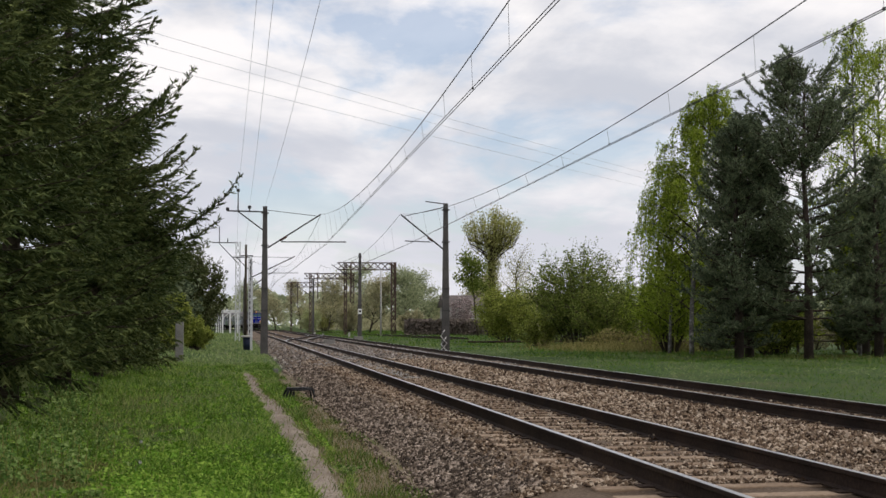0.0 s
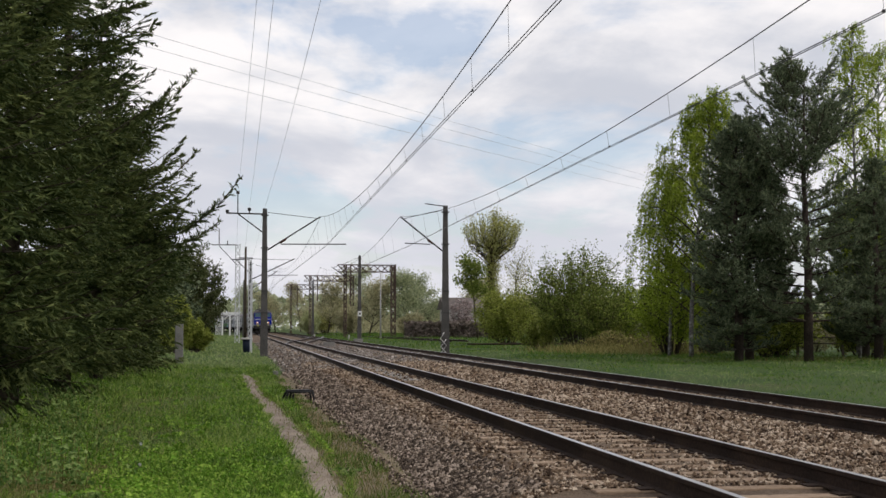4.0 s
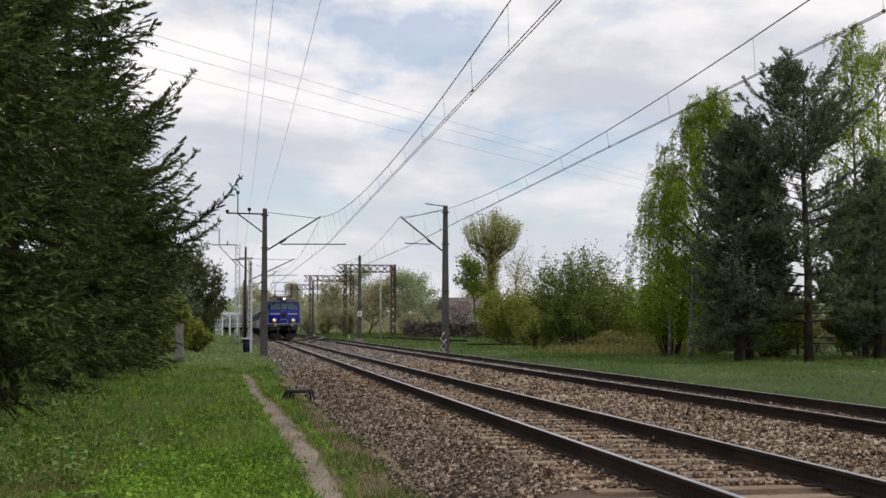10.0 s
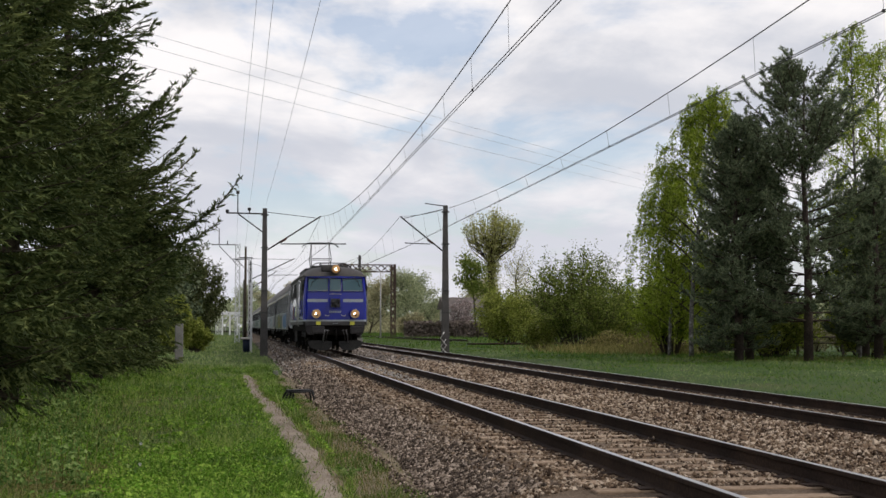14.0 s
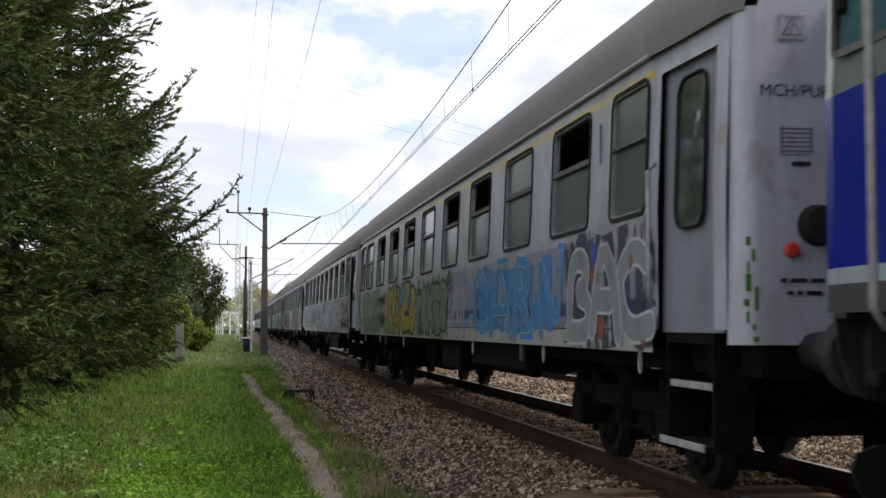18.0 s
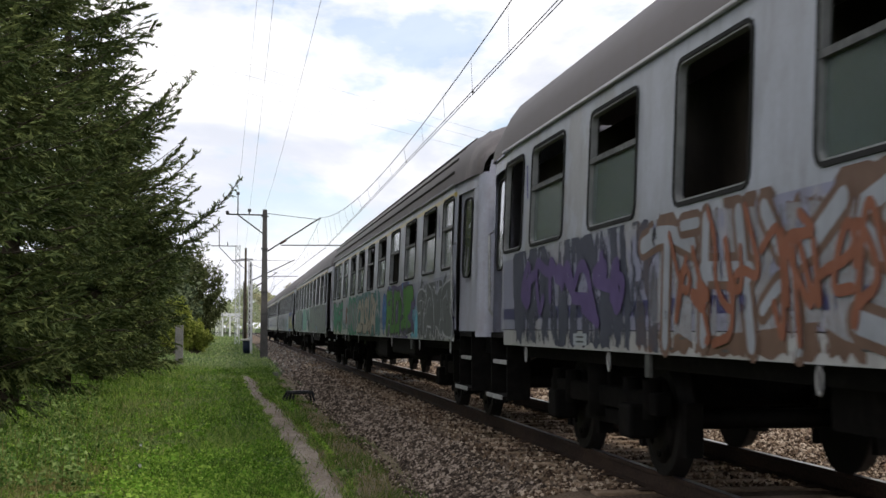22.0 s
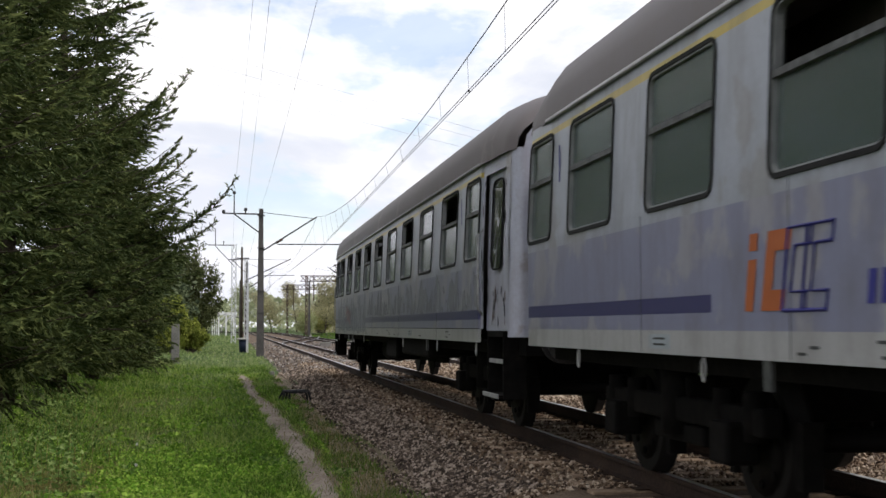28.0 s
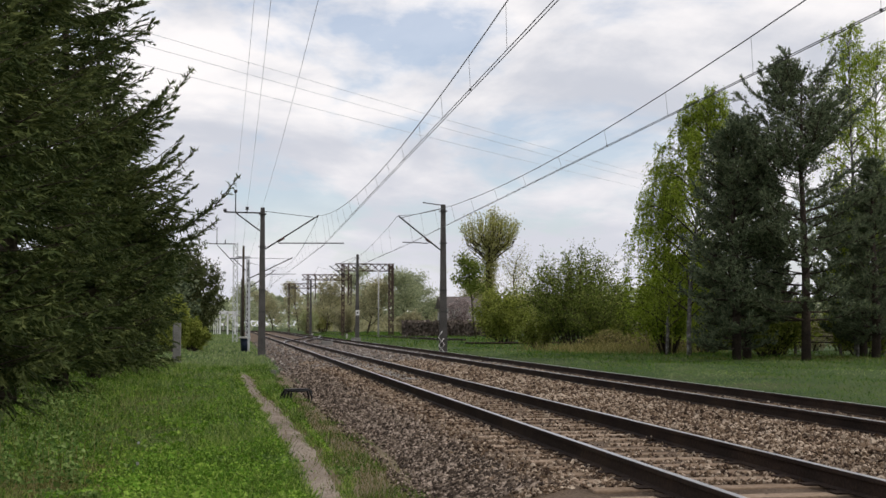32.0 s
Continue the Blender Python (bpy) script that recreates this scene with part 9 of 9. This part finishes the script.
        for x, z in ((-0.13, 2.24), (0.13, 2.32), (0.01, 2.12)):
            part("socket", Build().tube([(x, -0.11, z + 0.02), (x, -0.20, z + 0.01), (x, -0.25, z - 0.02)], [0.078, 0.078, 0.058], 12), MAT["grime_grey"], sock, "dark round jumper socket")
            part("socket_lid", Build().tube([(x - 0.05, -0.20, z + 0.085), (x + 0.05, -0.20, z + 0.085)], 0.018, 6).tube([(x, -0.24, z - 0.05), (x, -0.20, z - 0.12)], [0.03, 0.022], 6), MAT["under"], sock)
        for k in range(7):
            part("number_bar", Build().box(-0.262 + 0.078 * k, -0.216 + 0.078 * k, -0.096, -0.085, 1.805, 1.885), MAT["loco_stripe"], face)
        part("rail_bar", Build().tube([(-0.26, -0.09, 2.60), (-0.24, -0.13, 2.62), (0.24, -0.13, 2.62), (0.26, -0.09, 2.60)], 0.014, 5), MAT["step_edge"], face)
        part("weight_plate", Build().box(-0.13, 0.13, -0.14, -0.115, 1.29, 1.38, bevel=0.02), MAT["loco_frame"], face)
        wt = bpy.data.curves.new("weight_lettering", "FONT")
        wt.body, wt.size, wt.align_x = "650kN", 0.075, "CENTER"
        wo = new("weight_lettering", wt)
        wo.data.materials.append(MAT["loco_stripe"])
        wo.parent = face
        wo.matrix_basis = pose(0, -0.143, 1.31, 90, 0, 0)
        top = part("roof_lamp_housing", Build().box(-0.62, 0.24, 0.10, 0.75, 3.58, 3.92, bevel=0.09), MAT["loco_roof"], face)
        part("roof_lamp", Build().tube([(-0.0, 0.16, 3.70), (-0.0, -0.26, 3.70), (0.0, -0.29, 3.70)], [0.21, 0.21, 0.19], 20), MAT["loco_roof"], top)
        part("lens", Build().tube([(0, -0.29, 3.70), (0, -0.315, 3.70)], [0.18, 0.11], 20), MAT["lamp_warm"] if turn == 0 else MAT["pane_dark"], top)
        if turn == 0:
            part("filament", Build().tube([(0, -0.315, 3.70), (0, -0.322, 3.70)], [0.046, 0.034], 12), MAT["lamp_core"], top)
    # pantographs
    for l, head in ((10.6, 5.52), (3.0, 4.12)):
        p = part("pantograph", Build().box(-0.55, 0.55, l - 0.5 + Y, l + 0.5 + Y, 3.78, 3.84), MAT["steel_dark"], e, "raised pantograph" if head > 5 else "folded pantograph")
        mid = 3.82 + (head - 3.82) * 0.5
        out = 0.75 if head > 5 else 1.0
        for s in (-1, 1):
            for d in (-1, 1):
                part("lower_arm", Build().tube([(s * 0.42, l + d * 0.3 + Y, 3.82), (s * 0.52, l + d * out + Y, mid)], 0.025, 6), MAT["steel_dark"], p)
                part("upper_arm", Build().tube([(s * 0.52, l + d * out + Y, mid), (s * 0.45, l + d * 0.14 + Y, head - 0.01)], 0.018, 6), MAT["steel_dark"], p)
            part("insulator", Build().tube([(s * 0.45, l + Y, 3.62), (s * 0.45, l + Y, 3.8)], 0.07, 8), MAT["ceramic"], p)
        for d in (-0.16, 0.16):
            part("collector_bar", Build().tube([(-0.95, l + d + Y, head - 0.22), (-0.72, l + d + Y, head - 0.04), (-0.55, l + d + Y, head), (0.55, l + d + Y, head), (0.72, l + d + Y, head - 0.04), (0.95, l + d + Y, head - 0.22)], 0.018, 6), MAT["steel_dark"], p)
        part("cross_tube", Build().tube([(-0.52, l + out + Y, mid), (0.52, l + out + Y, mid)], 0.018, 5).tube([(-0.52, l - out + Y, mid), (0.52, l - out + Y, mid)], 0.018, 5), MAT["steel_dark"], p)
    for x in (-0.5, 0.45):
        part("roof_conductor", Build().tube([(x, 1.2 + Y, 3.72), (x, 1.4 + Y, 3.98), (x, 2.6 + Y, 3.98), (x * 0.6, 12.2 + Y, 3.95)], 0.016, 5), MAT["steel_dark"], e)
    # below the floor
    part("underframe", Build().box(-1.25, 1.25, 0.4 + Y, 12.95 + Y, 1.0, 1.29), MAT["under"], e)
    # solid dark box added for the shade inside the body
    part("shade_box", Build().box(-1.2, 1.2, 1.5 + Y, 11.9 + Y, 1.3, 3.36), MAT["interior"], e)
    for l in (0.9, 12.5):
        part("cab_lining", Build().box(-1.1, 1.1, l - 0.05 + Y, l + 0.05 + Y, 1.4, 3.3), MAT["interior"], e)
    part("battery_box", Build().box(-1.38, -0.7, 5.9 + Y, 8.2 + Y, 0.45, 1.0, bevel=0.04), MAT["under"], e)
    part("battery_box", Build().box(0.7, 1.38, 5.9 + Y, 8.2 + Y, 0.45, 1.0, bevel=0.04), MAT["under"], e)
    drive = wheelset_mesh()
    for l in (3.1, 10.5):
        g = bogie_parts(e, l + Y, 3.0)
        for x in (-1.15, 1.15):
            part("spring_beam", Build().box(x - 0.07, x + 0.07, -1.9, 1.9, 0.72, 0.98, bevel=0.03), MAT["under"], g)
        for a in (-1.5, 1.5):
            axle(g, drive, a, 0.46, e)
    for l in (2.05, 12.0):
        for z in (0.5, 0.85):
            part("cab_step", Build().box(-1.5, -1.28, l - 0.3 + Y, l + 0.3 + Y, z - 0.025, z), MAT["under"], e)
    return e


def fringe_bars(sign, half, Y):
    """Blue speed lines that run out from the blue ends of the side wall, longer towards the sill."""
    out = []
    x = sign * (half(4) + 0.003)
    xs = min(x, x - sign * 0.02), max(x, x - sign * 0.02)
    for k in range(10):
        z = 1.51 + 0.083 * k
        out.append(Build().box(*xs, 3.55 + Y, 4.35 + 0.12 * (k % 3) + Y, z, z + 0.045))
        out.append(Build().box(*xs, 8.55 + 0.09 * k + 0.18 * (k % 2) + Y, 11.55 + Y, z, z + 0.05))
    out.append(Build().box(*xs, 9.9 + Y, 11.55 + Y, 1.51, 2.35))
    return out


build_loco()
build_coaches()


# ---------- small things along the line ----------
def build_small():
    x, y = 1.33, 28.2
    z = float(ground_z(x, y))
    s = thing("trestle_stool", "low black metal trestle with splayed legs on the grass", "trestle", at=pose(x, y, z, 0, 0, 12))
    part("seat", Build().box(-0.25, 0.24, -0.10, 0.10, 0.255, 0.297, bevel=0.008), MAT["black_paint"], s)
    part("seat_rim", Build().tube([(-0.25, -0.11, 0.255), (0.0, -0.115, 0.245), (0.24, -0.11, 0.26)], 0.022, 6), MAT["black_paint"], s)
    for dx, out in ((-0.22, -0.13), (-0.12, -0.05)):
        for dy in (-0.09, 0.09):
            part("leg", Build().tube([(dx, dy, 0.27), (dx + out * 0.35, dy * 1.3, 0.19), (dx + out, dy * 1.7, -0.02)], [0.028, 0.026, 0.02], 6), MAT["black_paint"], s)
    for dy in (-0.09, 0.09):
        part("leg", Build().tube([(0.20, dy, 0.27), (0.27, dy * 1.2, 0.25), (0.31, dy * 1.4, 0.10), (0.27, dy * 1.4, -0.02)], [0.027, 0.025, 0.022, 0.018], 6), MAT["black_paint"], s)
    part("hook", Build().tube([(0.22, 0, 0.27), (0.30, 0, 0.285), (0.345, 0, 0.20)], 0.014, 6), MAT["black_paint"], s)
    x, y = 0.72, 84.0
    b = thing("litter_bin", "dark blue litter bin with a pale lid on a stand", "bin", at=pose(x, y, float(ground_z(x, y))))
    part("body", Build().tube([(0, 0, 0.0), (0, 0, 0.78)], [0.22, 0.27], 14), MAT["bin"], b)
    part("lid", Build().tube([(0, 0, 0.78), (0, 0, 0.86), (0, 0, 0.9)], [0.4, 0.4, 0.3], 14), MAT["concrete_pale"], b)
    p = thing("marker_post", "tall white painted marker post beside the bin", "post", at=pose(0.98, 83.0, float(ground_z(0.98, 83))))
    part("shaft", Build().box(-0.07, 0.07, -0.05, 0.05, 0, 4.3), MAT["steel_zinc"], p)
    for k, (x, y, h) in enumerate(((1.28, 42.5, 0.22), (13.4, 158.0, 0.6), (10.9, 168.0, 0.5), (10.3, 175.0, 0.7))):
        m = thing("track_marker", "small pale concrete marker stone by the line", "marker stone", at=pose(x, y, float(ground_z(x, y)) - 0.03), group="marker stones")
        w = 0.06 + 0.08 * h
        part("stone", Build().box(-w, w, -w * 0.8, w * 0.8, 0, h, bevel=0.02), MAT["concrete_pale" if h > 0.3 else "concrete"], m)
    for x, y, w in ((-0.75, 76.0, 0.7),):
        m = thing("concrete_slab", "flat pale concrete slab lying in the grass", "slab", at=pose(x, y, float(ground_z(x, y)) - 0.02), group="slabs")
        part("slab", Build().box(-w / 2, w / 2, -0.5, 0.5, 0, 0.06, bevel=0.02), MAT["concrete"], m)
    # bridge parapets where the line bends
    br = thing("bridge_railing", "white steel portal frames of a small bridge", "bridge railing", at=pose(-0.6, 235.0, -0.4))
    for k in range(3):
        x = -1.6 + 1.3 * k
        part("upright", Build().box(x - 0.14, x + 0.14, 0, 0.3, 0, 3.9), MAT["white_paint"], br)
    part("top_beam", Build().box(-1.8, 1.3, 0, 0.3, 3.6, 4.1), MAT["white_paint"], br)
    for x0, x1 in ((-1.5, -0.4), (-0.2, 0.9)):
        part("brace", Build().tube([(x0, 0.1, 2.7), (x1, 0.1, 3.7)], 0.07, 5), MAT["white_paint"], br)
    for k in range(4):
        part("upright", Build().box(-2.8 + 0.35 * k, -2.66 + 0.35 * k, 3, 3.2, 0, 2.9), MAT["white_paint"], br)
    arch = thing("arched_shelter", "pale arched roof seen far along the line", "shelter", at=pose(3.0, 345.0, -0.4))
    for k in range(3):
        part("hoop", Build().tube([(math.cos(a) * 3.4 - 2.2, 4 * k, 4.4 * math.sin(a)) for a in np.linspace(0, math.pi, 13)], 0.16, 5), MAT["concrete_pale"], arch)
    # signal box fittings by the switches
    for x, y in ((6.7, 96.0), (11.0, 120.0)):
        m = thing("switch_motor", "low grey switch motor box beside the rail", "switch motor", at=pose(x, y, -0.25), group="switch motors")
        part("case", Build().box(-0.4, 0.4, -0.25, 0.25, 0, 0.35, bevel=0.04), MAT["concrete"], m)
        part("rod", Build().tube([(-0.4, 0, 0.15), (-1.2, 0, 0.12)], 0.03, 5), MAT["steel_dark"], m)


build_small()


# ---------- motion ----------
RUN_T = [0, 3, 6, 9, 13, 14.5, 16.5, 17, 18, 19.7, 21, 22, 24, 25, 28, 29, 29.5, 32]
RUN_S = [274, 228, 182, 135.4, 73.8, 49.9, 16.65, 8.6, -7.16, -35.7, -57.38, -74.2, -108.25, -125, -177.2, -193.9, -202.2, -244]


def front(t):
    """Metres along the line at which the train's front stands."""
    return float(np.interp(t, RUN_T, RUN_S))


def stand(s):
    x, y, a = on_track(s)
    return Matrix.Translation((x, y, 0)) @ Matrix.Rotation(a, 4, "Z")


def motions():
    times = [0.5 * k for k in range(65)]
    for ob, behind in MOVING:
        walk(ob, [(t, stand(front(t) + behind)) for t in times])
    offset = {ob: behind for ob, behind in MOVING}
    for w, y, radius, where in AXLES:
        on = [k for k in range(0, 961) if -20 < front(k / 30) + offset[where] < 42]
        k0, k1 = on[0], on[-1]
        s0 = front(k0 / 30)
        rows = [(0, pose(0, y, radius))] + [(k / 30, pose(0, y, radius, math.degrees((s0 - front(k / 30)) / radius))) for k in range(k0, k1 + 1)]
        if k1 < 960:
            rows.append((32.0, rows[-1][1]))
        walk(w, rows)


motions()
